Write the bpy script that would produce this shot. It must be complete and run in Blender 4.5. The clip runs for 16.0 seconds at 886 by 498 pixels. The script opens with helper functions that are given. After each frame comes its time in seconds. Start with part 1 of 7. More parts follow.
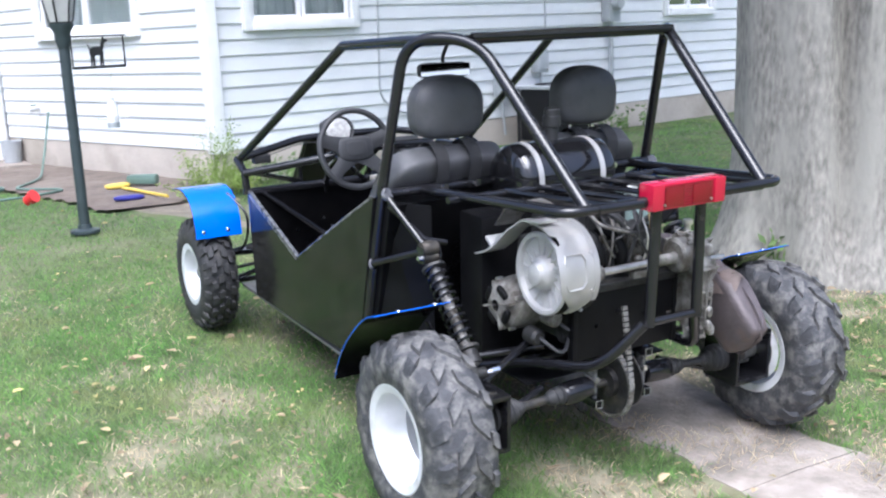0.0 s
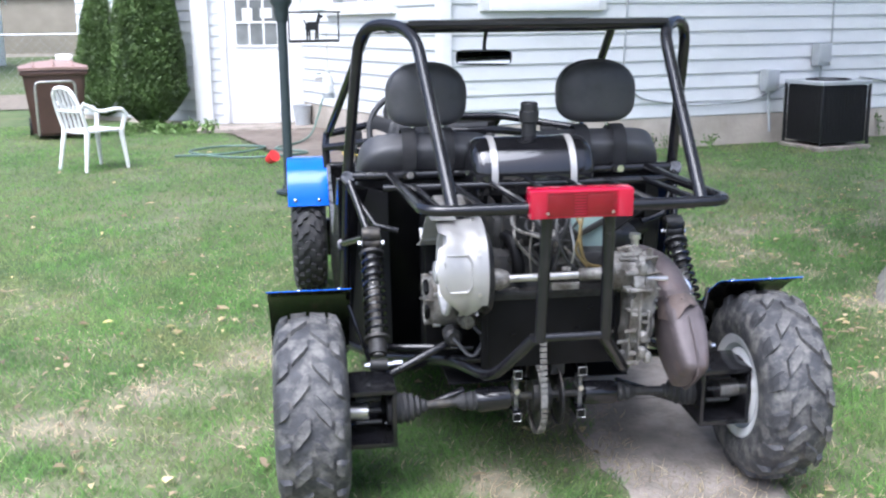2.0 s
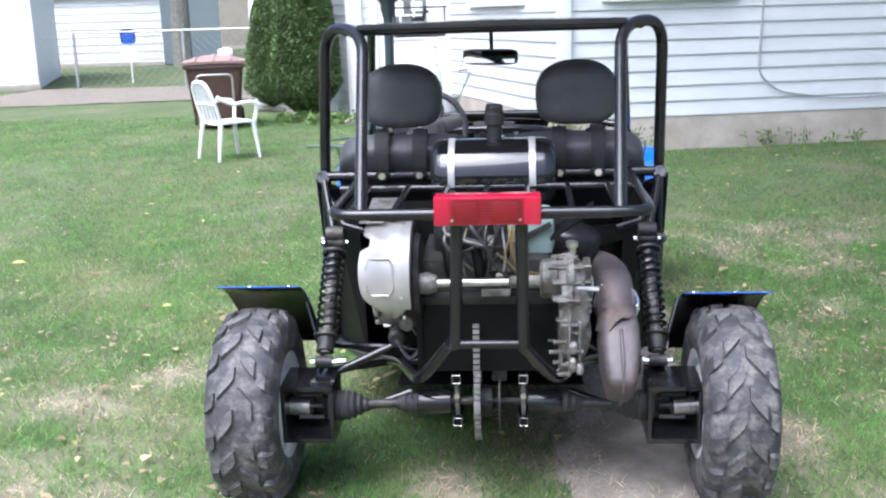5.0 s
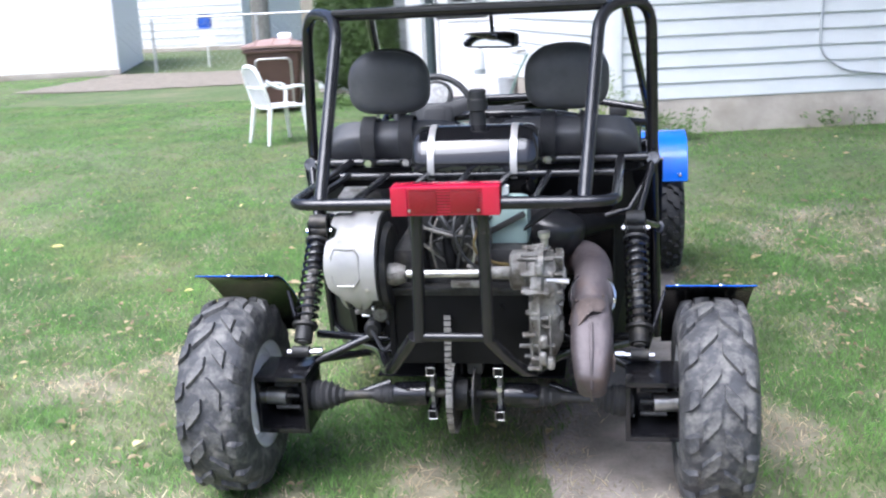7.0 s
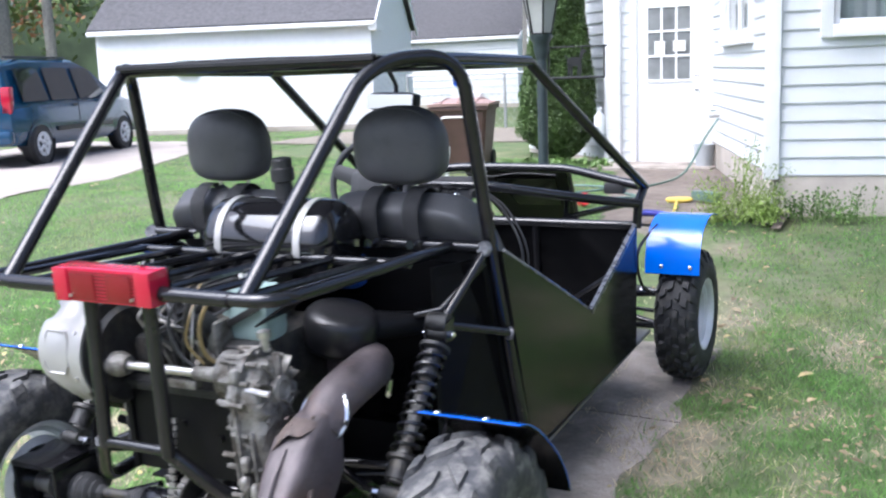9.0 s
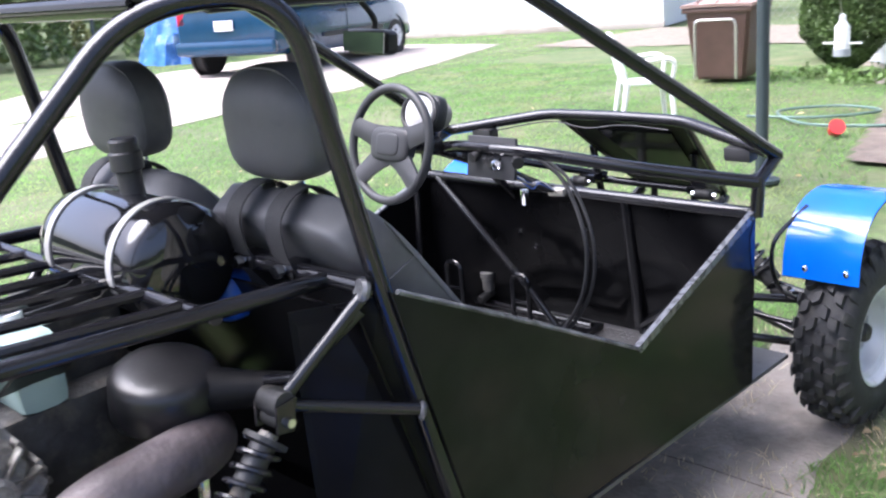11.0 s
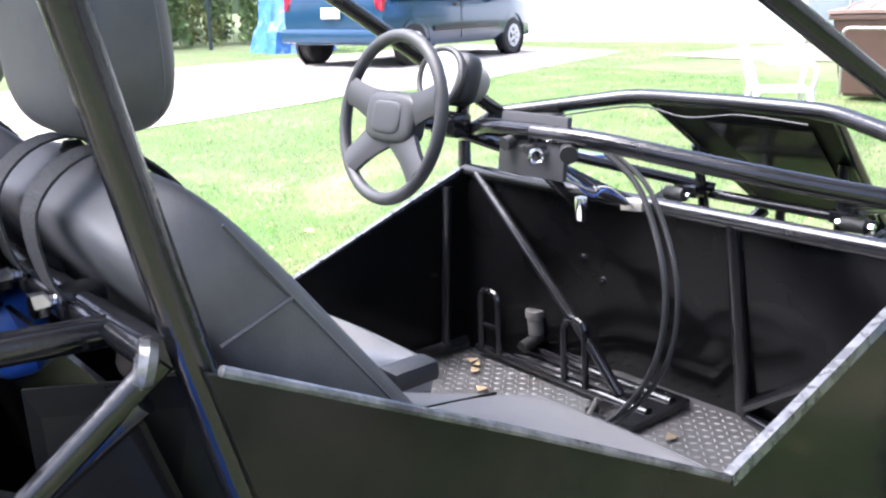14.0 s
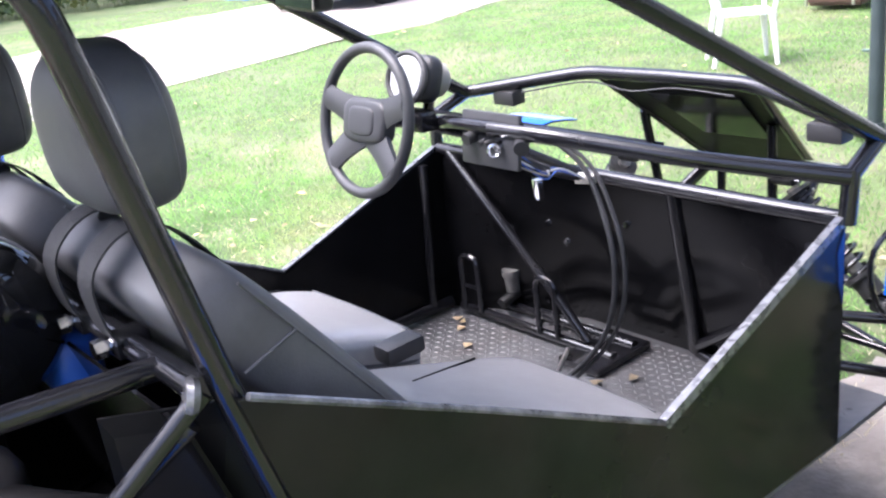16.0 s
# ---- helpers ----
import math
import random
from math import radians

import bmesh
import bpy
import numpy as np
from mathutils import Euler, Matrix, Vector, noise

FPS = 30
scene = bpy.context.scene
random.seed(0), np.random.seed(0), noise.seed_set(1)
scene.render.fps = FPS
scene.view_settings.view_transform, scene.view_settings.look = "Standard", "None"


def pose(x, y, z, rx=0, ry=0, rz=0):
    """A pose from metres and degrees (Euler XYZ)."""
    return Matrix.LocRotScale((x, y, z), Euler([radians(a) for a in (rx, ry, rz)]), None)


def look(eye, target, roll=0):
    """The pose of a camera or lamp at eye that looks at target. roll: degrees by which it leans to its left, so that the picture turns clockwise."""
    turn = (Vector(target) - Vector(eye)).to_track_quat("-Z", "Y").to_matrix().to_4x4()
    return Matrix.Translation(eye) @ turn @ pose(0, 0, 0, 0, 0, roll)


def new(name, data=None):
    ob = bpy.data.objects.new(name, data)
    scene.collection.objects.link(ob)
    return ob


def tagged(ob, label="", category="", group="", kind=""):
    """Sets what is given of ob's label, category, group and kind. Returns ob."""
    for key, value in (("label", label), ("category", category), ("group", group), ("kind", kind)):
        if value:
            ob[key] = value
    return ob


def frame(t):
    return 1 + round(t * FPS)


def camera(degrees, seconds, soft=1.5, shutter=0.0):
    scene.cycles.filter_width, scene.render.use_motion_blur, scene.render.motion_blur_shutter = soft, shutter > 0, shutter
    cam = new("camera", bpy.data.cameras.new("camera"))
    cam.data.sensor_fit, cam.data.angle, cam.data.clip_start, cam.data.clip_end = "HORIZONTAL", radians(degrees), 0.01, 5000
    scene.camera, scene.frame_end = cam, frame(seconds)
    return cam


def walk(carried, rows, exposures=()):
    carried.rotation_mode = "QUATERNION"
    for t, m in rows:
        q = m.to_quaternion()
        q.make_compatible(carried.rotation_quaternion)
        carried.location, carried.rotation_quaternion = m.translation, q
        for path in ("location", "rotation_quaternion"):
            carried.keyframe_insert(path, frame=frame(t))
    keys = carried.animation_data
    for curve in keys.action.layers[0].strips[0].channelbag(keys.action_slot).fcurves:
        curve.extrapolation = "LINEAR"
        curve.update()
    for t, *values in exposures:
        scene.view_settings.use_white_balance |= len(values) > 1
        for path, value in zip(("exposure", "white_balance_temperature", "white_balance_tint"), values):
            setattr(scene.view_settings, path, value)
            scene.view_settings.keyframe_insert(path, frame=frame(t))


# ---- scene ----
cam = camera(47.0, 16.0, soft=2.2, shutter=0.4)
PATH = [
    (0, (-2.19, -3.245, 1.554), (-1.217, -1.548, 1.138), -2.5),
    (0.5, (-1.832, -3.422, 1.547), (-1.022, -1.643, 1.12), -1.6),
    (1, (-1.439, -3.599, 1.541), (-0.838, -1.743, 1.102), -0.5),
    (1.5, (-1.116, -3.684, 1.541), (-0.687, -1.778, 1.113), -1.6),
    (2, (-0.768, -3.692, 1.539), (-0.498, -1.758, 1.106), -0.7),
    (2.5, (-0.427, -3.744, 1.545), (-0.282, -1.796, 1.117), -0.7),
    (3, (-0.141, -3.804, 1.577), (-0.171, -1.865, 1.091), 0.0),
    (3.5, (0.001, -3.756, 1.575), (-0.064, -1.801, 1.157), 0.3),
    (4, (0.09, -3.796, 1.583), (-0.067, -1.852, 1.138), -0.1),
    (6.5, (0.116, -3.601, 1.557), (0.0, -1.657, 1.104), -4.1),
    (7, (0.454, -3.612, 1.572), (0.132, -1.698, 1.093), -2.7),
    (7.5, (0.774, -3.358, 1.494), (0.319, -1.451, 1.1), -2.5),
    (8, (1.128, -3.148, 1.512), (0.542, -1.28, 1.106), -4.0),
    (8.5, (1.51, -2.942, 1.527), (0.737, -1.139, 1.135), -2.8),
    (9, (1.772, -2.626, 1.498), (0.871, -0.874, 1.154), -2.1),
    (9.5, (1.954, -2.277, 1.512), (0.946, -0.596, 1.115), -3.4),
    (12, (1.973, -0.741, 1.54), (0.442, 0.398, 0.941), -2.2),
    (12.5, (1.843, -0.637, 1.514), (0.299, 0.461, 0.874), -1.6),
    (13, (1.625, -0.558, 1.472), (0.125, 0.59, 0.813), -1.4),
    (13.5, (1.495, -0.479, 1.38), (-0.014, 0.686, 0.776), -0.7),
    (14, (1.433, -0.405, 1.316), (-0.11, 0.772, 0.832), -1.1),
    (14.5, (1.41, -0.37, 1.284), (-0.15, 0.791, 0.814), -2.2),
    (15, (1.416, -0.362, 1.292), (-0.135, 0.803, 0.804), -2.6),
    (15.5, (1.5, -0.42, 1.401), (-0.034, 0.72, 0.813), -4.3),
    (16, (1.658, -0.515, 1.516), (0.147, 0.636, 0.889), -5.9),
]
walk(cam, [(t, look(eye, target, roll)) for t, eye, target, roll in PATH],
     exposures=[(0.0, 1.29, 5400, 12), (9.7, 1.38, 5450, 12), (11.8, 2.25, 5700, 18), (13.5, 2.4, 5650, 16), (14.5, 2.6, 5850, 12), (15.2, 2.5, 5750, 13), (16.0, 2.3, 5700, 18)])

# ---- world, sun ----
world = bpy.data.worlds.new("sky")
scene.world = world
world.use_nodes = True
wn = world.node_tree
sky = wn.nodes.new("ShaderNodeTexSky")
sky.sky_type = "NISHITA"
sky.sun_disc = False
sky.sun_elevation, sky.sun_rotation = radians(62), radians(214)
sky.air_density, sky.dust_density, sky.ozone_density = 0.7, 7.0, 0.5
wn.nodes["Background"].inputs["Strength"].default_value = 0.15
wn.links.new(sky.outputs[0], wn.nodes["Background"].inputs[0])
sun = new("sun", bpy.data.lights.new("sun", "SUN"))
sun.data.energy, sun.data.angle, sun.data.color = 2.0, radians(60), (1.0, 0.97, 0.93)
sun.matrix_world = look((-6.5, -9.5, 22), (0, 0, 0))


# ---- materials ----
def material(name, color, rough=0.5, metal=0.0, spread=0.15, scale=8.0, bump=0.1, bump_scale=60.0,
             coat=0.0, second=None, second_scale=2.5, second_amount=0.5, per_piece=0.0, island=0.0, spec=0.5, transmission=0.0, stretch=1.0):
    """A surface with grain, a second tone in patches, and fine relief, in object space at real size."""
    m = bpy.data.materials.new(name)
    m.use_nodes = True
    n, l = m.node_tree.nodes, m.node_tree.links
    b = n["Principled BSDF"]
    at = n.new("ShaderNodeMapping")
    at.inputs["Scale"].default_value = (1.0, 1.0, stretch)
    l.new(n.new("ShaderNodeTexCoord").outputs["Object"], at.inputs["Vector"])
    fine = n.new("ShaderNodeTexNoise")
    fine.inputs["Scale"].default_value, fine.inputs["Detail"].default_value = scale, 6
    l.new(at.outputs["Vector"], fine.inputs["Vector"])
    ramp = n.new("ShaderNodeValToRGB")
    lo = [c * (1 - spread) for c in color]
    hi = [min(1, c * (1 + spread)) for c in color]
    ramp.color_ramp.elements[0].position, ramp.color_ramp.elements[0].color = 0.3, (*lo, 1)
    ramp.color_ramp.elements[1].position, ramp.color_ramp.elements[1].color = 0.7, (*hi, 1)
    l.new(fine.outputs["Fac"], ramp.inputs["Fac"])
    out = ramp.outputs["Color"]
    if second:
        big = n.new("ShaderNodeTexNoise")
        big.inputs["Scale"].default_value, big.inputs["Detail"].default_value = second_scale, 5
        big.inputs["Roughness"].default_value = 0.65
        l.new(at.outputs["Vector"], big.inputs["Vector"])
        fac = n.new("ShaderNodeMapRange")
        fac.inputs["From Min"].default_value = 0.62 - 0.25 * second_amount
        fac.inputs["From Max"].default_value = 0.82 - 0.25 * second_amount
        l.new(big.outputs["Fac"], fac.inputs["Value"])
        mix = n.new("ShaderNodeMix")
        mix.data_type = "RGBA"
        l.new(fac.outputs["Result"], mix.inputs["Factor"])
        l.new(out, mix.inputs["A"])
        mix.inputs["B"].default_value = (*second, 1)
        out = mix.outputs["Result"]
    if per_piece or island:
        src = n.new("ShaderNodeObjectInfo") if per_piece else n.new("ShaderNodeNewGeometry")
        val = src.outputs["Random"] if per_piece else src.outputs["Random Per Island"]
        amount = per_piece or island
        mr = n.new("ShaderNodeMapRange")
        mr.inputs["To Min"].default_value, mr.inputs["To Max"].default_value = 1 - amount, 1 + amount
        l.new(val, mr.inputs["Value"])
        hs = n.new("ShaderNodeHueSaturation")
        l.new(mr.outputs["Result"], hs.inputs["Value"])
        l.new(out, hs.inputs["Color"])
        out = hs.outputs["Color"]
    l.new(out, b.inputs["Base Color"])
    rr = n.new("ShaderNodeMapRange")
    rr.inputs["To Min"].default_value, rr.inputs["To Max"].default_value = max(0.02, rough * 0.8), min(1, rough * 1.2)
    l.new(fine.outputs["Fac"], rr.inputs["Value"])
    l.new(rr.outputs["Result"], b.inputs["Roughness"])
    b.inputs["Metallic"].default_value = metal
    b.inputs["Coat Weight"].default_value = coat
    b.inputs["Coat Roughness"].default_value = 0.08
    b.inputs["Specular IOR Level"].default_value = spec
    b.inputs["Transmission Weight"].default_value = transmission
    if bump:
        tex = n.new("ShaderNodeTexNoise")
        tex.inputs["Scale"].default_value, tex.inputs["Detail"].default_value = bump_scale, 5
        l.new(at.outputs["Vector"], tex.inputs["Vector"])
        bp = n.new("ShaderNodeBump")
        bp.inputs["Strength"].default_value, bp.inputs["Distance"].default_value = bump, 0.01
        l.new(tex.outputs["Fac"], bp.inputs["Height"])
        l.new(bp.outputs["Normal"], b.inputs["Normal"])
    return m


GLOSSY = material("mirror_black_paint", (0.008, 0.008, 0.009), 0.05, spread=0.2, bump=0.012, bump_scale=12, coat=0.5)
PAINT = material("gloss_black_paint", (0.009, 0.009, 0.0105), 0.11, spread=0.3, bump=0.06, bump_scale=90, second=(0.02, 0.019, 0.018), second_scale=6, second_amount=0.3)
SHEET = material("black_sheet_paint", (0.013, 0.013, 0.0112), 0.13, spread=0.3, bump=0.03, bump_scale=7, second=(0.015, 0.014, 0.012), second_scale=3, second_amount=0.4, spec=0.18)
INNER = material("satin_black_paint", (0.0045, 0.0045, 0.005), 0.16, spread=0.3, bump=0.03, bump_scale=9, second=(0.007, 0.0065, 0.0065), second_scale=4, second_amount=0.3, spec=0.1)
WELD = material("chipped_paint_edge", (0.04, 0.04, 0.042), 0.15, metal=0.2, spread=0.6, scale=60, bump=0.25, bump_scale=60, second=(0.17, 0.17, 0.175), second_scale=16, second_amount=0.9)
STRIP = material("rubbed_metal_and_sky_sheen", (0.16, 0.16, 0.165), 0.28, metal=0.5, spread=0.35, scale=40, bump=0.2, bump_scale=70, second=(0.05, 0.05, 0.052), second_scale=38, second_amount=0.35)
BLUE = material("blue_gloss_paint", (0.01, 0.12, 0.62), 0.2, spread=0.08, coat=0.4, bump=0.02, bump_scale=20)
RUBBER = material("tyre_rubber", (0.038, 0.039, 0.043), 0.7, spread=0.4, scale=22, bump=0.5, bump_scale=60, second=(0.15, 0.145, 0.135), second_scale=17, second_amount=0.65)
RUBBER_NEW = material("clean_tyre_rubber", (0.02, 0.02, 0.021), 0.7, spread=0.3, scale=14, bump=0.25, bump_scale=80, second=(0.06, 0.055, 0.048), second_scale=9, second_amount=0.3)
RIM = material("white_silver_rim_paint", (0.62, 0.63, 0.65), 0.42, metal=0.2, spread=0.1, scale=12, bump=0.05, second=(0.4, 0.39, 0.37), second_scale=8, second_amount=0.25)
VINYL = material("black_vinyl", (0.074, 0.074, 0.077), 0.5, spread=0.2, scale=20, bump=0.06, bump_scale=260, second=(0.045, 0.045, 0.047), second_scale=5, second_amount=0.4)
# Same black vinyl as the backs; the sky's sheen is put into this paler colour.
CUSHION = material("black_vinyl_sky_sheen", (0.26, 0.256, 0.253), 0.36, spread=0.1, scale=20, bump=0.05, bump_scale=260, coat=0.5)
WEBBING = material("black_webbing", (0.016, 0.016, 0.017), 0.65, spread=0.3, scale=80, bump=0.5, bump_scale=300)
PLASTIC = material("black_plastic", (0.02, 0.02, 0.021), 0.5, spread=0.2, bump=0.15, bump_scale=200)
GLOSS_PLASTIC = material("shiny_black_plastic", (0.01, 0.01, 0.011), 0.36, spread=0.2, bump=0.05, bump_scale=40, second=(0.03, 0.03, 0.03), second_scale=30, second_amount=0.2)
CHROME = material("chrome", (0.75, 0.75, 0.77), 0.14, metal=1.0, spread=0.06, bump=0.03)
STEEL = material("bright_steel", (0.55, 0.54, 0.52), 0.32, metal=0.9, spread=0.2, scale=30, bump=0.1)
CAST = material("cast_aluminium", (0.24, 0.232, 0.215), 0.5, metal=0.4, spread=0.35, scale=26, bump=0.6, bump_scale=90, second=(0.09, 0.08, 0.065), second_scale=16, second_amount=0.8)
ALU = material("bright_cast_aluminium", (0.5, 0.495, 0.485), 0.42, metal=0.4, spread=0.12, scale=20, bump=0.25, bump_scale=120, second=(0.42, 0.41, 0.39), second_scale=10, second_amount=0.4)
# Black sheet, darkened further so its colour carries the crowded engine bay's shade.
MATTE = material("matte_black_sheet_and_shade", (0.006, 0.006, 0.0066), 0.45, spread=0.3, bump=0.1, bump_scale=30, spec=0.12)
GRIP = material("grey_black_grip", (0.036, 0.037, 0.04), 0.55, spread=0.15, bump=0.05, bump_scale=200)
SHROUD = material("pale_aluminium_shroud", (0.38, 0.372, 0.355), 0.42, metal=0.35, spread=0.1, scale=9, bump=0.12, bump_scale=40, second=(0.42, 0.4, 0.36), second_scale=7, second_amount=0.4)
RUST = material("rusty_muffler_steel", (0.1, 0.084, 0.086), 0.55, metal=0.3, spread=0.35, scale=9, bump=0.3, bump_scale=60, second=(0.125, 0.085, 0.07), second_scale=7, second_amount=0.4)
NAVY = material("navy_paint", (0.006, 0.02, 0.11), 0.25, spread=0.1, bump=0.02)
RUST_BROWN = material("rusty_heat_shield", (0.12, 0.093, 0.082), 0.7, metal=0.2, spread=0.35, scale=18, bump=0.3, bump_scale=70, second=(0.1, 0.075, 0.065), second_scale=9, second_amount=0.4)
DOOR_PANE = material("door_glass_over_curtain", (0.22, 0.23, 0.23), 0.08, spread=0.3, scale=4, bump=0, coat=0.8)
RED = material("red_lens", (0.36, 0.006, 0.03), 0.15, spread=0.15, scale=5, bump=0.0, coat=0.5)
RED_DARK = material("dark_red_reflector", (0.15, 0.004, 0.008), 0.2, spread=0.2, scale=5, bump=0.3, bump_scale=220)
TEAL = material("pale_green_plastic", (0.27, 0.36, 0.34), 0.35, spread=0.15, bump=0.05)
ENGINE = material("dark_engine_metal", (0.03, 0.03, 0.03), 0.55, metal=0.4, spread=0.5, scale=18, bump=0.4, bump_scale=60, second=(0.08, 0.07, 0.055), second_scale=14, second_amount=0.4)
DIAMOND = material("diamond_plate", (0.14, 0.14, 0.142), 0.42, metal=0.5, spread=0.2, scale=20, bump=0.1, second=(0.09, 0.085, 0.08), second_scale=5, second_amount=0.5)
MIRROR = material("mirror_glass", (0.8, 0.8, 0.78), 0.03, metal=1.0, spread=0.02, bump=0)
# The face is dark grey; this pale tone paints in the sky it reflects.
DIAL = material("dial_face_sky_paled", (0.42, 0.42, 0.41), 0.1, spread=0.3, scale=60, bump=0, coat=1.0)
PALE = material("pale_plastic", (0.3, 0.285, 0.25), 0.5, spread=0.1, bump=0.05)
CLOUDY = material("cloudy_plastic", (0.11, 0.107, 0.1), 0.35, spread=0.2, scale=30, bump=0.05)
CABLE_YELLOW = material("yellowed_hose", (0.16, 0.12, 0.045), 0.5, spread=0.2, bump=0.05)

SIDING = material("white_siding", (0.66, 0.675, 0.68), 0.5, spread=0.03, scale=3, bump=0.04, bump_scale=30, second=(0.58, 0.595, 0.595), second_scale=0.8, second_amount=0.35, per_piece=0.03)
TRIM = material("white_trim_paint", (0.84, 0.84, 0.84), 0.45, spread=0.03, bump=0.04)
CONCRETE_BASE = material("foundation_concrete", (0.4, 0.36, 0.31), 0.9, spread=0.12, scale=4, bump=0.4, bump_scale=25, second=(0.28, 0.25, 0.2), second_scale=1.2, second_amount=0.5)
GLASS = material("window_glass", (0.9, 0.93, 0.93), 0.03, spread=0.02, bump=0, transmission=1.0)
CURTAIN = material("pale_curtain", (0.5, 0.54, 0.53), 0.9, spread=0.12, scale=5, bump=0.3, bump_scale=12)
ROOFING = material("dark_shingle", (0.06, 0.058, 0.06), 0.9, spread=0.3, scale=12, bump=0.5, bump_scale=40, per_piece=0.15)
PAVING = material("worn_concrete", (0.29, 0.255, 0.22), 0.92, spread=0.2, scale=9, bump=0.5, bump_scale=60, second=(0.14, 0.122, 0.1), second_scale=3.4, second_amount=0.7, per_piece=0.03)
DRIVE = material("pale_driveway_concrete", (0.3, 0.265, 0.235), 0.9, spread=0.12, scale=2, bump=0.3, bump_scale=30, second=(0.23, 0.2, 0.175), second_scale=0.6, second_amount=0.4)
BARK = material("grey_bark", (0.2, 0.19, 0.165), 0.95, spread=0.4, scale=36, bump=0.7, bump_scale=26, second=(0.255, 0.245, 0.215), second_scale=3.5, second_amount=0.6, stretch=0.4)
SOIL = material("bare_soil", (0.125, 0.1, 0.08), 0.95, spread=0.3, scale=9, bump=0.9, bump_scale=30, second=(0.18, 0.15, 0.122), second_scale=2, second_amount=0.5)
GRASS = material("grass_blades", (0.066, 0.138, 0.026), 0.7, spread=0.35, scale=2.5, bump=0, island=0.5, second=(0.135, 0.15, 0.058), second_scale=1.8, second_amount=0.5)
STRAW = material("dry_straw_blades", (0.32, 0.27, 0.18), 0.75, spread=0.25, scale=1.2, bump=0, island=0.4, second=(0.27, 0.24, 0.13), second_scale=1.1, second_amount=0.35)
LITTER = material("fallen_leaves", (0.22, 0.17, 0.105), 0.8, spread=0.3, scale=3, bump=0, island=0.55, second=(0.33, 0.3, 0.1), second_scale=3, second_amount=0.4)
for m_ in (GRASS, STRAW, LITTER):
    # thin blades pass light on as well, and together take it like the turf that they make up
    gn, gl = m_.node_tree.nodes, m_.node_tree.links
    thin = gn.new("ShaderNodeBsdfTranslucent")
    gl.new(gn["Principled BSDF"].inputs["Base Color"].links[0].from_socket, thin.inputs["Color"])
    for side, to in ((1.0, gn["Principled BSDF"]), (-1.0, thin)):
        way = gn.new("ShaderNodeCombineXYZ")
        way.inputs[2].default_value = side
        gl.new(way.outputs[0], to.inputs["Normal"])
    both = gn.new("ShaderNodeAddShader")
    gl.new(gn["Principled BSDF"].outputs[0], both.inputs[0])
    gl.new(thin.outputs[0], both.inputs[1])
    gl.new(both.outputs[0], gn["Material Output"].inputs["Surface"])
SHRUB_LEAF = material("arborvitae_leaf", (0.06, 0.105, 0.022), 0.6, spread=0.35, scale=4, bump=0, island=0.22)
TREE_LEAF = material("tree_leaf", (0.11, 0.165, 0.05), 0.6, spread=0.4, scale=1, bump=0, island=0.4, second=(0.2, 0.15, 0.03), second_scale=0.5, second_amount=0.4)
AUTUMN = material("autumn_leaf", (0.3, 0.13, 0.05), 0.6, spread=0.4, scale=1, bump=0, island=0.3)
PLUME = material("feathery_weed_leaf", (0.2, 0.28, 0.06), 0.65, spread=0.35, scale=5, bump=0, island=0.3)
WEED_LEAF = material("weed_leaf", (0.1, 0.17, 0.04), 0.6, spread=0.35, scale=5, bump=0, island=0.3)
CHAIR_WHITE = material("white_resin", (0.78, 0.78, 0.76), 0.4, spread=0.04, bump=0.03)
BIN_BROWN = material("brown_bin_plastic", (0.085, 0.048, 0.038), 0.5, spread=0.12, bump=0.08)
BIN_LID = material("faded_bin_lid", (0.3, 0.2, 0.175), 0.55, spread=0.12, bump=0.08)
POST_GREEN = material("dark_green_post", (0.028, 0.04, 0.043), 0.5, spread=0.15, bump=0.1)
LAMP_GLASS = material("frosted_lamp_glass", (0.4, 0.4, 0.38), 0.25, spread=0.1, bump=0)
IRON = material("black_iron", (0.015, 0.015, 0.015), 0.55, spread=0.2, bump=0.1)
VAN_PAINT = material("teal_car_paint", (0.009, 0.05, 0.11), 0.22, metal=0.3, spread=0.08, coat=0.6, bump=0)
VAN_GLASS = material("tinted_glass", (0.012, 0.014, 0.015), 0.05, spread=0.05, bump=0, spec=0.9)
TAN = material("tan_siding", (0.3, 0.27, 0.22), 0.8, spread=0.1, scale=2, bump=0.2)
TARP = material("blue_tarp", (0.06, 0.17, 0.48), 0.35, spread=0.35, scale=5, bump=1.0, bump_scale=7, second=(0.4, 0.5, 0.66), second_scale=6, second_amount=0.35)
METER_GREY = material("grey_box_paint", (0.36, 0.38, 0.39), 0.5, spread=0.08, bump=0.05)
AC_DARK = material("dark_grille", (0.009, 0.009, 0.01), 0.6, spread=0.2, bump=0.2)
GALV = material("galvanised_wire", (0.42, 0.43, 0.43), 0.45, metal=0.6, spread=0.15, bump=0)
YELLOW = material("yellow_plastic", (0.6, 0.43, 0.07), 0.5, spread=0.1, bump=0)
TOY_RED = material("red_plastic", (0.6, 0.03, 0.03), 0.5, spread=0.1, bump=0)
TOY_BLUE = material("dark_blue_plastic", (0.02, 0.02, 0.2), 0.5, spread=0.1, bump=0)
HOSE_GREEN = material("green_hose", (0.1, 0.16, 0.13), 0.5, spread=0.15, bump=0)
BLUE_JUG = material("blue_plastic", (0.03, 0.1, 0.42), 0.4, spread=0.2, bump=0.1)


# ---- mesh helpers ----
def part(name, bm, mat, parent=None, label="", smooth=35, at=None):
    me = bpy.data.meshes.new(name)
    bmesh.ops.recalc_face_normals(bm, faces=bm.faces[:])
    bm.to_mesh(me)
    bm.free()
    return mesh_part(name, me, mat, parent, label, smooth, at)


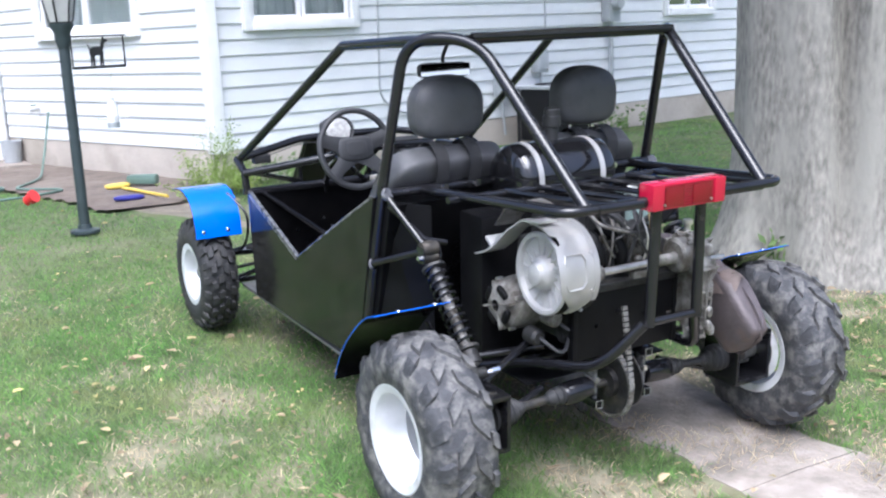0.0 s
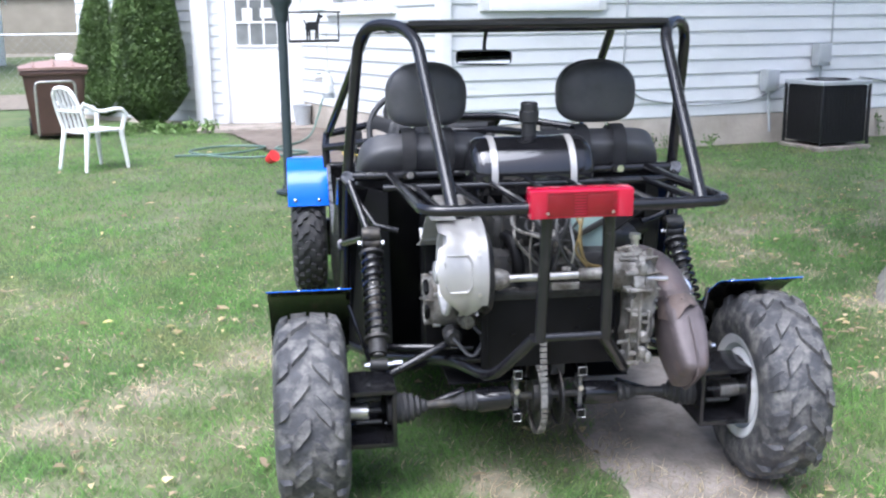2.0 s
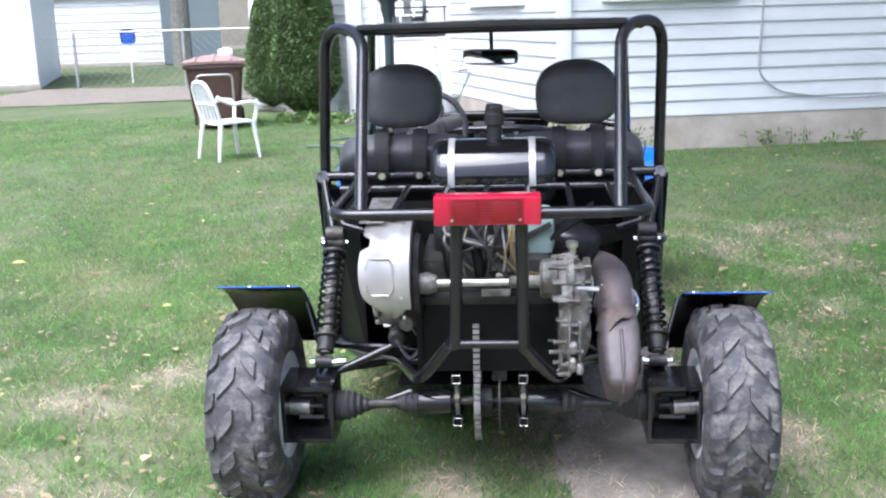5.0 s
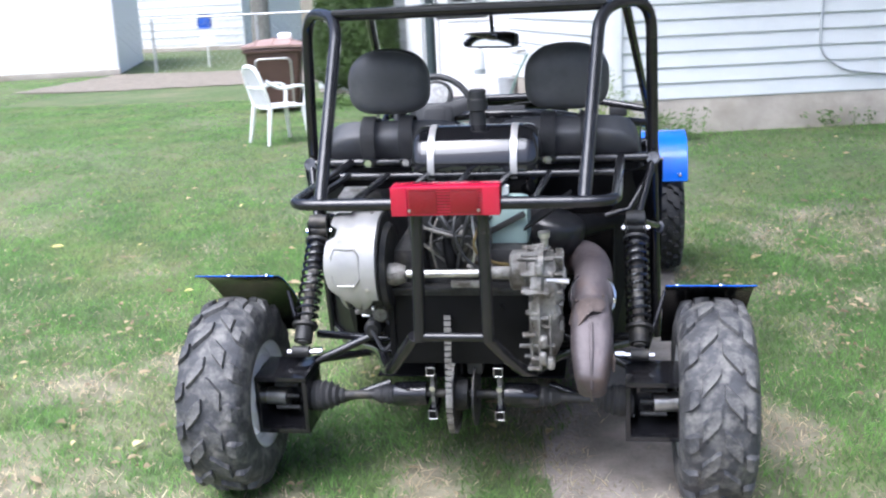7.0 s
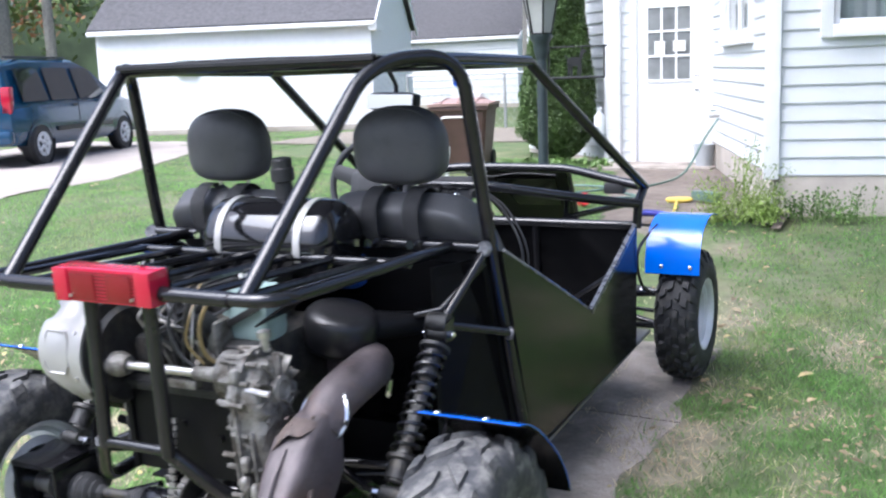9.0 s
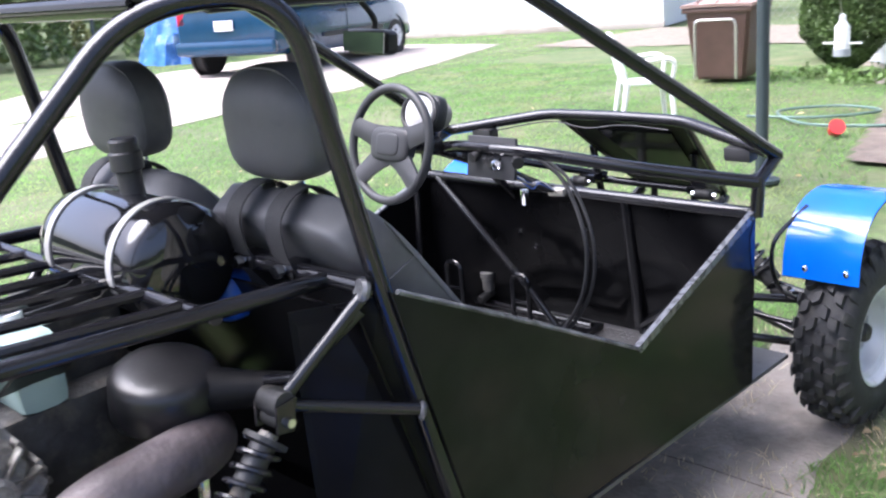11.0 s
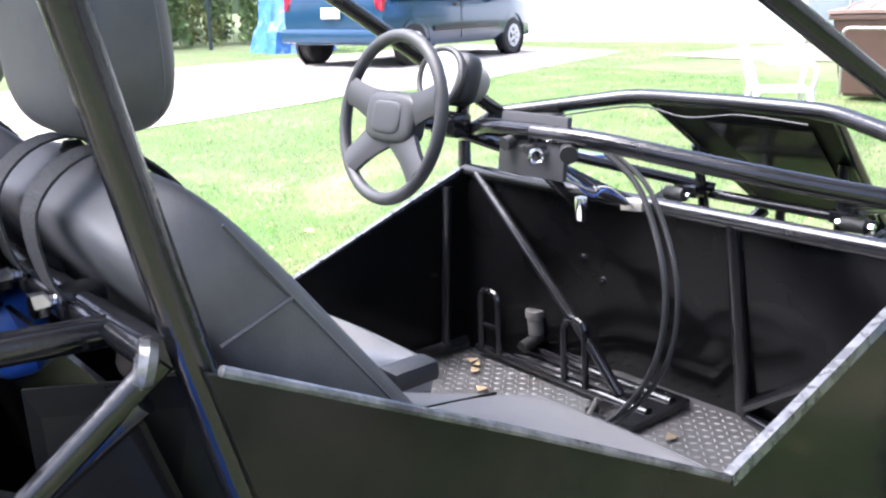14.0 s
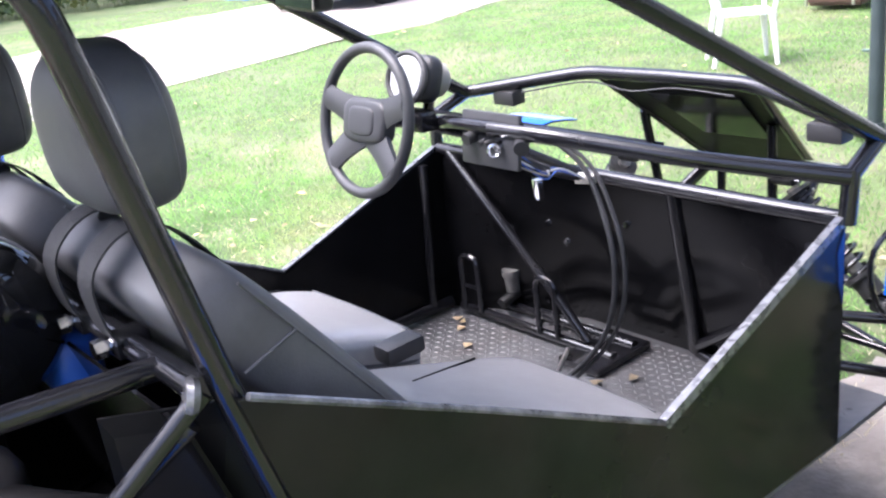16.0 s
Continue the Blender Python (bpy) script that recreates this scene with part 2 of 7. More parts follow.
def mesh_part(name, me, mat, parent=None, label="", smooth=35, at=None):
    me.materials.append(mat)
    if smooth:
        me.polygons.foreach_set("use_smooth", [True] * len(me.polygons))
        me.set_sharp_from_angle(angle=radians(smooth))
    ob = new(name, me)
    if parent:
        ob.parent = parent
    if at is not None:
        ob.matrix_local = at if isinstance(at, Matrix) else Matrix.Translation(at)
    if label:
        tagged(ob, label)
    return ob


def root(name, m, label, category, group=""):
    ob = new(name)
    ob.empty_display_size = 0.1
    ob.matrix_world = m
    return tagged(ob, label, category, group)


def curve(pts, k=5):
    """Points on a smooth line through the given ones."""
    p = [Vector(q) for q in pts]
    p = [2 * p[0] - p[1]] + p + [2 * p[-1] - p[-2]]
    out = []
    for i in range(1, len(p) - 2):
        for j in range(k):
            t = j / k
            a, b, c, d = p[i - 1], p[i], p[i + 1], p[i + 2]
            out.append(0.5 * ((2 * b) + (c - a) * t + (2 * a - 5 * b + 4 * c - d) * t * t + (3 * b - a - 3 * c + d) * t ** 3))
    out.append(p[-2])
    return out


def rounded(pts, radius, k=5):
    """A polyline with its corners bent like tube."""
    p = [Vector(q) for q in pts]
    out = [p[0]]
    for a, b, c in zip(p, p[1:], p[2:]):
        r = min(radius, (a - b).length * 0.45, (c - b).length * 0.45)
        s, e = b + (a - b).normalized() * r, b + (c - b).normalized() * r
        for j in range(k + 1):
            t = j / k
            out.append((1 - t) ** 2 * s + 2 * t * (1 - t) * b + t * t * e)
    out.append(p[-1])
    return out


def tube(pts, r=0.016, n=10, bm=None, closed=False, flat=1.0):
    bm = bm or bmesh.new()
    p = [Vector(q) for q in pts]
    rs = r if isinstance(r, (list, tuple)) else [r] * len(p)
    count = len(p)
    rings, up = [], None
    for i in range(count):
        a, b = p[i - 1 if i or closed else 0], p[(i + 1) % count if closed else min(i + 1, count - 1)]
        d = (b - a).normalized()
        if up is None:
            up = Vector((0, 0, 1)) if abs(d.z) < 0.9 else Vector((1, 0, 0))
        side = d.cross(up).normalized()
        up = side.cross(d).normalized()
        rings.append([bm.verts.new(p[i] + rs[i] * (math.cos(2 * math.pi * j / n) * side + flat * math.sin(2 * math.pi * j / n) * up)) for j in range(n)])
    pairs = list(zip(rings, rings[1:])) + ([(rings[-1], rings[0])] if closed else [])
    for u, v in pairs:
        for j in range(n):
            bm.faces.new((u[j], u[(j + 1) % n], v[(j + 1) % n], v[j]))
    if not closed:
        bm.faces.new(rings[0][::-1])
        bm.faces.new(rings[-1])
    return bm


def cyl(a, b, r, n=16, r2=None, bm=None):
    return tube([a, b], [r, r if r2 is None else r2], n, bm)


def lathe(profile, origin=(0, 0, 0), axis="x", n=32, bm=None, close=True):
    """Turns (radius, along) pairs round an axis."""
    bm = bm or bmesh.new()
    o = Vector(origin)
    ax = {"x": ((1, 0, 0), (0, 1, 0), (0, 0, 1)), "y": ((0, 1, 0), (0, 0, 1), (1, 0, 0)), "z": ((0, 0, 1), (1, 0, 0), (0, 1, 0))}[axis] if isinstance(axis, str) else None
    if ax is None:
        d = Vector(axis).normalized()
        u = d.orthogonal().normalized()
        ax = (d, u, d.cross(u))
    d, u, v = (Vector(q) for q in ax)
    rings = []
    for r, h in ((float(a), float(b)) for a, b in profile):
        rings.append([bm.verts.new(o + d * h + r * (math.cos(2 * math.pi * j / n) * u + math.sin(2 * math.pi * j / n) * v)) for j in range(n)])
    for a, b in zip(rings, rings[1:]):
        for j in range(n):
            bm.faces.new((a[j], a[(j + 1) % n], b[(j + 1) % n], b[j]))
    if close:
        bm.faces.new(rings[0][::-1])
        bm.faces.new(rings[-1])
    return bm


def box(c, s, bevel=0.0, m=None, bm=None):
    bm = bm or bmesh.new()
    made = bmesh.ops.create_cube(bm, size=1)["verts"]
    mat = Matrix.Translation(c) @ (m.to_4x4() if m else Matrix()) @ Matrix.Diagonal((*s, 1))
    bmesh.ops.transform(bm, matrix=mat, verts=made)
    if bevel:
        edges = {e for v in made for e in v.link_edges}
        bmesh.ops.bevel(bm, geom=list(edges), offset=bevel, segments=2, affect="EDGES", profile=0.6)
    return bm


def blob(c, half, e=0.5, m=None, bm=None, nu=20, nv=12, low=None, taper=0.0):
    """A cushion-like rounded block."""
    bm = bm or bmesh.new()
    f = lambda v, q: math.copysign(abs(v) ** q, v)
    e1, e2 = e if isinstance(e, tuple) else (e, e)
    m = (m or Matrix()).to_4x4()
    rows = []
    for i in range(nv + 1):
        a = -math.pi / 2 + math.pi * i / nv
        row = []
        q1 = low if low and a < 0 else e1
        for j in range(nu):
            b = 2 * math.pi * j / nu
            zz = f(math.sin(a), q1)
            k = f(math.cos(a), q1) * (1 - taper * max(0.0, zz))
            q = Vector((half[0] * k * f(math.cos(b), e2), half[1] * k * f(math.sin(b), e2), half[2] * zz))
            row.append(bm.verts.new(Vector(c) + m.to_3x3() @ q))
        rows.append(row)
    for u, v in zip(rows, rows[1:]):
        for j in range(nu):
            bm.faces.new((u[j], u[(j + 1) % nu], v[(j + 1) % nu], v[j]))
    bmesh.ops.remove_doubles(bm, verts=bm.verts[:], dist=1e-5)
    return bm


def plate(pts, thick, bm=None):
    """A flat sheet with an outline of points, thickened along its normal."""
    bm = bm or bmesh.new()
    p = [Vector(q) for q in pts]
    nrm = Vector((0, 0, 0))
    for a, b in zip(p, p[1:] + p[:1]):
        nrm += a.cross(b)
    nrm.normalize()
    u = [bm.verts.new(q - nrm * thick / 2) for q in p]
    v = [bm.verts.new(q + nrm * thick / 2) for q in p]
    bm.faces.new(u[::-1])
    bm.faces.new(v)
    for i in range(len(p)):
        j = (i + 1) % len(p)
        bm.faces.new((u[i], u[j], v[j], v[i]))
    return bm


def sheet(rows, thick, bm=None):
    """A bent sheet from rows of points, all rows alike in count."""
    bm = bm or bmesh.new()
    g = [[Vector(q) for q in r] for r in rows]
    nr, nc = len(g), len(g[0])
    top, low = [], []
    for i in range(nr):
        tr, lr = [], []
        for j in range(nc):
            du = g[min(i + 1, nr - 1)][j] - g[max(i - 1, 0)][j]
            dv = g[i][min(j + 1, nc - 1)] - g[i][max(j - 1, 0)]
            n = du.cross(dv).normalized()
            tr.append(bm.verts.new(g[i][j] + n * thick / 2))
            lr.append(bm.verts.new(g[i][j] - n * thick / 2))
        top.append(tr)
        low.append(lr)
    for i in range(nr - 1):
        for j in range(nc - 1):
            bm.faces.new((top[i][j], top[i + 1][j], top[i + 1][j + 1], top[i][j + 1]))
            bm.faces.new((low[i][j], low[i][j + 1], low[i + 1][j + 1], low[i + 1][j]))
    ring = [(i, 0) for i in range(nr)] + [(nr - 1, j) for j in range(1, nc)] + [(i, nc - 1) for i in range(nr - 2, -1, -1)] + [(0, j) for j in range(nc - 2, 0, -1)]
    for (a, b), (c, d) in zip(ring, ring[1:] + ring[:1]):
        bm.faces.new((top[a][b], low[a][b], low[c][d], top[c][d]))
    return bm


def quads_mesh(name, verts, faces):
    """A mesh out of number arrays: verts (n, 3) and faces (m, 3 or 4)."""
    me = bpy.data.meshes.new(name)
    k = faces.shape[1]
    me.vertices.add(len(verts))
    me.vertices.foreach_set("co", verts.astype(np.float32).ravel())
    me.loops.add(faces.size)
    me.loops.foreach_set("vertex_index", faces.astype(np.int32).ravel())
    me.polygons.add(len(faces))
    me.polygons.foreach_set("loop_start", np.arange(0, faces.size, k, dtype=np.int32))
    me.update(calc_edges=True)
    me.validate()
    return me


def rise(y):
    """The lawn's height: level behind the buggy, a gentle bank, level again at the house."""
    return 0.045 + 0.06 * np.clip(y, -0.75, 5.2)

# ---- ground ----
rng = np.random.default_rng(7)


def path_mid(y):
    """Middle line of the concrete walk."""
    d = np.clip(y - 2.0, 0, 9)
    return 0.515 - np.where(d < 2, 0.11 * d ** 2, 0.44 + 0.36 * (d - 2))


def path_half(y):
    return np.where(y < 3.0, 0.275, 0.275 + 0.03 * (y - 3))


def is_walk(x, y):
    return (np.abs(x - path_mid(y)) < path_half(y)) & (y > -8) & (y < 7.9)


def drive_edge(y):
    return np.where(y < 6.5, -7.15 - 0.03 * y, -7.35 - 0.5 * (y - 6.5))


def is_drive(x, y):
    return ((x < drive_edge(y)) & (y < 12.6) & (x > -13.3 - 0.25 * (y - 7))) & (y > -30)


def is_apron(x, y):
    """Gravel before the back fence."""
    return (y > 12.0 + 0.25 * np.sin(x)) & (y < 15.9) & (x > -9.3) & (x < 1)


def is_bed(x, y):
    """Bare soil along the wing of the house."""
    return (y > 4.6) & (y < 9.0) & (x > -0.75 - 0.28 * (y - 5)) & (x < 0.7) & (y > 4.6 + 0.35 * np.sin(x * 5))


gx = np.unique(np.concatenate([np.linspace(-250, -24, 14), np.linspace(-24, -5, 60), np.linspace(-5, 5, 110), np.linspace(5, 12, 25), np.linspace(12, 250, 14)]))
gy = np.unique(np.concatenate([np.linspace(-250, -8, 14), np.linspace(-8, -4, 15), np.linspace(-4, 5, 100), np.linspace(5, 18, 50), np.linspace(18, 250, 14)]))
X, Y = np.meshgrid(gx, gy)
bumpy = np.array([[noise.noise((x * 0.7, y * 0.7, 3)) for x in gx] for y in gy])
Z = rise(Y) + 0.012 * bumpy * (np.hypot(X, Y) > 1.5) - 0.012
vid = np.arange(X.size).reshape(X.shape)
gf = np.stack([vid[:-1, :-1].ravel(), vid[:-1, 1:].ravel(), vid[1:, 1:].ravel(), vid[1:, :-1].ravel()], 1)
TURF = material("turf", (0.06, 0.095, 0.026), 0.95, spread=0.45, scale=12, bump=0.4, bump_scale=45, second=(0.105, 0.115, 0.045), second_scale=2.2, second_amount=0.6)
# worn places show dry thatch and soil; how worn each spot is lies on the mesh as "worn"
tn, tl_ = TURF.node_tree.nodes, TURF.node_tree.links
t_worn = tn.new("ShaderNodeAttribute")
t_worn.attribute_name = "worn"
t_grain = tn.new("ShaderNodeTexNoise")
t_grain.inputs["Scale"].default_value, t_grain.inputs["Detail"].default_value = 14, 5
tl_.new(tn.new("ShaderNodeTexCoord").outputs["Object"], t_grain.inputs["Vector"])
t_soil = tn.new("ShaderNodeValToRGB")
t_soil.color_ramp.elements[0].position, t_soil.color_ramp.elements[0].color = 0.35, (0.15, 0.125, 0.085, 1)
t_soil.color_ramp.elements[1].position, t_soil.color_ramp.elements[1].color = 0.65, (0.26, 0.225, 0.16, 1)
tl_.new(t_grain.outputs["Fac"], t_soil.inputs["Fac"])
t_mix = tn.new("ShaderNodeMix")
t_mix.data_type = "RGBA"
base_in = tn["Principled BSDF"].inputs["Base Color"]
tl_.new(t_worn.outputs["Fac"], t_mix.inputs["Factor"])
tl_.new(base_in.links[0].from_socket, t_mix.inputs["A"])
tl_.new(t_soil.outputs["Color"], t_mix.inputs["B"])
tl_.new(t_mix.outputs["Result"], base_in)


def patchy(x, y, s=0.75):
    return np.array([noise.noise((a * s, b * s, 0.0)) for a, b in zip(x, y)])


def dryness(x, y):
    """1 where the lawn is worn to straw and soil, near the walk; 0 where it is lush."""
    worn = np.exp(-((x - 0.3) ** 2 / 9.0 + (y + 1.7) ** 2 / 4.5))
    worn = np.maximum(worn, 0.6 * np.exp(-((x - 2.2) ** 2 / 2.5 + (y - 0.4) ** 2 / 5.0)))
    worn = np.maximum(worn, np.where(y < 1.2, 0.8, 0.35) * np.exp(-((x - path_mid(y) - 0.34) / 0.2) ** 2) * (y < 4.5))
    worn = np.maximum(worn, 0.7 * np.exp(-((x - 2.4) ** 2 + (y - 0.2) ** 2) / 0.9))
    worn = np.maximum(worn, 0.62 * np.exp(-((x + 0.2) ** 2 / 1.6 + (y + 0.9) ** 2 / 1.2)))
    worn = np.maximum(worn, 0.34 * np.exp(-((y + 1.2) / 2.0) ** 2) * (x > -2.6))
    spots = 1.25 * patchy(x, y, 0.9) * (0.35 + worn) + 1.9 * patchy(x, y, 3.4) * (0.22 + worn)
    return np.clip(0.05 + 0.78 * worn + spots, 0, 1)


ground = mesh_part("ground", quads_mesh("ground", np.stack([X.ravel(), Y.ravel(), Z.ravel()], 1), gf), TURF)
ground.data.attributes.new("worn", "FLOAT", "POINT").data.foreach_set("value", 0.85 * dryness(X.ravel(), Y.ravel()))
tagged(ground, "worn green lawn with dry bare patches", "lawn", kind="structure")



DIRT = material("dusty_soil", (0.18, 0.155, 0.12), 0.95, spread=0.3, scale=14, bump=0.9, bump_scale=60, second=(0.13, 0.11, 0.082), second_scale=5, second_amount=0.5)


def flat_patch(name, inside, xr, yr, step, lift, mat, label, category):
    xs, ys = np.arange(*xr, step), np.arange(*yr, step)
    PX, PY = np.meshgrid(xs, ys)
    ok = inside(PX, PY)
    pid = -np.ones(PX.shape, int)
    cell = ok[:-1, :-1] & ok[1:, :-1] & ok[:-1, 1:] & ok[1:, 1:]
    need = np.zeros(PX.shape, bool)
    for a in (slice(None, -1), slice(1, None)):
        for b in (slice(None, -1), slice(1, None)):
            need[a, b] |= cell
    pid[need] = np.arange(need.sum())
    pv = np.stack([PX[need], PY[need], rise(PY[need]) + lift + 0.006 * np.sin(PX[need] * 9) * np.cos(PY[need] * 7)], 1)
    f = np.stack([pid[:-1, :-1][cell], pid[:-1, 1:][cell], pid[1:, 1:][cell], pid[1:, :-1][cell]], 1)
    ob = mesh_part(name, quads_mesh(name, pv, f), mat)
    return tagged(ob, label, category, kind="structure")


flat_patch("driveway", is_drive, (-30, 1.2), (-30, 15), 0.1, -0.003, DRIVE, "pale worn concrete driveway beside the lawn", "driveway")
flat_patch("ground_gravel", is_apron, (-9.4, 1), (11.7, 16), 0.12, 0.003, DIRT, "tan gravel strip before the back fence", "gravel")
flat_patch("flower_bed", is_bed, (-3, 0.75), (4.3, 9.0), 0.06, 0.012, SOIL, "bare brown soil bed along the house wall", "soil")

# concrete walk, slab by slab
walk_root = tagged(new("pavement"), "worn grey concrete garden walk under the buggy", "walkway", kind="structure")
sy = -8.0
k = 0
while sy < 7.8:
    ey = min(sy + 0.92 + 0.1 * ((k * 7) % 3), 7.9)
    rows = []
    for q in np.linspace(sy + 0.003, ey - 0.003, 14):
        m_, h_ = float(path_mid(q)), float(path_half(q))
        sunk = 0.01 if sy >= 1.3 else 0.0
        rows.append([(m_ - h_ + 0.025 * math.sin(q * 7) + 0.014 * math.sin(q * 19 + 1), q, float(rise(q)) - 0.034 - sunk), (m_, q, float(rise(q)) - 0.028 - 0.5 * sunk), (m_ + h_ + 0.028 * math.sin(q * 6 + 1) + 0.016 * math.sin(q * 17), q, float(rise(q)) - 0.034 - sunk)])
    part("slab", sheet(rows, 0.05), PAVING if sy < 1.3 else DIRT, walk_root)
    sy, k = ey, k + 1


def blades(name, count, xr, yr, h, w, mask, mat, label, seed, lean=0.6):
    r = np.random.default_rng(seed)
    x, y = r.uniform(*xr, count), r.uniform(*yr, count)
    ok = mask(x, y, r)
    x, y = x[ok], y[ok]
    c = len(x)
    a, hh = r.uniform(0, 2 * math.pi, c), h * r.uniform(0.45, 1.25, c)
    ln, la = lean * hh * r.uniform(0.1, 1.3, c), r.uniform(0, 2 * math.pi, c)
    z = rise(y) - 0.012 + 0.012 * is_walk(x, y)
    dx, dy = np.cos(a) * w * r.uniform(0.6, 1.2, c), np.sin(a) * w * r.uniform(0.6, 1.2, c)
    base = np.stack([x, y, z], 1)
    d = np.stack([dx, dy, 0 * dx], 1)
    mid = base + np.stack([0.4 * ln * np.cos(la), 0.4 * ln * np.sin(la), 0.6 * hh], 1)
    tip = base + np.stack([ln * np.cos(la), ln * np.sin(la), hh], 1)
    v = np.stack([base - d, base + d, mid + 0.7 * d, mid - 0.7 * d, tip], 1).reshape(-1, 3)
    i = np.arange(c)[:, None] * 5
    f = np.concatenate([i + np.array([[0, 1, 2]]), i + np.array([[0, 2, 3]]), i + np.array([[3, 2, 4]])])
    ob = mesh_part(name, quads_mesh(name, v, f), mat, smooth=0)
    return tagged(ob, label, "grass", kind="stuff")


def lawn_mask(straw, near=None):
    """Where blades stand; near thins them out past the closely seen part, False takes the rest."""
    def f(x, y, r):
        into = (0.04 + 0.15 * straw) * (1 + 1.8 * patchy(x, y, 2.1))
        free = ~((np.abs(x - path_mid(y)) < path_half(y) + 0.07 * patchy(x, y, 5.0) + 0.02 - into) & (y < 7.9)) & ~is_drive(x, y) & ~is_bed(x, y) & ~is_apron(x, y)
        free &= ~((y > 5.2 + 0.18 * (x - 0.54)) & (x > 0.5))
        dry = dryness(x, y)
        keep = 0.12 + 0.75 * dry if straw else 1.05 - 0.95 * dry
        if near is not None:
            close = np.clip((x + 4.4) / 1.8, 0, 1) * np.clip((3.4 - y) / 1.6, 0, 1)
            keep = keep * (close if near else 1 - close)
        return free & (r.uniform(0, 1, len(x)) < keep)
    return f


blades("grass", 400000, (-4.4, 4.2), (-3.4, 3.4), 0.03, 0.0024, lawn_mask(0, True), GRASS, "short uneven green lawn grass", 1, 1.4)
blades("dry_grass", 150000, (-4.4, 4.2), (-3.4, 3.4), 0.022, 0.0022, lawn_mask(1, True), STRAW, "flattened dry straw in the worn lawn", 4, 2.2)
blades("grass", 330000, (-8, 7), (-4, 9.5), 0.026, 0.0034, lawn_mask(0, False), GRASS, "short green lawn grass towards the house", 2, 1.3)
blades("grass", 50000, (-16, -8), (3, 16), 0.02, 0.006, lawn_mask(0), GRASS, "lush green lawn grass beside the driveway", 3, 1.2)

# fallen leaves
r = np.random.default_rng(11)
lx, ly = r.normal(0.4, 3.4, 15000), r.normal(0.2, 3.2, 15000)
ok = (patchy(lx, ly, 1.3) > -0.25) & ~((ly > 5.0) & (lx > 0.4)) & ~(is_walk(lx, ly) & (r.uniform(0, 1, 15000) < 0.7)) & (r.uniform(0, 1, 15000) < np.where(ly < 1.5, 0.75, 0.25) * np.where(lx > 0.7, 1.0, 0.5))
lx, ly = lx[ok], ly[ok]
c = len(lx)
la, ls = r.uniform(0, 6.3, c), r.uniform(0.007, 0.016, c) * r.choice([0.6, 0.8, 1.0, 1.4, 2.1], c)
lz = rise(ly) + np.where(is_walk(lx, ly), -0.016, 0.014) + r.uniform(-0.005, 0.008, c)
dirx = np.stack([np.cos(la), np.sin(la), r.uniform(-0.15, 0.15, c)], 1) * (ls * r.uniform(0.8, 1.5, c))[:, None]
diry = np.stack([-np.sin(la), np.cos(la), r.uniform(-0.2, 0.2, c)], 1) * (ls * r.uniform(0.25, 0.65, c))[:, None]
mid = np.stack([lx, ly, lz], 1)
curl = r.uniform(0.003, 0.012, c)[:, None] * np.array([[0, 0, 1]])
ribs = [mid - dirx, mid - 0.35 * dirx - 0.8 * diry + curl, mid + 0.3 * dirx - diry + curl, mid + dirx, mid + 0.25 * dirx + 0.9 * diry + curl, mid - 0.4 * dirx + diry + curl]
lv = np.stack(ribs, 1).reshape(-1, 3)
lf = (np.arange(c)[:, None, None] * 6 + np.array([[[0, 1, 2, 3], [0, 3, 4, 5]]])).reshape(-1, 4)
tagged(mesh_part("fallen_leaves", quads_mesh("fallen_leaves", lv, lf), LITTER, smooth=0), "scattered dry tan and yellow fallen leaves on the lawn", "leaves", kind="stuff")


# ---- house ----
LAP = 0.132
CX, CY = 0.54, 5.22
WALL_TOP = 3.0
BASE_Z = 0.64


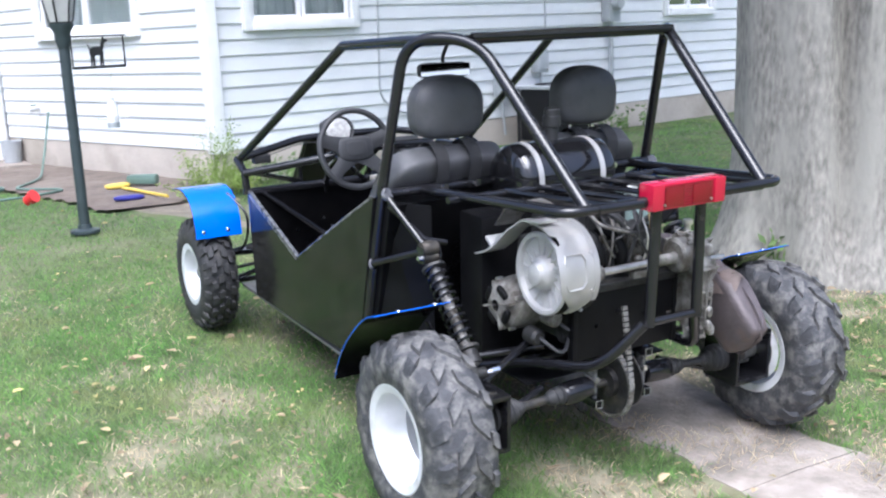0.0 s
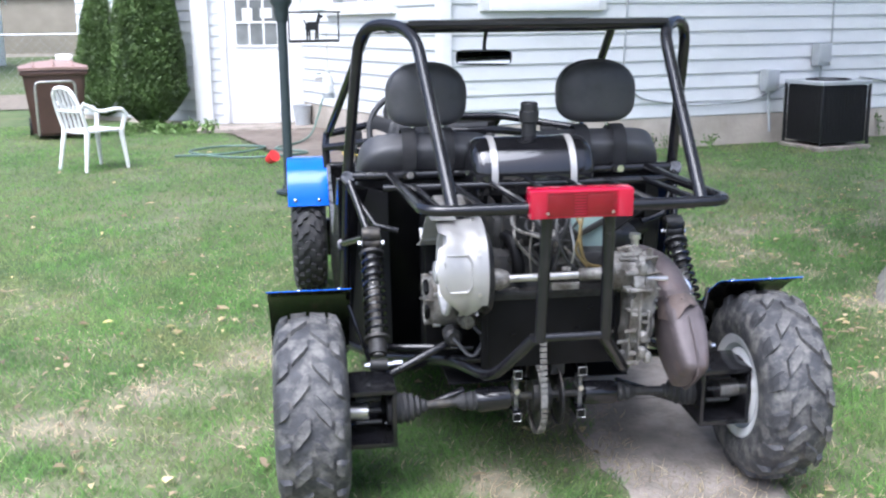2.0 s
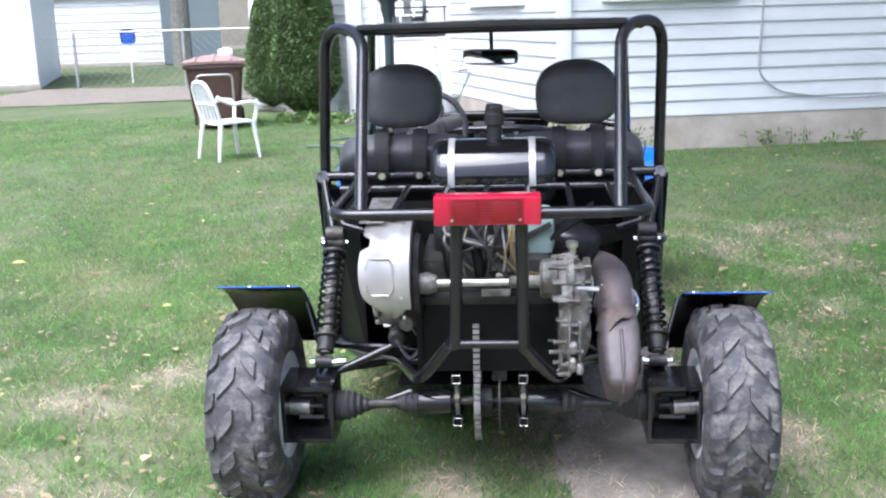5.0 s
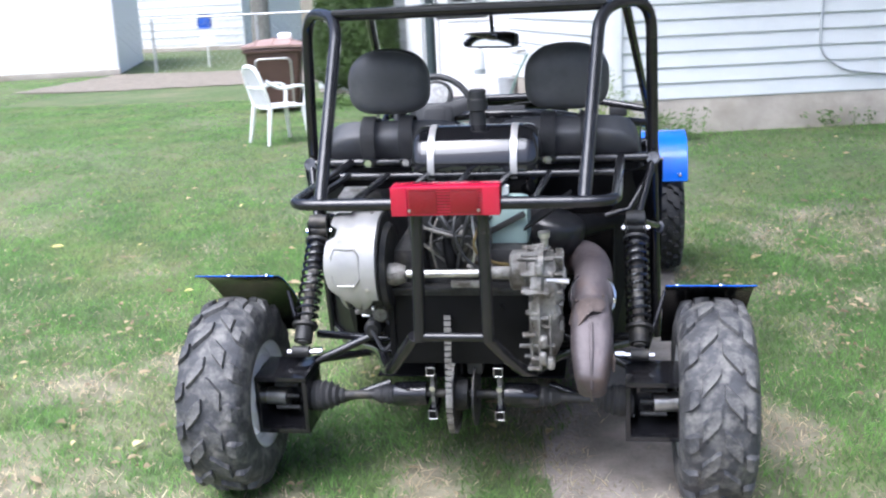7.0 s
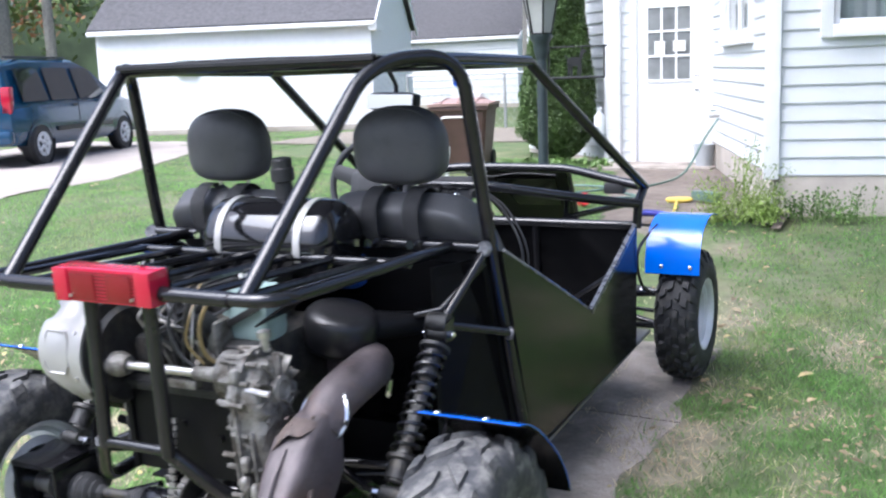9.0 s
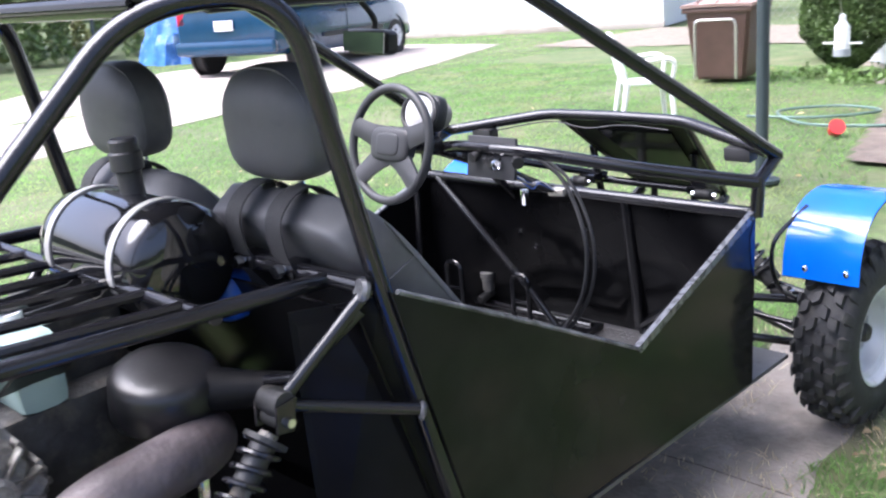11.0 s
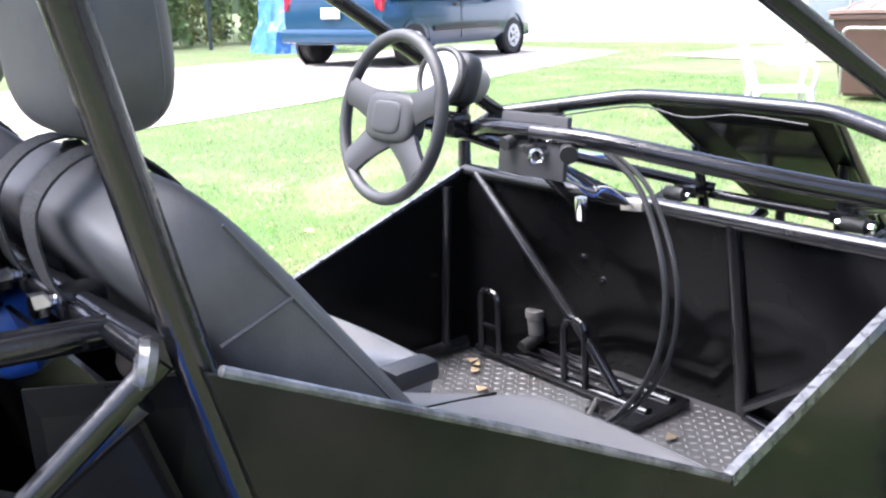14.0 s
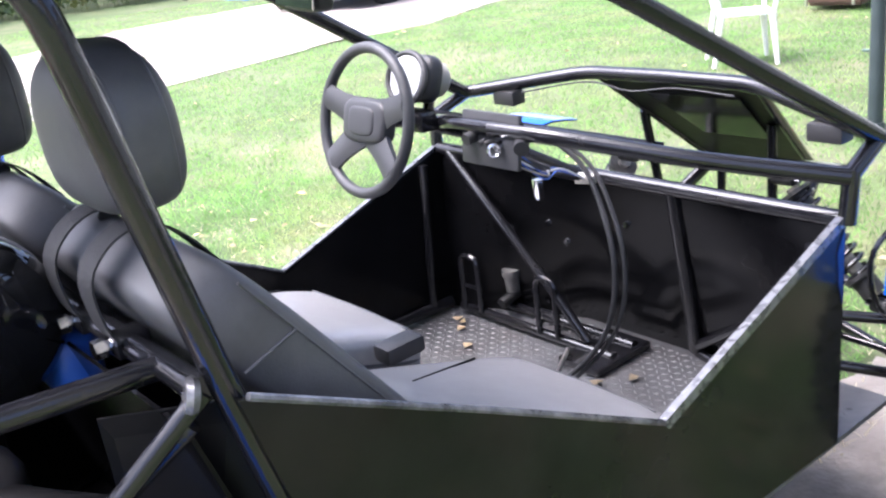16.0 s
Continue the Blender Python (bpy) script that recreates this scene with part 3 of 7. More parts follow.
def house_wall(name, a, b, openings, label, z0=BASE_Z, foot=True):
    """A clapboard wall from a to b (seen with a on the left), cut round its openings (s0, s1, z0, z1)."""
    a, b = Vector((*a, 0)), Vector((*b, 0))
    d = (b - a).normalized()
    n = Vector((d.y, -d.x, 0))
    length = (b - a).length
    w = tagged(new(name), label, "house wall", kind="structure")
    cuts = sorted({0, length, *[o[0] for o in openings], *[o[1] for o in openings]})
    zs = sorted({z0, WALL_TOP, *[o[2] for o in openings], *[o[3] for o in openings]})
    bm = bmesh.new()
    for s0, s1 in zip(cuts, cuts[1:]):
        for q0, q1 in zip(zs, zs[1:]):
            if any(o[0] < (s0 + s1) / 2 < o[1] and o[2] < (q0 + q1) / 2 < o[3] for o in openings):
                continue
            c = a + d * (s0 + s1) / 2 - n * 0.075 + Vector((0, 0, (q0 + q1) / 2))
            box(c, (s1 - s0, 0.12, q1 - q0), 0, Matrix((d, -n, (0, 0, 1))).transposed(), bm)
    part("sheathing", bm, TRIM, w, smooth=0)
    z = z0
    while z < WALL_TOP:
        spans = [(0, length)]
        for o in openings:
            if z + LAP > o[2] and z < o[3]:
                spans = [p for s0, s1 in spans for p in ((s0, min(s1, o[0])), (max(s0, o[1]), s1)) if p[1] - p[0] > 0.01]
        for s0, s1 in spans:
            bm = bmesh.new()
            p = []
            for s in (s0, s1):
                for off, h in ((0.004, LAP + 0.012), (0.019, 0.01), (0.016, 0.0), (-0.012, 0.0), (-0.012, LAP + 0.012)):
                    p.append(bm.verts.new(a + d * s + n * off + Vector((0, 0, z + h))))
            for i in range(5):
                j = (i + 1) % 5
                bm.faces.new((p[i], p[j], p[j + 5], p[i + 5]))
            bm.faces.new(p[:5])
            bm.faces.new(p[5:][::-1])
            part("siding_board", bm, SIDING, w, smooth=0)
        z += LAP
    if foot:
        bm = bmesh.new()
        lo = 0.1
        c = a + d * length / 2 - n * 0.07 + Vector((0, 0, (lo + z0) / 2))
        box(c, (length, 0.16, z0 - lo), 0.004, Matrix((d, -n, (0, 0, 1))).transposed(), bm)
        part("foundation", bm, CONCRETE_BASE, w, "stained grey concrete foundation")
    return w, a, d, n


def window(name, frame_of, s0, s1, z0, z1, label, panes=2, lites=None, curtain=True):
    w, a, d, n = frame_of
    win = tagged(new(name), label, "window", kind="structure")
    m = Matrix((d, n, (0, 0, 1))).transposed()
    at = lambda s, o, z: a + d * s + n * o + Vector((0, 0, z))
    t = 0.085
    part("window_frame", box(at(s0 - t / 2, 0.02, (z0 + z1) / 2), (t, 0.06, z1 - z0 + 2 * t), 0.006, m), TRIM, win)
    part("window_frame", box(at(s1 + t / 2, 0.02, (z0 + z1) / 2), (t, 0.06, z1 - z0 + 2 * t), 0.006, m), TRIM, win)
    part("window_frame", box(at((s0 + s1) / 2, 0.02, z1 + t / 2), (s1 - s0, 0.06, t), 0.006, m), TRIM, win)
    part("window_sill", box(at((s0 + s1) / 2, 0.03, z0 - t / 2), (s1 - s0, 0.09, t), 0.008, m), TRIM, win)
    for i in range(panes):
        p0, p1 = s0 + (s1 - s0) * i / panes, s0 + (s1 - s0) * (i + 1) / panes
        part("sash", box(at(p0 + 0.025, -0.012, (z0 + z1) / 2), (0.04, 0.03, z1 - z0), 0.004, m), TRIM, win)
        part("sash", box(at(p1 - 0.025, -0.012, (z0 + z1) / 2), (0.04, 0.03, z1 - z0), 0.004, m), TRIM, win)
        part("sash", box(at((p0 + p1) / 2, -0.014, z0 + 0.022), (p1 - p0 - 0.09, 0.03, 0.044), 0.004, m), TRIM, win)
        part("pane", box(at((p0 + p1) / 2, -0.022, (z0 + z1) / 2), (p1 - p0 - 0.08, 0.006, z1 - z0 - 0.02), 0, m), GLASS, win)
    if curtain:
        bm = bmesh.new()
        rows = [[at(s, -0.06 + 0.012 * math.sin(s * 70), z) for s in np.linspace(s0, s1, 60)] for z in (z0, z1)]
        part("curtain", sheet(rows, 0.003), CURTAIN, win)
    return win

ANG = radians(11)
rd = Vector((math.cos(ANG), math.sin(ANG), 0))
EX, EY = -0.68, 8.72
right_wall = house_wall("wall_front", (CX, CY), (CX + 9 * rd.x, CY + 9 * rd.y), [(0.37, 1.42, 1.72, 2.75), (6.2, 7.1, 1.72, 2.75)], "white clapboard house wall on a grey foundation")
left_wall = house_wall("wall_wing", (EX, EY), (CX, CY), [(0.95, 2.6, 1.72, 2.75)], "white clapboard side wall of the house")
DX0, DX1, DZ0, DZ1, DY = -1.62, -0.82, 0.37, 2.32, 8.95
door_wall = house_wall("wall_entry", (-1.92, DY), (EX + 0.02, DY), [(0.3, 1.1, 0.0, DZ1)], "white entry wall round the door", z0=0.36, foot=False)
porch_wall = house_wall("wall_porch", (-3.6, 10.6), (-1.95, 9.0), [(0.95, 1.55, 1.1, 2.7)], "white clapboard wall behind the shrub", z0=0.4)
window("window_1", right_wall, 0.37, 1.42, 1.72, 2.75, "white framed window with pale curtains")
window("window_2", left_wall, 0.95, 2.6, 1.72, 2.75, "white framed double window with grey curtains")
window("window_3", right_wall, 6.2, 7.1, 1.72, 2.75, "white framed dark window", curtain=False)
window("window_4", porch_wall, 0.95, 1.55, 1.1, 2.7, "tall white framed porch window", panes=1)

# corner boards and trim
trim = tagged(new("trim"), "white vertical corner boards of the house", "trim", kind="structure")
for (px, py, sx, sy_, z0) in ((CX - 0.03, CY - 0.035, 0.11, 0.05, BASE_Z - 0.02), (CX - 0.065, CY + 0.045, 0.05, 0.11, BASE_Z - 0.02)):
    part("corner_board", box((px, py, (z0 + WALL_TOP) / 2), (sx, sy_, WALL_TOP - z0), 0.006, Matrix.Rotation(ANG, 3, "Z")), TRIM, trim)
part("corner_board", box((-1.86, DY - 0.05, 1.65), (0.16, 0.1, 2.75), 0.008), TRIM, trim)
part("corner_board", box((-0.74, DY - 0.05, 1.65), (0.1, 0.08, 2.75), 0.008), TRIM, trim)
part("corner_board", box((-1.95, DY + 0.05, 1.65), (0.06, 0.2, 2.75), 0.008), TRIM, trim)

# roof over the house, closes the place above
def eave_plan(out):
    """Plan of the house at the eaves, with the overhang out."""
    e = CX - out
    return [(e, CY - out), (CX + 9.2 * rd.x, CY + 9.2 * rd.y - out), (CX + 9.2 * rd.x, 13.5), (-1.95 - out, 13.5), (-1.95 - out, DY - out), (EX - out, DY - out)]


soffit = part("ceiling", plate([(x, y, WALL_TOP + 0.06) for x, y in eave_plan(0.28)], 0.1), TRIM)
tagged(soffit, "white soffit under the house roof", "soffit", kind="structure")
hroof = tagged(new("house_roof"), "dark shingled house roof", "roof", kind="structure")
plan = eave_plan(0.3)
bm = bmesh.new()
low = [bm.verts.new((x, y, WALL_TOP + 0.13)) for x, y in plan]
top = bm.verts.new((3.6, 9.6, WALL_TOP + 2.3))
for a, b in zip(low, low[1:] + low[:1]):
    bm.faces.new((a, b, top))
part("slope", bm, ROOFING, hroof, smooth=0)
wb = part("wall_back", box((3, 12.5, 1.6), (9, 0.2, 3.0), 0), TRIM)
tagged(wb, "plain back wall of the house", "house wall", kind="structure")

# entry door
door = tagged(new("door_1"), "closed white entry door with a grid of small panes", "door", kind="structure")
dw = DX1 - DX0
part("door_leaf", box(((DX0 + DX1) / 2, DY - 0.01, (DZ0 + DZ1) / 2), (dw - 0.05, 0.045, DZ1 - DZ0 - 0.02), 0.004), TRIM, door)
for s in (DX0, DX1):
    part("door_frame", box((s, DY - 0.035, (DZ0 + DZ1) / 2 + 0.02), (0.06, 0.1, DZ1 - DZ0 + 0.06), 0.006), TRIM, door)
part("threshold", box(((DX0 + DX1) / 2, DY - 0.05, DZ0 - 0.02), (dw + 0.05, 0.14, 0.03), 0.005), INNER, door)
gx0, gx1, gz0, gz1 = DX0 + 0.15, DX1 - 0.15, 1.3, 2.12
for i in range(3):
    for j in range(3):
        a0, a1 = gx0 + (gx1 - gx0) * i / 3, gx0 + (gx1 - gx0) * (i + 1) / 3
        b0, b1 = gz0 + (gz1 - gz0) * j / 3, gz0 + (gz1 - gz0) * (j + 1) / 3
        part("pane", box(((a0 + a1) / 2, DY - 0.036, (b0 + b1) / 2), (a1 - a0 - 0.025, 0.008, b1 - b0 - 0.025), 0), DOOR_PANE, door)
for i in range(4):
    part("glazing_bar", box((gx0 + (gx1 - gx0) * i / 3, DY - 0.04, (gz0 + gz1) / 2), (0.025, 0.02, gz1 - gz0 + 0.02), 0.003), TRIM, door)
    part("glazing_bar", box(((gx0 + gx1) / 2, DY - 0.043, gz0 + (gz1 - gz0) * i / 3), (gx1 - gx0 + 0.02, 0.02, 0.025), 0.003), TRIM, door)
for s0, s1 in ((DX0 + 0.13, (DX0 + DX1) / 2 - 0.03), ((DX0 + DX1) / 2 + 0.03, DX1 - 0.13)):
    part("door_panel", box(((s0 + s1) / 2, DY - 0.036, 0.82), (s1 - s0, 0.012, 0.66), 0.005), TRIM, door)
part("note", box(((gx0 + gx1) / 2 - 0.1, DY - 0.055, 1.66), (0.12, 0.003, 0.16), 0), CHAIR_WHITE, door, "white paper note taped to the pane")
part("note", box(((gx0 + gx1) / 2 + 0.12, DY - 0.055, 1.68), (0.14, 0.003, 0.12), 0), CHAIR_WHITE, door)
for z in (1.2, 1.36):
    part("door_handle", blob((DX1 - 0.075, DY - 0.075, z), (0.026, 0.03, 0.026), 0.9), CHROME, door, "chrome knob")
step = part("door_step", box((-1.25, DY - 0.45, 0.345), (1.35, 0.75, 0.09), 0.02), PAVING)
tagged(step, "worn concrete step before the door", "step", kind="structure")


def on_wall(fr, s, off, z):
    w, a, d, n = fr
    return a + d * s + n * off + Vector((0, 0, z))


def wall_m(fr):
    return Matrix((fr[2], fr[3], (0, 0, 1))).transposed()


# things on and by the front wall
WM = wall_m(right_wall)


def meter_box(name, s, z, size, label):
    ob = root(name, Matrix.Translation(on_wall(right_wall, s, 0.09, z)) @ WM.to_4x4(), label, "utility box")
    part("body", box((0, 0, 0), size, 0.012), METER_GREY, ob)
    part("cover", box((0, size[1] / 2 + 0.004, 0.01), (size[0] * 0.86, 0.012, size[2] * 0.8), 0.004), METER_GREY, ob)
    part("latch", box((size[0] * 0.3, size[1] / 2 + 0.014, -size[2] * 0.35), (0.02, 0.012, 0.02), 0.003), STEEL, ob)
    part("conduit", tube([(0, 0, -size[2] / 2), (0, 0, -size[2] / 2 - 0.12), (0.03, 0, -0.5)], 0.012), METER_GREY, ob)
    return ob


meter_box("disconnect_box", 3.27, 0.965, (0.16, 0.1, 0.2), "small grey electric box on the siding")
meter_box("junction_box", 3.86, 1.195, (0.16, 0.1, 0.22), "grey metal junction box above the air conditioner")
em = root("electric_meter", Matrix.Translation(on_wall(right_wall, 5.06, 0.08, 1.76)) @ WM.to_4x4(), "grey electric meter with a conduit pipe down the wall", "electric meter")
part("body", box((0, 0, 0), (0.2, 0.12, 0.34), 0.012), METER_GREY, em)
part("glass_dome", lathe([(0.075, 0.06), (0.075, 0.12), (0.06, 0.15), (0.0, 0.155)], (0, 0, 0.03), "y", 20, close=False), METER_GREY, em)
part("conduit", tube([(-0.0, 0, -0.15), (0, 0, -0.98)], 0.025), METER_GREY, em)
part("conduit", tube([(-0.0, 0, 0.15), (0, 0, 1.3)], 0.025), METER_GREY, em)
wc = root("wall_cable", Matrix.Translation(on_wall(right_wall, 0, 0.03, 0)) @ WM.to_4x4(), "grey cable running down and along the siding", "cable")
part("cable", tube(rounded([(1.75, 0, 3.0), (1.74, 0, 2.0), (1.70, 0, 0.98), (1.9, 0, 0.82), (2.5, 0, 0.74), (3.1, 0, 0.76), (3.5, 0, 0.9)], 0.15), 0.008, 6), METER_GREY, wc)
part("cable", tube(rounded([(4.0, 0, 3.0), (4.02, 0, 1.3)], 0.1), 0.008, 6), METER_GREY, wc)
part("cable", tube(curve([(4.4, 0, 0.96), (4.9, 0, 0.9), (5.5, 0, 0.93), (8.5, 0, 0.9)]), 0.008, 6), METER_GREY, wc)

ac = root("air_conditioner", Matrix.Translation(on_wall(right_wall, 3.62, 0.5, 0.35)) @ WM.to_4x4() @ Matrix.Diagonal((0.84, 0.84, 0.94, 1)), "square dark grilled air conditioner unit by the wall", "air conditioner")
part("pad", box((0, 0, 0.0), (0.7, 0.7, 0.06), 0.01), PAVING, ac)
part("core", box((0, 0, 0.34), (0.60, 0.60, 0.56), 0.02), AC_DARK, ac)
part("top", box((0, 0, 0.645), (0.66, 0.66, 0.04), 0.012), METER_GREY, ac)
part("fan_grille", lathe([(0.24, 0.0), (0.24, 0.012), (0.2, 0.014), (0.2, 0.0)], (0, 0, 0.665), "z", 24, close=False), AC_DARK, ac)
for i in range(16):
    part("grille_slat", box((-0.3 + 0.04 * i, 0.31, 0.34), (0.012, 0.012, 0.54), 0), AC_DARK, ac)
    part("grille_slat", box((-0.31, -0.3 + 0.04 * i, 0.34), (0.012, 0.012, 0.54), 0), AC_DARK, ac)
for sx in (-1, 1):
    for sy2 in (-1, 1):
        part("corner_post", box((sx * 0.315, sy2 * 0.315, 0.34), (0.025, 0.025, 0.6), 0.004), AC_DARK, ac)

# spigot with hose and bucket by the door
sp = root("garden_spigot", Matrix.Translation(on_wall(left_wall, 0.75, 0.03, 0.95)), "brass garden tap on the side wall", "tap")
part("body", cyl((0, 0, 0), (-0.1, -0.03, -0.01), 0.018), STEEL, sp)
part("handle", lathe([(0.03, -0.006), (0.03, 0.006)], (-0.06, -0.02, 0.05), "z", 12), HOSE_GREEN, sp)
hs = root("garden_hose", Matrix.Translation((0, 0, 0)), "thin green garden hose lying from the tap across the soil", "hose")
part("hose", tube(curve([(-0.42, 7.75, 0.93), (-0.5, 7.5, 0.75), (-0.62, 7.2, 0.45), (-0.75, 6.7, 0.39), (-1.0, 6.2, 0.385), (-0.7, 5.8, 0.385), (-1.3, 5.6, 0.38), (-1.8, 6.1, 0.385), (-1.5, 6.5, 0.385), (-1.1, 6.3, 0.39), (-1.4, 5.9, 0.385), (-1.9, 5.8, 0.385)], 6), 0.011, 7), HOSE_GREEN, hs)
bk = root("bucket", Matrix.Translation((-0.72, 8.46, 0.37)), "pale grey plastic bucket by the door", "bucket")
part("body", lathe([(0.085, 0), (0.11, 0.24), (0.115, 0.24), (0.115, 0.25), (0.105, 0.25), (0.08, 0.02)], (0, 0, 0), "z", 20), METER_GREY, bk)

# lamp post with hanging silhouette sign and feeder
lp = root("lamp_post", Matrix.Translation((-0.86, 4.09, float(rise(4.09)))), "dark green lamp post with a lantern on the lawn", "lamp post")
part("pole", tube([(0, 0, -0.1), (0, 0, 1.39)], 0.036, 14), POST_GREEN, lp)
part("base_ring", lathe([(0.1, 0.0), (0.1, 0.02), (0.05, 0.03), (0.045, 0.06)], (0, 0, 0), "z", 16), POST_GREEN, lp)
part("collar", lathe([(0.04, 1.17), (0.055, 1.23), (0.055, 1.27), (0.08, 1.31), (0.08, 1.33)], (0, 0, 0.1), "z", 16), POST_GREEN, lp)
lan = part("lantern_frame", lathe([(0.075, 1.33), (0.08, 1.34)], (0, 0, 0.1), "z", 6), IRON, lp)
part("lantern_glass", lathe([(0.075, 1.34), (0.125, 1.59)], (0, 0, 0.1), "z", 6), LAMP_GLASS, lp)
part("lantern_roof", lathe([(0.15, 1.59), (0.15, 1.6), (0.05, 1.7), (0.03, 1.73), (0.0, 1.77)], (0, 0, 0.1), "z", 6, close=False), IRON, lp)
for i in range(6):
    a = math.pi / 3 * i
    part("lantern_bar", cyl((0.076 * math.cos(a), 0.076 * math.sin(a), 1.44), (0.127 * math.cos(a), 0.127 * math.sin(a), 1.69), 0.007, 6), IRON, lp)
sg_dir = Vector((0.42, 0.1, 0)).normalized()
sg = root("hanging_sign", Matrix.Translation((-0.86, 4.09, 0)) @ Matrix.Rotation(math.atan2(sg_dir.y, sg_dir.x), 4, "Z"), "black iron frame with a dog cut-out hanging on the lamp post", "sign")
for p0, p1, rr in (((0.03, 0, 1.63), (0.45, 0, 1.63), 0.006), ((0.05, 0, 1.42), (0.43, 0, 1.42), 0.01), ((0.05, 0, 1.42), (0.05, 0, 1.63), 0.006), ((0.43, 0, 1.42), (0.43, 0, 1.63), 0.006)):
    part("bar", cyl(p0, p1, rr, 8), IRON, sg)
dog = bmesh.new()
for pts in ([(0.175, 1.505), (0.2, 1.495), (0.255, 1.5), (0.275, 1.52), (0.275, 1.56), (0.2, 1.56), (0.178, 1.545)], [(0.18, 1.43), (0.192, 1.43), (0.2, 1.51), (0.18, 1.53)],
            [(0.2, 1.43), (0.212, 1.43), (0.212, 1.5), (0.2, 1.51)], [(0.245, 1.43), (0.256, 1.43), (0.262, 1.51), (0.248, 1.51)], [(0.262, 1.43), (0.273, 1.43), (0.276, 1.53), (0.262, 1.52)],
            [(0.255, 1.555), (0.277, 1.54), (0.292, 1.585), (0.312, 1.59), (0.31, 1.603), (0.29, 1.612), (0.282, 1.63), (0.274, 1.612)], [(0.162, 1.575), (0.168, 1.578), (0.184, 1.545), (0.178, 1.54)]):
    plate([(u, 0, v) for u, v in pts], 0.006, dog)
part("cut_out", dog, IRON, sg)
fd = root("bird_feeder", Matrix.Translation((-0.53, 4.35, 1.08)), "white plastic bottle bird feeder hanging on a wire", "bird feeder")
part("wire", cyl((0, 0, 0.1), (0, -0.14, 0.42), 0.002, 5), STEEL, fd)
part("bottle", lathe([(0.0, 0.13), (0.018, 0.12), (0.018, 0.09), (0.04, 0.06), (0.042, -0.07), (0.03, -0.08), (0.0, -0.08)], (0, 0, 0), "z", 14, close=False), CHAIR_WHITE, fd)
part("perch", cyl((-0.11, 0, -0.03), (0.11, 0.0, -0.03), 0.006, 6), CHAIR_WHITE, fd)
part("perch", cyl((0.0, -0.09, -0.01), (0.0, 0.09, -0.01), 0.006, 6), CHAIR_WHITE, fd)
part("seed_tray", lathe([(0.045, -0.1), (0.045, -0.06)], (0, 0, 0), "z", 14), METER_GREY, fd)

# toys and odds in the soil bed
ty = part("toy_shovel", blob((0, 0, 0.02), (0.11, 0.06, 0.02), 0.7), YELLOW, at=pose(-0.28, 5.62, 0.372, 4, 0, 15))
tagged(ty, "yellow plastic toy shovel in the soil", "toy")
ty = part("toy_pipe", cyl((-0.4, 0, 0.015), (0.4, 0, 0.015), 0.013, 8), YELLOW, at=pose(-0.185, 5.1, 0.372, 0, 0, -78))
tagged(ty, "long yellow plastic pipe on the soil", "toy")
ty = part("toy_bucket", lathe([(0.04, 0), (0.055, 0.09), (0.05, 0.09)], (0, 0, 0), "z", 14), TOY_RED, at=pose(-1.04, 5.4, 0.375, 60, 0, 40))
tagged(ty, "small red plastic toy bucket on the grass", "toy")
ty = part("toy_boat", blob((0, 0, 0.02), (0.12, 0.05, 0.02), 0.6), TOY_BLUE, at=pose(-0.34, 4.96, 0.355, 0, 0, -10))
tagged(ty, "dark blue plastic toy on the soil", "toy")
ty = part("toy_truck", box((0, 0, 0.05), (0.26, 0.1, 0.08), 0.02), HOSE_GREEN, at=pose(-0.06, 5.62, 0.375, 0, 0, -35))
tagged(ty, "green toy truck on the soil by the wall", "toy")


# ---- leaves and shrubs ----
def leaf_cloud(name, pts, size, mat, parent, seed, aspect=0.45):
    r = np.random.default_rng(seed)
    c = len(pts)
    u = r.normal(size=(c, 3))
    u /= np.linalg.norm(u, axis=1)[:, None]
    v = np.cross(u, r.normal(size=(c, 3)))
    v /= np.linalg.norm(v, axis=1)[:, None]
    s = size * r.uniform(0.6, 1.4, c)[:, None]
    vv = np.stack([pts - u * s, pts + v * s * aspect, pts + u * s, pts - v * s * aspect], 1).reshape(-1, 3)
    return mesh_part(name, quads_mesh(name, vv, np.arange(c)[:, None] * 4 + np.array([[0, 1, 2, 3]])), mat, parent, smooth=0)


def cone_shrub(name, x, y, h, rad, count, seed, label, z0=0.36):
    ob = root(name, Matrix.Translation((x, y, z0)), label, "shrub")
    part("trunk", tube([(0, 0, -0.05), (0.01, 0, h * 0.8)], [0.05, 0.012], 8), BARK, ob)
    r = np.random.default_rng(seed)
    t = r.uniform(0.0, 1, count) ** 0.8
    a = r.uniform(0, 2 * math.pi, count)
    prof = rad * np.minimum(1, (t / 0.14) ** 0.6) * np.clip(1 - t, 0, 1) ** 0.48 * 1.18
    lump = 1 + 0.12 * np.array([noise.noise((math.cos(q) * 2.2, math.sin(q) * 2.2, w * h * 2.6 + seed)) for q, w in zip(a, t)])
    rr = prof * lump * r.uniform(0.72, 1.03, count)
    pts = np.stack([rr * np.cos(a), rr * np.sin(a), 0.03 + t * h], 1)
    leaf_cloud("crown", pts, 0.019, SHRUB_LEAF, ob, seed + 1, 0.4)
    part("crown_core", lathe([(0.02, 0.05), (rad * 0.72, 0.18 * h), (rad * 0.62, 0.45 * h), (rad * 0.35, 0.8 * h), (0.02, 0.97 * h)], (0, 0, 0), "z", 14), SHRUB_LEAF, ob)
    return ob


cone_shrub("arborvitae", -2.47, 8.75, 2.95, 0.39, 110000, 21, "tall dense green arborvitae shrub by the house corner")
cone_shrub("arborvitae", -3.2, 10.3, 1.85, 0.42, 40000, 25, "lower round green shrub behind the bin")


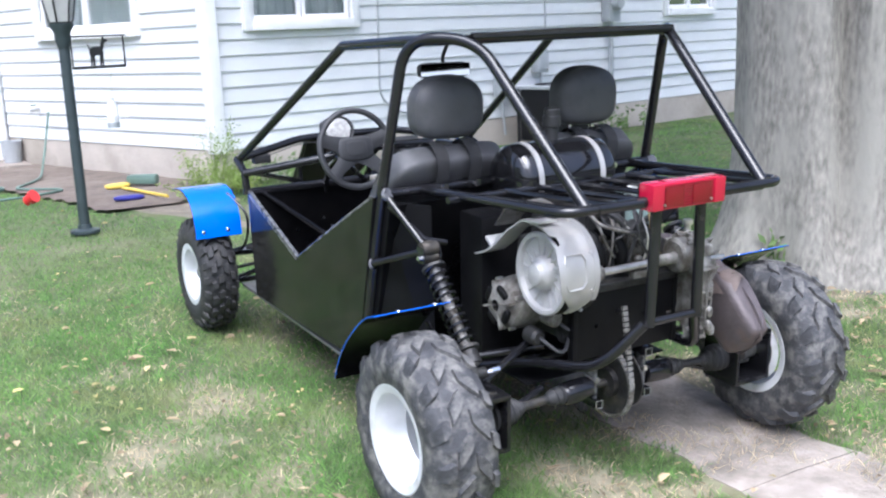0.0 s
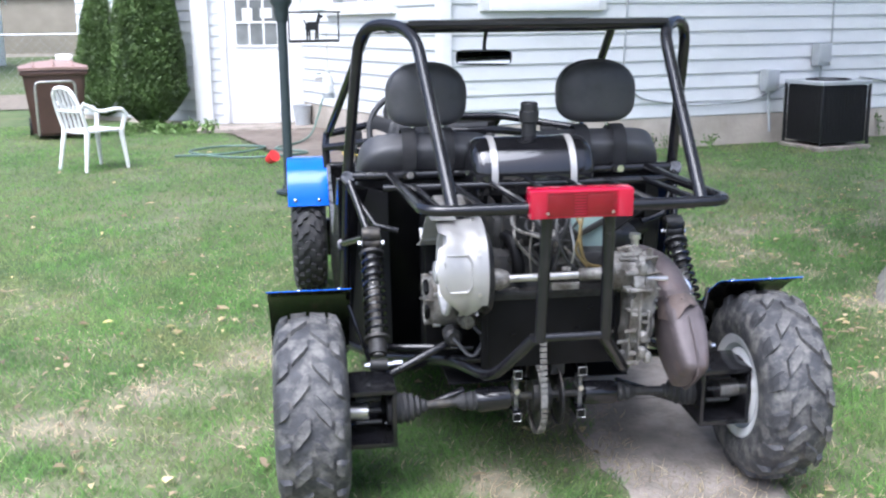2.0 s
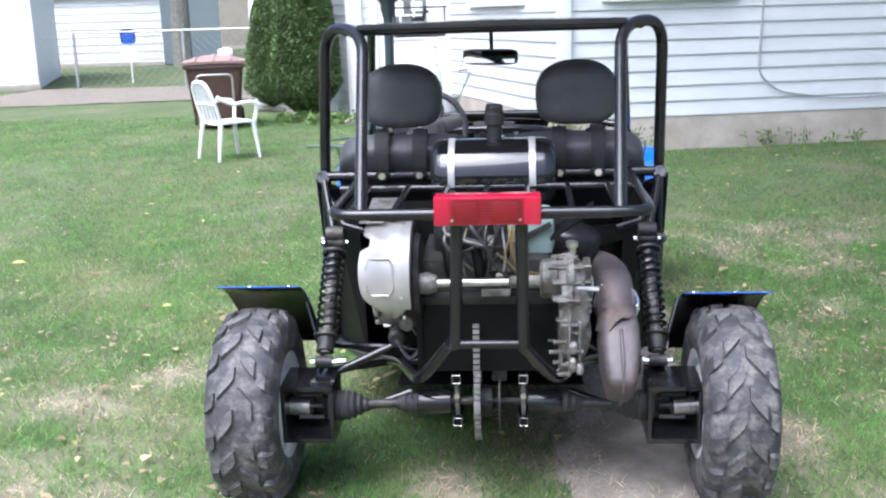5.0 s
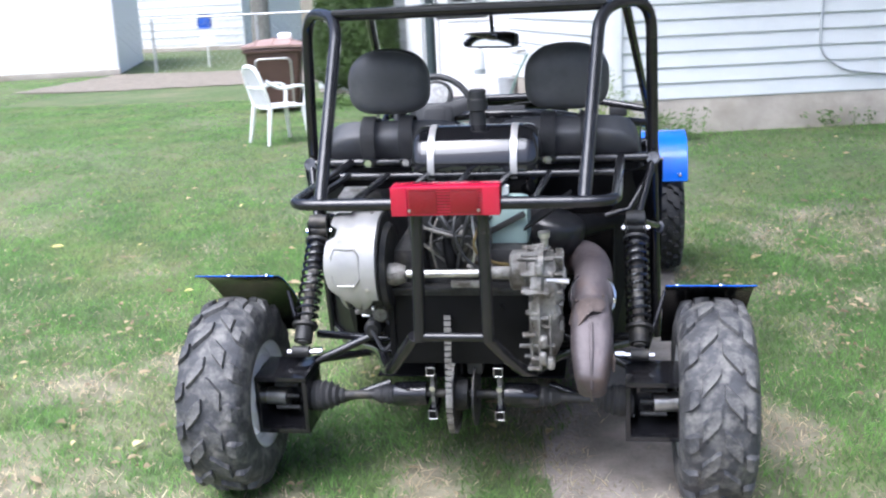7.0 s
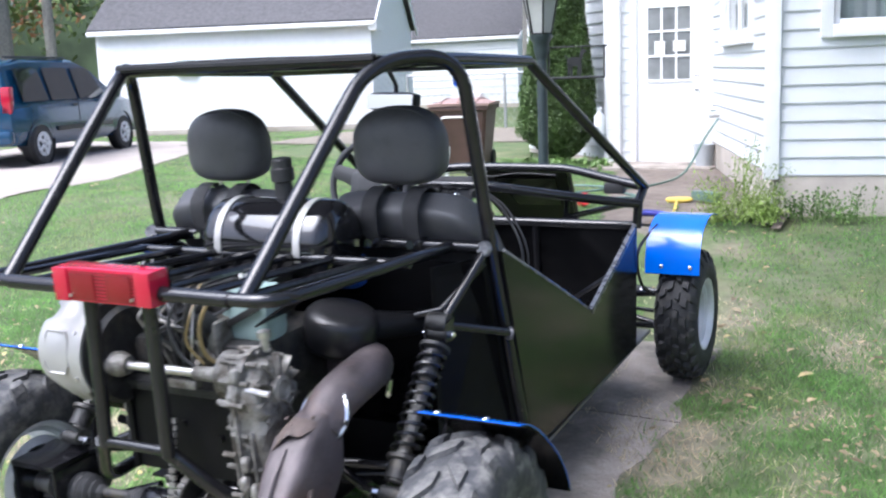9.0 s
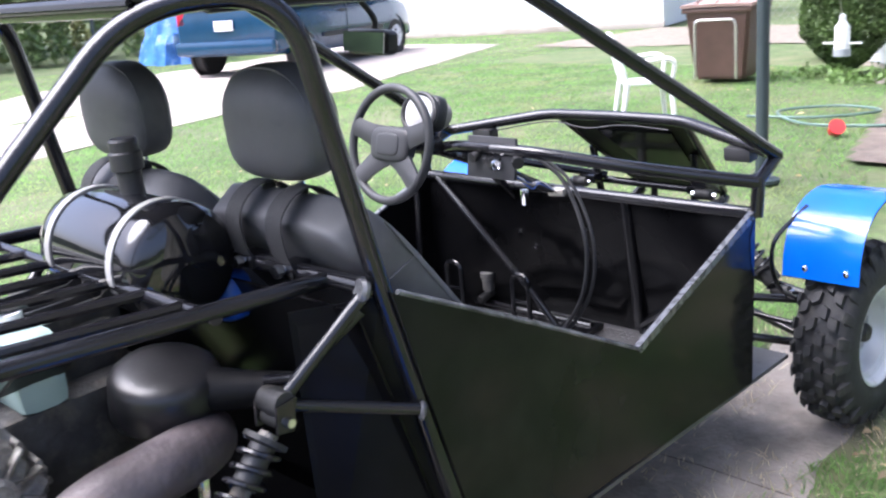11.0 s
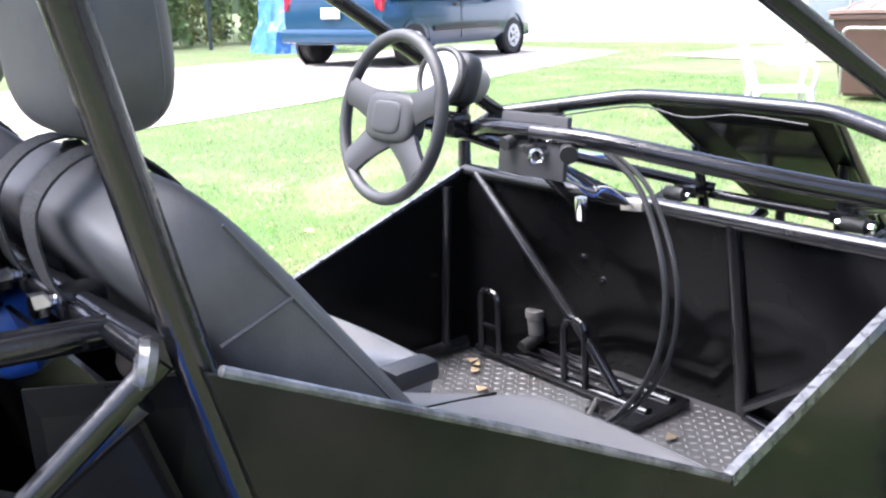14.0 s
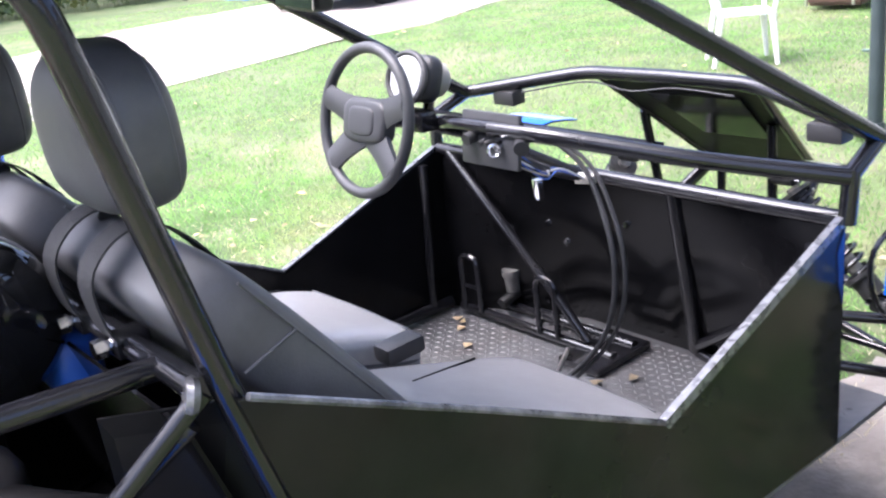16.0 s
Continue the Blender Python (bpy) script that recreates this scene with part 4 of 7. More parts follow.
def bush(name, x, y, z, rx, ry, h, stems, mat, seed, label, leaf=0.03, per=60, category="plant", cone=0.0):
    ob = root(name, Matrix.Translation((x, y, z)), label, category, "hedge along the fence" if category == "hedge" else "")
    r = np.random.default_rng(seed)
    pts = []
    bm = bmesh.new()
    for i in range(stems):
        bx, by = r.uniform(-rx, rx), r.uniform(-ry, ry)
        hh = h * r.uniform(0.45, 1.0) * (1 - cone * min(1.0, math.hypot(bx / rx, by / ry)))
        tip = Vector((bx + r.normal() * 0.12 * h, by + r.normal() * 0.12 * h, hh))
        tube([(bx, by, 0), ((bx + tip.x) / 2 + r.normal() * 0.02, (by + tip.y) / 2, hh * 0.5), tip], [0.005, 0.004, 0.002], 5, bm)
        for t in r.uniform(0.12, 1, per):
            pts.append((bx + (tip.x - bx) * t + r.normal() * 0.035, by + (tip.y - by) * t + r.normal() * 0.035, hh * t + r.normal() * 0.02))
    part("stalk_tangle", bm, mat, ob)
    leaf_cloud("leaves", np.array(pts), leaf, mat, ob, seed + 1)
    return ob


bush("corner_weeds", 0.36, 4.84, 0.34, 0.24, 0.16, 0.8, 46, PLUME, 31, "feathery yellow-green weeds tapering up at the house corner", 0.011, 80, cone=0.72)
bush("low_weeds", 0.9, 5.02, 0.35, 0.34, 0.08, 0.24, 26, WEED_LEAF, 33, "low weeds along the foundation", 0.015, 34)
bush("low_weeds", 2.6, 5.5, 0.36, 0.6, 0.06, 0.16, 10, WEED_LEAF, 37, "small weeds along the foundation", 0.022, 16)
bush("low_weeds", -2.3, 8.2, 0.36, 0.6, 0.3, 0.16, 26, WEED_LEAF, 39, "leafy ground cover under the shrub", 0.03, 18)
bush("low_weeds", 5.3, 6.0, 0.36, 0.7, 0.1, 0.3, 14, WEED_LEAF, 41, "weeds along the foundation by the meter", 0.026, 18)


# ---- large tree beside the buggy ----
tr = root("shade_tree", Matrix.Translation((2.97, 0.87, 0.08)), "massive grey-barked tree trunk with a flared base on the lawn", "tree")
rows = []
for i in range(30):
    h = 5.5 * (i / 29) ** 1.4 - 0.1
    ring = []
    for j in range(56):
        a = 2 * math.pi * j / 56
        flare = 0.16 * math.exp(-max(h, 0) * 3.4) * (1 + 0.5 * math.sin(5 * a + 1) + 0.3 * math.sin(9 * a))
        seam = -0.17 * math.exp(-((((a - 3.86 + math.pi) % (2 * math.pi)) - math.pi) / 0.1) ** 2)
        rad = 0.6 - 0.012 * h + flare + seam + 0.022 * noise.noise((math.cos(a) * 5, math.sin(a) * 5, h * 0.9)) + 0.02 * abs(math.sin(14 * a + 1.4 * noise.noise((a * 2, h, 2))))
        ring.append((rad * math.cos(a), rad * math.sin(a), h))
    rows.append(ring)
bm = bmesh.new()
vr = [[bm.verts.new(q) for q in ring] for ring in rows]
for u, v in zip(vr, vr[1:]):
    for j in range(56):
        bm.faces.new((u[j], u[(j + 1) % 56], v[(j + 1) % 56], v[j]))
part("trunk", bm, BARK, tr, smooth=60)
for dx, dy, dz in ((2.4, -1.5, 3.5), (-2.6, -0.6, 3.8), (0.6, 2.6, 3.6), (-0.6, -2.8, 4.0)):
    part("limb", tube(curve([(0, 0, 5.0), (dx * 0.4, dy * 0.4, 6.3), (dx, dy, 5 + dz)]), [0.3] * 6 + [0.2] * 4 + [0.1], 10), BARK, tr)
r = np.random.default_rng(51)
cp = []
for i in range(85):
    c0 = np.array([0.5 + r.normal() * 2.7, 1.6 + r.normal() * 2.5, 7.6 + r.normal() * 1.1])
    cp.append(c0 + r.normal(size=(190, 3)) * np.array([0.7, 0.7, 0.45]))
leaf_cloud("crown", np.concatenate(cp), 0.1, TREE_LEAF, tr, 52)
bush("trunk_ivy", 2.5, 0.75, 0.09, 0.25, 0.18, 0.28, 14, WEED_LEAF, 43, "small green ivy at the foot of the trunk", 0.03, 16)


# ---- white resin garden chair ----
def resin_chair():
    ob = root("garden_chair", pose(-2.55, 5.45, float(rise(5.45)) - 0.01, 0, 0, 0), "white plastic garden armchair on the lawn", "chair")
    hw = 0.235
    for sx in (-1, 1):
        part("leg", tube([(sx * 0.26, 0.25, 0), (sx * 0.225, 0.21, 0.40)], [0.018, 0.03], 8), CHAIR_WHITE, ob)
        part("leg", tube([(sx * 0.25, -0.27, 0), (sx * 0.215, -0.2, 0.40)], [0.018, 0.03], 8), CHAIR_WHITE, ob)
        part("armrest", tube(curve([(sx * 0.24, 0.22, 0.40), (sx * 0.27, 0.24, 0.56), (sx * 0.28, 0.15, 0.61), (sx * 0.28, -0.08, 0.60), (sx * 0.235, -0.24, 0.68)]), 0.02, 8, flat=1.5), CHAIR_WHITE, ob)
        part("back_post", tube(curve([(sx * 0.22, -0.2, 0.40), (sx * 0.225, -0.26, 0.6), (sx * 0.19, -0.31, 0.76), (sx * 0.12, -0.325, 0.82)]), 0.02, 8), CHAIR_WHITE, ob)
    part("seat", sheet([[(x, y, 0.40 - 0.02 * math.cos(x * 6)) for x in np.linspace(-hw, hw, 7)] for y in (0.23, 0.2, 0.0, -0.2)], 0.018), CHAIR_WHITE, ob)
    part("seat_rim", tube([(-hw, 0.235, 0.385), (hw, 0.235, 0.385)], 0.02, 8), CHAIR_WHITE, ob)
    part("back_rail", tube(curve([(-0.19, -0.31, 0.76), (-0.1, -0.33, 0.825), (0.1, -0.33, 0.825), (0.19, -0.31, 0.76)]), 0.022, 8), CHAIR_WHITE, ob)
    part("back_rail", tube([(-0.225, -0.255, 0.6), (0.225, -0.255, 0.6)], 0.018, 8), CHAIR_WHITE, ob)
    for i in range(4):
        x = -0.13 + 0.087 * i
        part("back_slat", tube([(x, -0.21, 0.41), (x, -0.255, 0.6), (x * 0.9, -0.325, 0.81)], 0.018, 6, flat=0.4), CHAIR_WHITE, ob)
    return ob


chair = resin_chair()
chair.matrix_world = pose(-2.52, 5.37, 0.352, 0, 0, -46) @ Matrix.Diagonal((0.78, 0.78, 0.84, 1))

# wheeled bin
bn = root("wheeled_bin", pose(-3.42, 8.15, 0.36, 0, 0, 14), "brown wheeled rubbish bin with a faded lid", "bin")
body = bmesh.new()
lo, hi = [], []
for sx, sy2 in ((-1, -1), (1, -1), (1, 1), (-1, 1)):
    lo.append(body.verts.new((sx * 0.25, sy2 * 0.27, 0.03)))
    hi.append(body.verts.new((sx * 0.32, sy2 * 0.36, 0.72)))
for i in range(4):
    j = (i + 1) % 4
    body.faces.new((lo[i], lo[j], hi[j], hi[i]))
body.faces.new(lo[::-1])
body.faces.new(hi)
bmesh.ops.bevel(body, geom=body.edges[:], offset=0.03, segments=2, affect="EDGES")
part("body", body, BIN_BROWN, bn)
part("rim", box((0, 0, 0.71), (0.69, 0.77, 0.05), 0.015), BIN_BROWN, bn)
part("lid", sheet([[(x, y, 0.75 + 0.07 * (1 - (x / 0.36) ** 2) * (1 - (y / 0.42) ** 2)) for x in np.linspace(-0.35, 0.35, 7)] for y in np.linspace(0.4, -0.4, 7)], 0.03), BIN_LID, bn)
for x in (-0.2, 0.0, 0.2):
    part("lid_rib", tube([(x, y, 0.77 + 0.07 * (1 - (x / 0.36) ** 2) * (1 - (y / 0.42) ** 2)) for y in np.linspace(-0.38, 0.38, 7)], 0.012, 6), BIN_LID, bn)
part("bar", tube(rounded([(-0.2, -0.4, 0.05), (-0.2, -0.42, 0.62), (0.2, -0.42, 0.62), (0.2, -0.4, 0.05)], 0.06), 0.014, 8), STEEL, bn)
for sx in (-1, 1):
    part("wheel", lathe([(0.1, -0.02), (0.1, 0.02)], (sx * 0.27, 0.28, 0.1), "x", 16), RUBBER_NEW, bn)
pr = part("paper_bag", blob((0, 0, 0.05), (0.09, 0.06, 0.05), 0.6), CHAIR_WHITE, at=pose(-3.3, 8.2, 1.16, 0, 0, 20))
tagged(pr, "white crumpled paper on the bin lid", "paper")


# ---- garages, fence, backdrop ----
def garage(name, x0, x1, y0, y1, eave, ridge, label, z0=0.36, laps=True, m=None, paint=TRIM, category="garage"):
    ob = root(name, m or Matrix(), label, category)
    part("wall", box(((x0 + x1) / 2, y0 + 0.1, (z0 + eave) / 2), (x1 - x0, 0.2, eave - z0), 0.01), paint, ob)
    part("wall", box(((x0 + x1) / 2, y1 - 0.1, (z0 + eave) / 2), (x1 - x0, 0.2, eave - z0), 0.01), paint, ob)
    ym = (y0 + y1) / 2
    for x in (x0 + 0.1, x1 - 0.1):
        part("wall", plate([(x, y0 + 0.21, z0), (x, y1 - 0.21, z0), (x, y1 - 0.21, eave), (x, ym, ridge - 0.08), (x, y0 + 0.21, eave)], 0.2), paint, ob)
    sl = (ridge - eave) / (ym - y0)
    part("roof", plate([(x0 - 0.12, y0 - 0.14, eave - 0.14 * sl + 0.06), (x1 + 0.12, y0 - 0.14, eave - 0.14 * sl + 0.06), (x1 + 0.12, ym, ridge + 0.06), (x0 - 0.12, ym, ridge + 0.06)], 0.07), ROOFING, ob)
    part("roof", plate([(x0 - 0.12, y1 + 0.14, eave - 0.14 * sl + 0.06), (x1 + 0.12, y1 + 0.14, eave - 0.14 * sl + 0.06), (x1 + 0.12, ym, ridge + 0.06), (x0 - 0.12, ym, ridge + 0.06)], 0.07), ROOFING, ob)
    part("gutter", box(((x0 + x1) / 2, y0 - 0.15, eave - 0.14 * sl), (x1 - x0 + 0.24, 0.08, 0.1), 0.02), TRIM, ob)
    for ye in (y0 - 0.14, y1 + 0.14):
        part("fascia", plate([(x1 + 0.135, ye, eave - 0.14 * sl + 0.08), (x1 + 0.135, ym, ridge + 0.08), (x1 + 0.135, ym, ridge - 0.12), (x1 + 0.135, ye, eave - 0.14 * sl - 0.12)], 0.03), TRIM, ob)
    z = z0 + 0.2
    while laps and z < eave - 0.05:
        part("siding_course", box(((x0 + x1) / 2, y0 - 0.006, z), (x1 - x0, 0.02, 0.02), 0), SIDING, ob)
        z += 0.22
    part("footing", box(((x0 + x1) / 2, y0 - 0.01, z0 + 0.04), (x1 - x0 + 0.04, 0.08, 0.14), 0.01), CONCRETE_BASE, ob)
    return ob


g1 = garage("garage", -6.0, 0.0, 0.0, 5.6, 2.62, 4.5, "long white garage with a dark shingle roof behind the driveway", laps=False, m=Matrix.Translation((-9.29, 15.97, 0)) @ Matrix.Rotation(radians(20), 4, "Z"))
part("window", box((-4.0, -0.04, 1.76), (0.4, 0.06, 0.3), 0.01), CURTAIN, g1, "small white framed window")
part("window_trim", tube([(-4.22, -0.05, 1.59), (-3.78, -0.05, 1.59), (-3.78, -0.05, 1.93), (-4.22, -0.05, 1.93)], 0.03, 4, closed=True), TRIM, g1)
part("eave_return", box((0.06, 0.25, 2.45), (0.16, 0.8, 0.14), 0.02), TRIM, g1)
g2 = garage("neighbour_garage", -19, -10.2, 26, 32, 2.5, 4.2, "white neighbour garage behind a wire fence")
garage("neighbour_house", -15.5, -6.5, 42, 49, 3.0, 5.6, "tan neighbour house behind the trees", paint=TAN, laps=False, category="house")

fn = root("wire_fence", Matrix(), "galvanised chain link fence along the back of the yard", "fence")
for x in np.arange(-8.6, 2, 2.2):
    part("post", tube([(x, 16.2, 0.3), (x, 16.2, 1.45)], 0.03, 8), GALV, fn)
part("top_rail", tube([(-8.6, 16.2, 1.42), (2, 16.2, 1.42)], 0.022, 8), GALV, fn)
bm = bmesh.new()
for i in np.arange(-8.6, 2, 0.16):
    for s in (-1, 1):
        tube([(i, 16.2, 0.36), (i + s * 1.05, 16.2, 1.41)], 0.002, 3, bm)
part("mesh_wire", bm, GALV, fn, smooth=0)
fn2 = root("wire_fence", Matrix(), "wire fence in front of bushes beside the driveway", "fence")
for y in np.arange(-2, 13, 2.6):
    part("post", tube([(-17.5, y, 0.2), (-17.5, y, 1.5)], 0.04, 8), POST_GREEN, fn2)
part("top_rail", tube([(-17.5, -2, 1.45), (-17.5, 13, 1.45)], 0.025, 8), GALV, fn2)
bm = bmesh.new()
for i in np.arange(-2, 13, 0.2):
    for s in (-1, 1):
        tube([(-17.5, i, 0.36), (-17.5, i + s * 1.05, 1.44)], 0.0008, 3, bm)
part("mesh_wire", bm, POST_GREEN, fn2, smooth=0)
ysign = root("yard_sign", Matrix.Translation((-7.9, 17.3, 0.36)), "small blue and white yard sign on a stake", "sign")
part("stake", cyl((0, 0, 0), (0, 0, 0.6), 0.015, 6), CHAIR_WHITE, ysign)
part("panel", box((0, 0, 0.55), (0.36, 0.02, 0.16), 0.005), CHAIR_WHITE, ysign)
part("panel", box((-0.02, -0.005, 0.95), (0.28, 0.02, 0.3), 0.06), BLUE_JUG, ysign)


def tree(name, x, y, h, spread_, seed, label, trunk=0.2, leaf=0.16, clumps=40, low=0.25, mat=TREE_LEAF):
    ob = root(name, Matrix.Translation((x, y, 0.3)), label, "tree", "trees round the yard")
    r = np.random.default_rng(seed)
    part("trunk", tube([(0, 0, -0.3), (0.05, 0, h * 0.35), (0.1, 0.05, h * 0.7)], [trunk, trunk * 0.8, trunk * 0.3], 10), BARK, ob)
    cp = []
    for i in range(clumps):
        a, q = r.uniform(0, 6.28), r.uniform(0, 1) ** 0.5
        zc = h * r.uniform(low, 1.0)
        c0 = np.array([spread_ * q * math.cos(a), spread_ * q * math.sin(a), zc])
        if i < 6:
            part("limb", tube([(0.03, 0, h * 0.3), tuple(c0 * 0.8)], [trunk * 0.35, trunk * 0.1], 6), BARK, ob)
        cp.append(c0 + r.normal(size=(90, 3)) * np.array([0.6, 0.6, 0.45]))
    leaf_cloud("crown", np.concatenate(cp), leaf, mat, ob, seed + 1)
    return ob


for i, (x, y, h, s, t_) in enumerate(((-27, 19, 9, 3.6, 0.3), (-21, 24, 10, 3.5, 0.45), (-30, 10, 8, 3.4, 0.3), (-22, 4, 7, 3.0, 0.5), (-27, 1, 8, 3.4, 0.3),
                                       (-9.0, 24, 9, 2.4, 0.27), (-3, 30, 9, 3.4, 0.3), (-16, 34, 10, 4, 0.3), (3, 33, 9, 4, 0.3), (-25, 8, 5, 3.2, 0.25))):
    tree("tree", x, y, h, s, 60 + 3 * i, "leafy green yard tree in the distance" if i != 5 else "bare-trunked tree behind the wire fence", t_, low=0.6 if i == 5 else 0.25)
tree("tree", -20.5, 15.8, 12, 3.4, 301, "broad bare trunk of a tall tree behind the van", 0.62, low=0.5)
tree("tree", -34, 27, 9, 4.0, 305, "rust-coloured autumn tree in the distance", 0.3, mat=AUTUMN)
up = root("utility_pole", Matrix.Translation((-19.2, 16.6, 0.3)), "grey wooden utility pole by the tall tree", "pole")
part("pole", tube([(0, 0, -0.2), (0, 0, 9)], [0.14, 0.11], 10), BARK, up)
part("crossarm", box((0, 0, 8.2), (1.8, 0.12, 0.14), 0.01), BARK, up)
for i, (x, y) in enumerate(((-19.5, 5), (-19.3, 7.5), (-19.6, 10), (-19.2, 12.5), (-20, 2.5))):
    bush("hedge", x, y, 0.3, 0.9, 1.3, 2.2, 60, TREE_LEAF, 110 + 2 * i, "overgrown green hedge behind the fence", 0.09, 40, "hedge")
backdrop_m = material("far_woods", (0.075, 0.1, 0.05), 0.95, spread=0.5, scale=0.4, bump=0.5, bump_scale=1.0)
bm = bmesh.new()
rr2 = np.random.default_rng(5)
ring = [(70 * math.cos(a), 70 * math.sin(a)) for a in np.linspace(0, 2 * math.pi, 240, endpoint=False)]
vb = [bm.verts.new((x, y, -1)) for x, y in ring]
vt = [bm.verts.new((x, y, 6 + 2.5 * noise.noise((x * 0.09, y * 0.09, 0)) + rr2.uniform(-0.5, 0.5))) for x, y in ring]
for i in range(240):
    j = (i + 1) % 240
    bm.faces.new((vb[i], vb[j], vt[j], vt[i]))
tagged(part("backdrop", bm, backdrop_m, smooth=0), "distant line of trees round the yards", "woods", kind="structure")


# ---- parked minivan and tarpaulin ----
def minivan():
    p_rear, p_front = Vector((-10.5, 8.15, 0)), Vector((-11.6, 10.95, 0))
    d = (p_front - p_rear).normalized()
    ang = math.atan2(d.y, d.x)
    mid = (p_rear + p_front) / 2
    side = Vector((d.y, -d.x, 0))
    m = Matrix.Translation(mid - side * 0.8 + Vector((0, 0, 0.35))) @ Matrix.Rotation(ang, 4, "Z") @ Matrix.Diagonal((1, 1, 0.91, 1))
    ob = root("minivan", m, "dark teal minivan parked on the driveway", "van")
    # x ahead, y to the left, z up; outline of body sections along x
    secs = [(-2.2, 0.5, 0.8, 1.0, 0.84), (-2.12, 0.34, 0.9, 1.62, 0.88), (-1.5, 0.3, 0.95, 1.7, 0.92), (0.2, 0.28, 0.95, 1.7, 0.92), (0.75, 0.28, 0.95, 1.55, 0.92), (1.35, 0.28, 0.95, 1.12, 0.92), (1.95, 0.3, 0.9, 0.95, 0.9), (2.3, 0.36, 0.7, 0.75, 0.82)]
    bm = bmesh.new()
    rings = []
    for x, zb, zs, zt, w in secs:
        top = w * (0.78 if zt > 1.3 else 0.92)
        half = [(w * 0.93, zb), (w, zb + 0.12), (w, zs), (w * 0.99, min(zs + 0.02, zt - 0.03)), (top, zt - 0.05), (top * 0.86, zt)]
        pts = [(y, z) for y, z in half] + [(-y, z) for y, z in half[::-1]]
        rings.append([bm.verts.new((x, y, z)) for y, z in pts])
    for a, b in zip(rings, rings[1:]):
        for j in range(len(a)):
            bm.faces.new((a[j], a[(j + 1) % len(a)], b[(j + 1) % len(b)], b[j]))
    bm.faces.new(rings[0])
    bm.faces.new(rings[-1][::-1])
    part("body", bm, VAN_PAINT, ob, smooth=30)
    for sy2 in (-1, 1):
        for x0, x1, tp in ((-1.95, -1.2, 0), (-1.1, -0.25, 0), (-0.15, 0.85, 0.45)):
            y0, y1 = 0.925, 0.77
            part("side_window", plate([(x0, sy2 * y0, 1.02), (x1, sy2 * y0, 1.02), (x1 - tp * 0.75 - 0.03, sy2 * y1, 1.55), (x0 + 0.05, sy2 * y1, 1.55)], 0.02), VAN_GLASS, ob)
        part("roof_rail", tube([(-1.8, sy2 * 0.6, 1.73), (0.1, sy2 * 0.6, 1.73)], 0.02, 6), PLASTIC, ob)
        part("bumper_strip", box((0.0, sy2 * 0.935, 0.55), (2.0, 0.03, 0.08), 0.01), PLASTIC, ob)
        part("door_mirror", blob((0.95, sy2 * 1.03, 1.08), (0.06, 0.11, 0.08), 0.6), VAN_PAINT, ob)
        part("door_seam", box((-0.2, sy2 * 0.922, 0.7), (0.012, 0.012, 0.65), 0), PLASTIC, ob)
        part("door_handle", box((-0.35, sy2 * 0.93, 0.92), (0.16, 0.03, 0.04), 0.01), PLASTIC, ob)
        part("tail_light", box((-2.14, sy2 * 0.78, 1.05), (0.12, 0.14, 0.42), 0.02), RED, ob, "red tail light")
        part("headlight", box((2.18, sy2 * 0.62, 0.66), (0.14, 0.34, 0.14), 0.03), LAMP_GLASS, ob)
    part("rear_window", plate([(-2.2, -0.68, 1.06), (-2.2, 0.68, 1.06), (-2.11, 0.6, 1.52), (-2.11, -0.6, 1.52)], 0.03), VAN_GLASS, ob)
    part("windscreen", plate([(1.3, -0.72, 1.16), (1.3, 0.72, 1.16), (0.8, 0.62, 1.54), (0.8, -0.62, 1.54)], 0.03), VAN_GLASS, ob)
    part("bumper", box((-2.22, 0, 0.48), (0.16, 1.72, 0.22), 0.05), VAN_PAINT, ob)
    part("bumper", box((2.3, 0, 0.42), (0.2, 1.6, 0.24), 0.06), VAN_PAINT, ob)
    part("number_plate", box((-2.23, 0, 0.82), (0.02, 0.32, 0.16), 0.005), CHAIR_WHITE, ob, "pale plate with a plain dark bar")
    part("plate_bar", box((-2.245, 0, 0.82), (0.01, 0.22, 0.05), 0), METER_GREY, ob)
    for x in (-1.5, 1.5):
        for sy2 in (-1, 1):
            w = part("wheel", lathe([(0.2, -0.1), (0.3, -0.1), (0.33, -0.07), (0.33, 0.07), (0.3, 0.1), (0.2, 0.1)], (x, sy2 * 0.83, 0.33), "y", 28), RUBBER_NEW, ob)
            part("wheel_arch", lathe([(0.39, -0.02), (0.39, 0.02), (0.3, 0.02), (0.3, -0.02)], (x, sy2 * 0.905, 0.34), "y", 28, close=False), PLASTIC, ob)
            rm = part("rim", lathe([(0.19, sy2 * 0.08), (0.2, sy2 * 0.11), (0.06, sy2 * 0.09), (0.0, sy2 * 0.1)], (x, sy2 * 0.83, 0.33), "y", 24, close=False), RIM, w)
            for q in range(5):
                a = 2 * math.pi * q / 5
                part("spoke", box((x + 0.11 * math.cos(a), sy2 * 0.945, 0.33 + 0.11 * math.sin(a)), (0.17, 0.02, 0.06), 0.008, Matrix.Rotation(-a, 3, "Y")), RIM, w)
    return ob


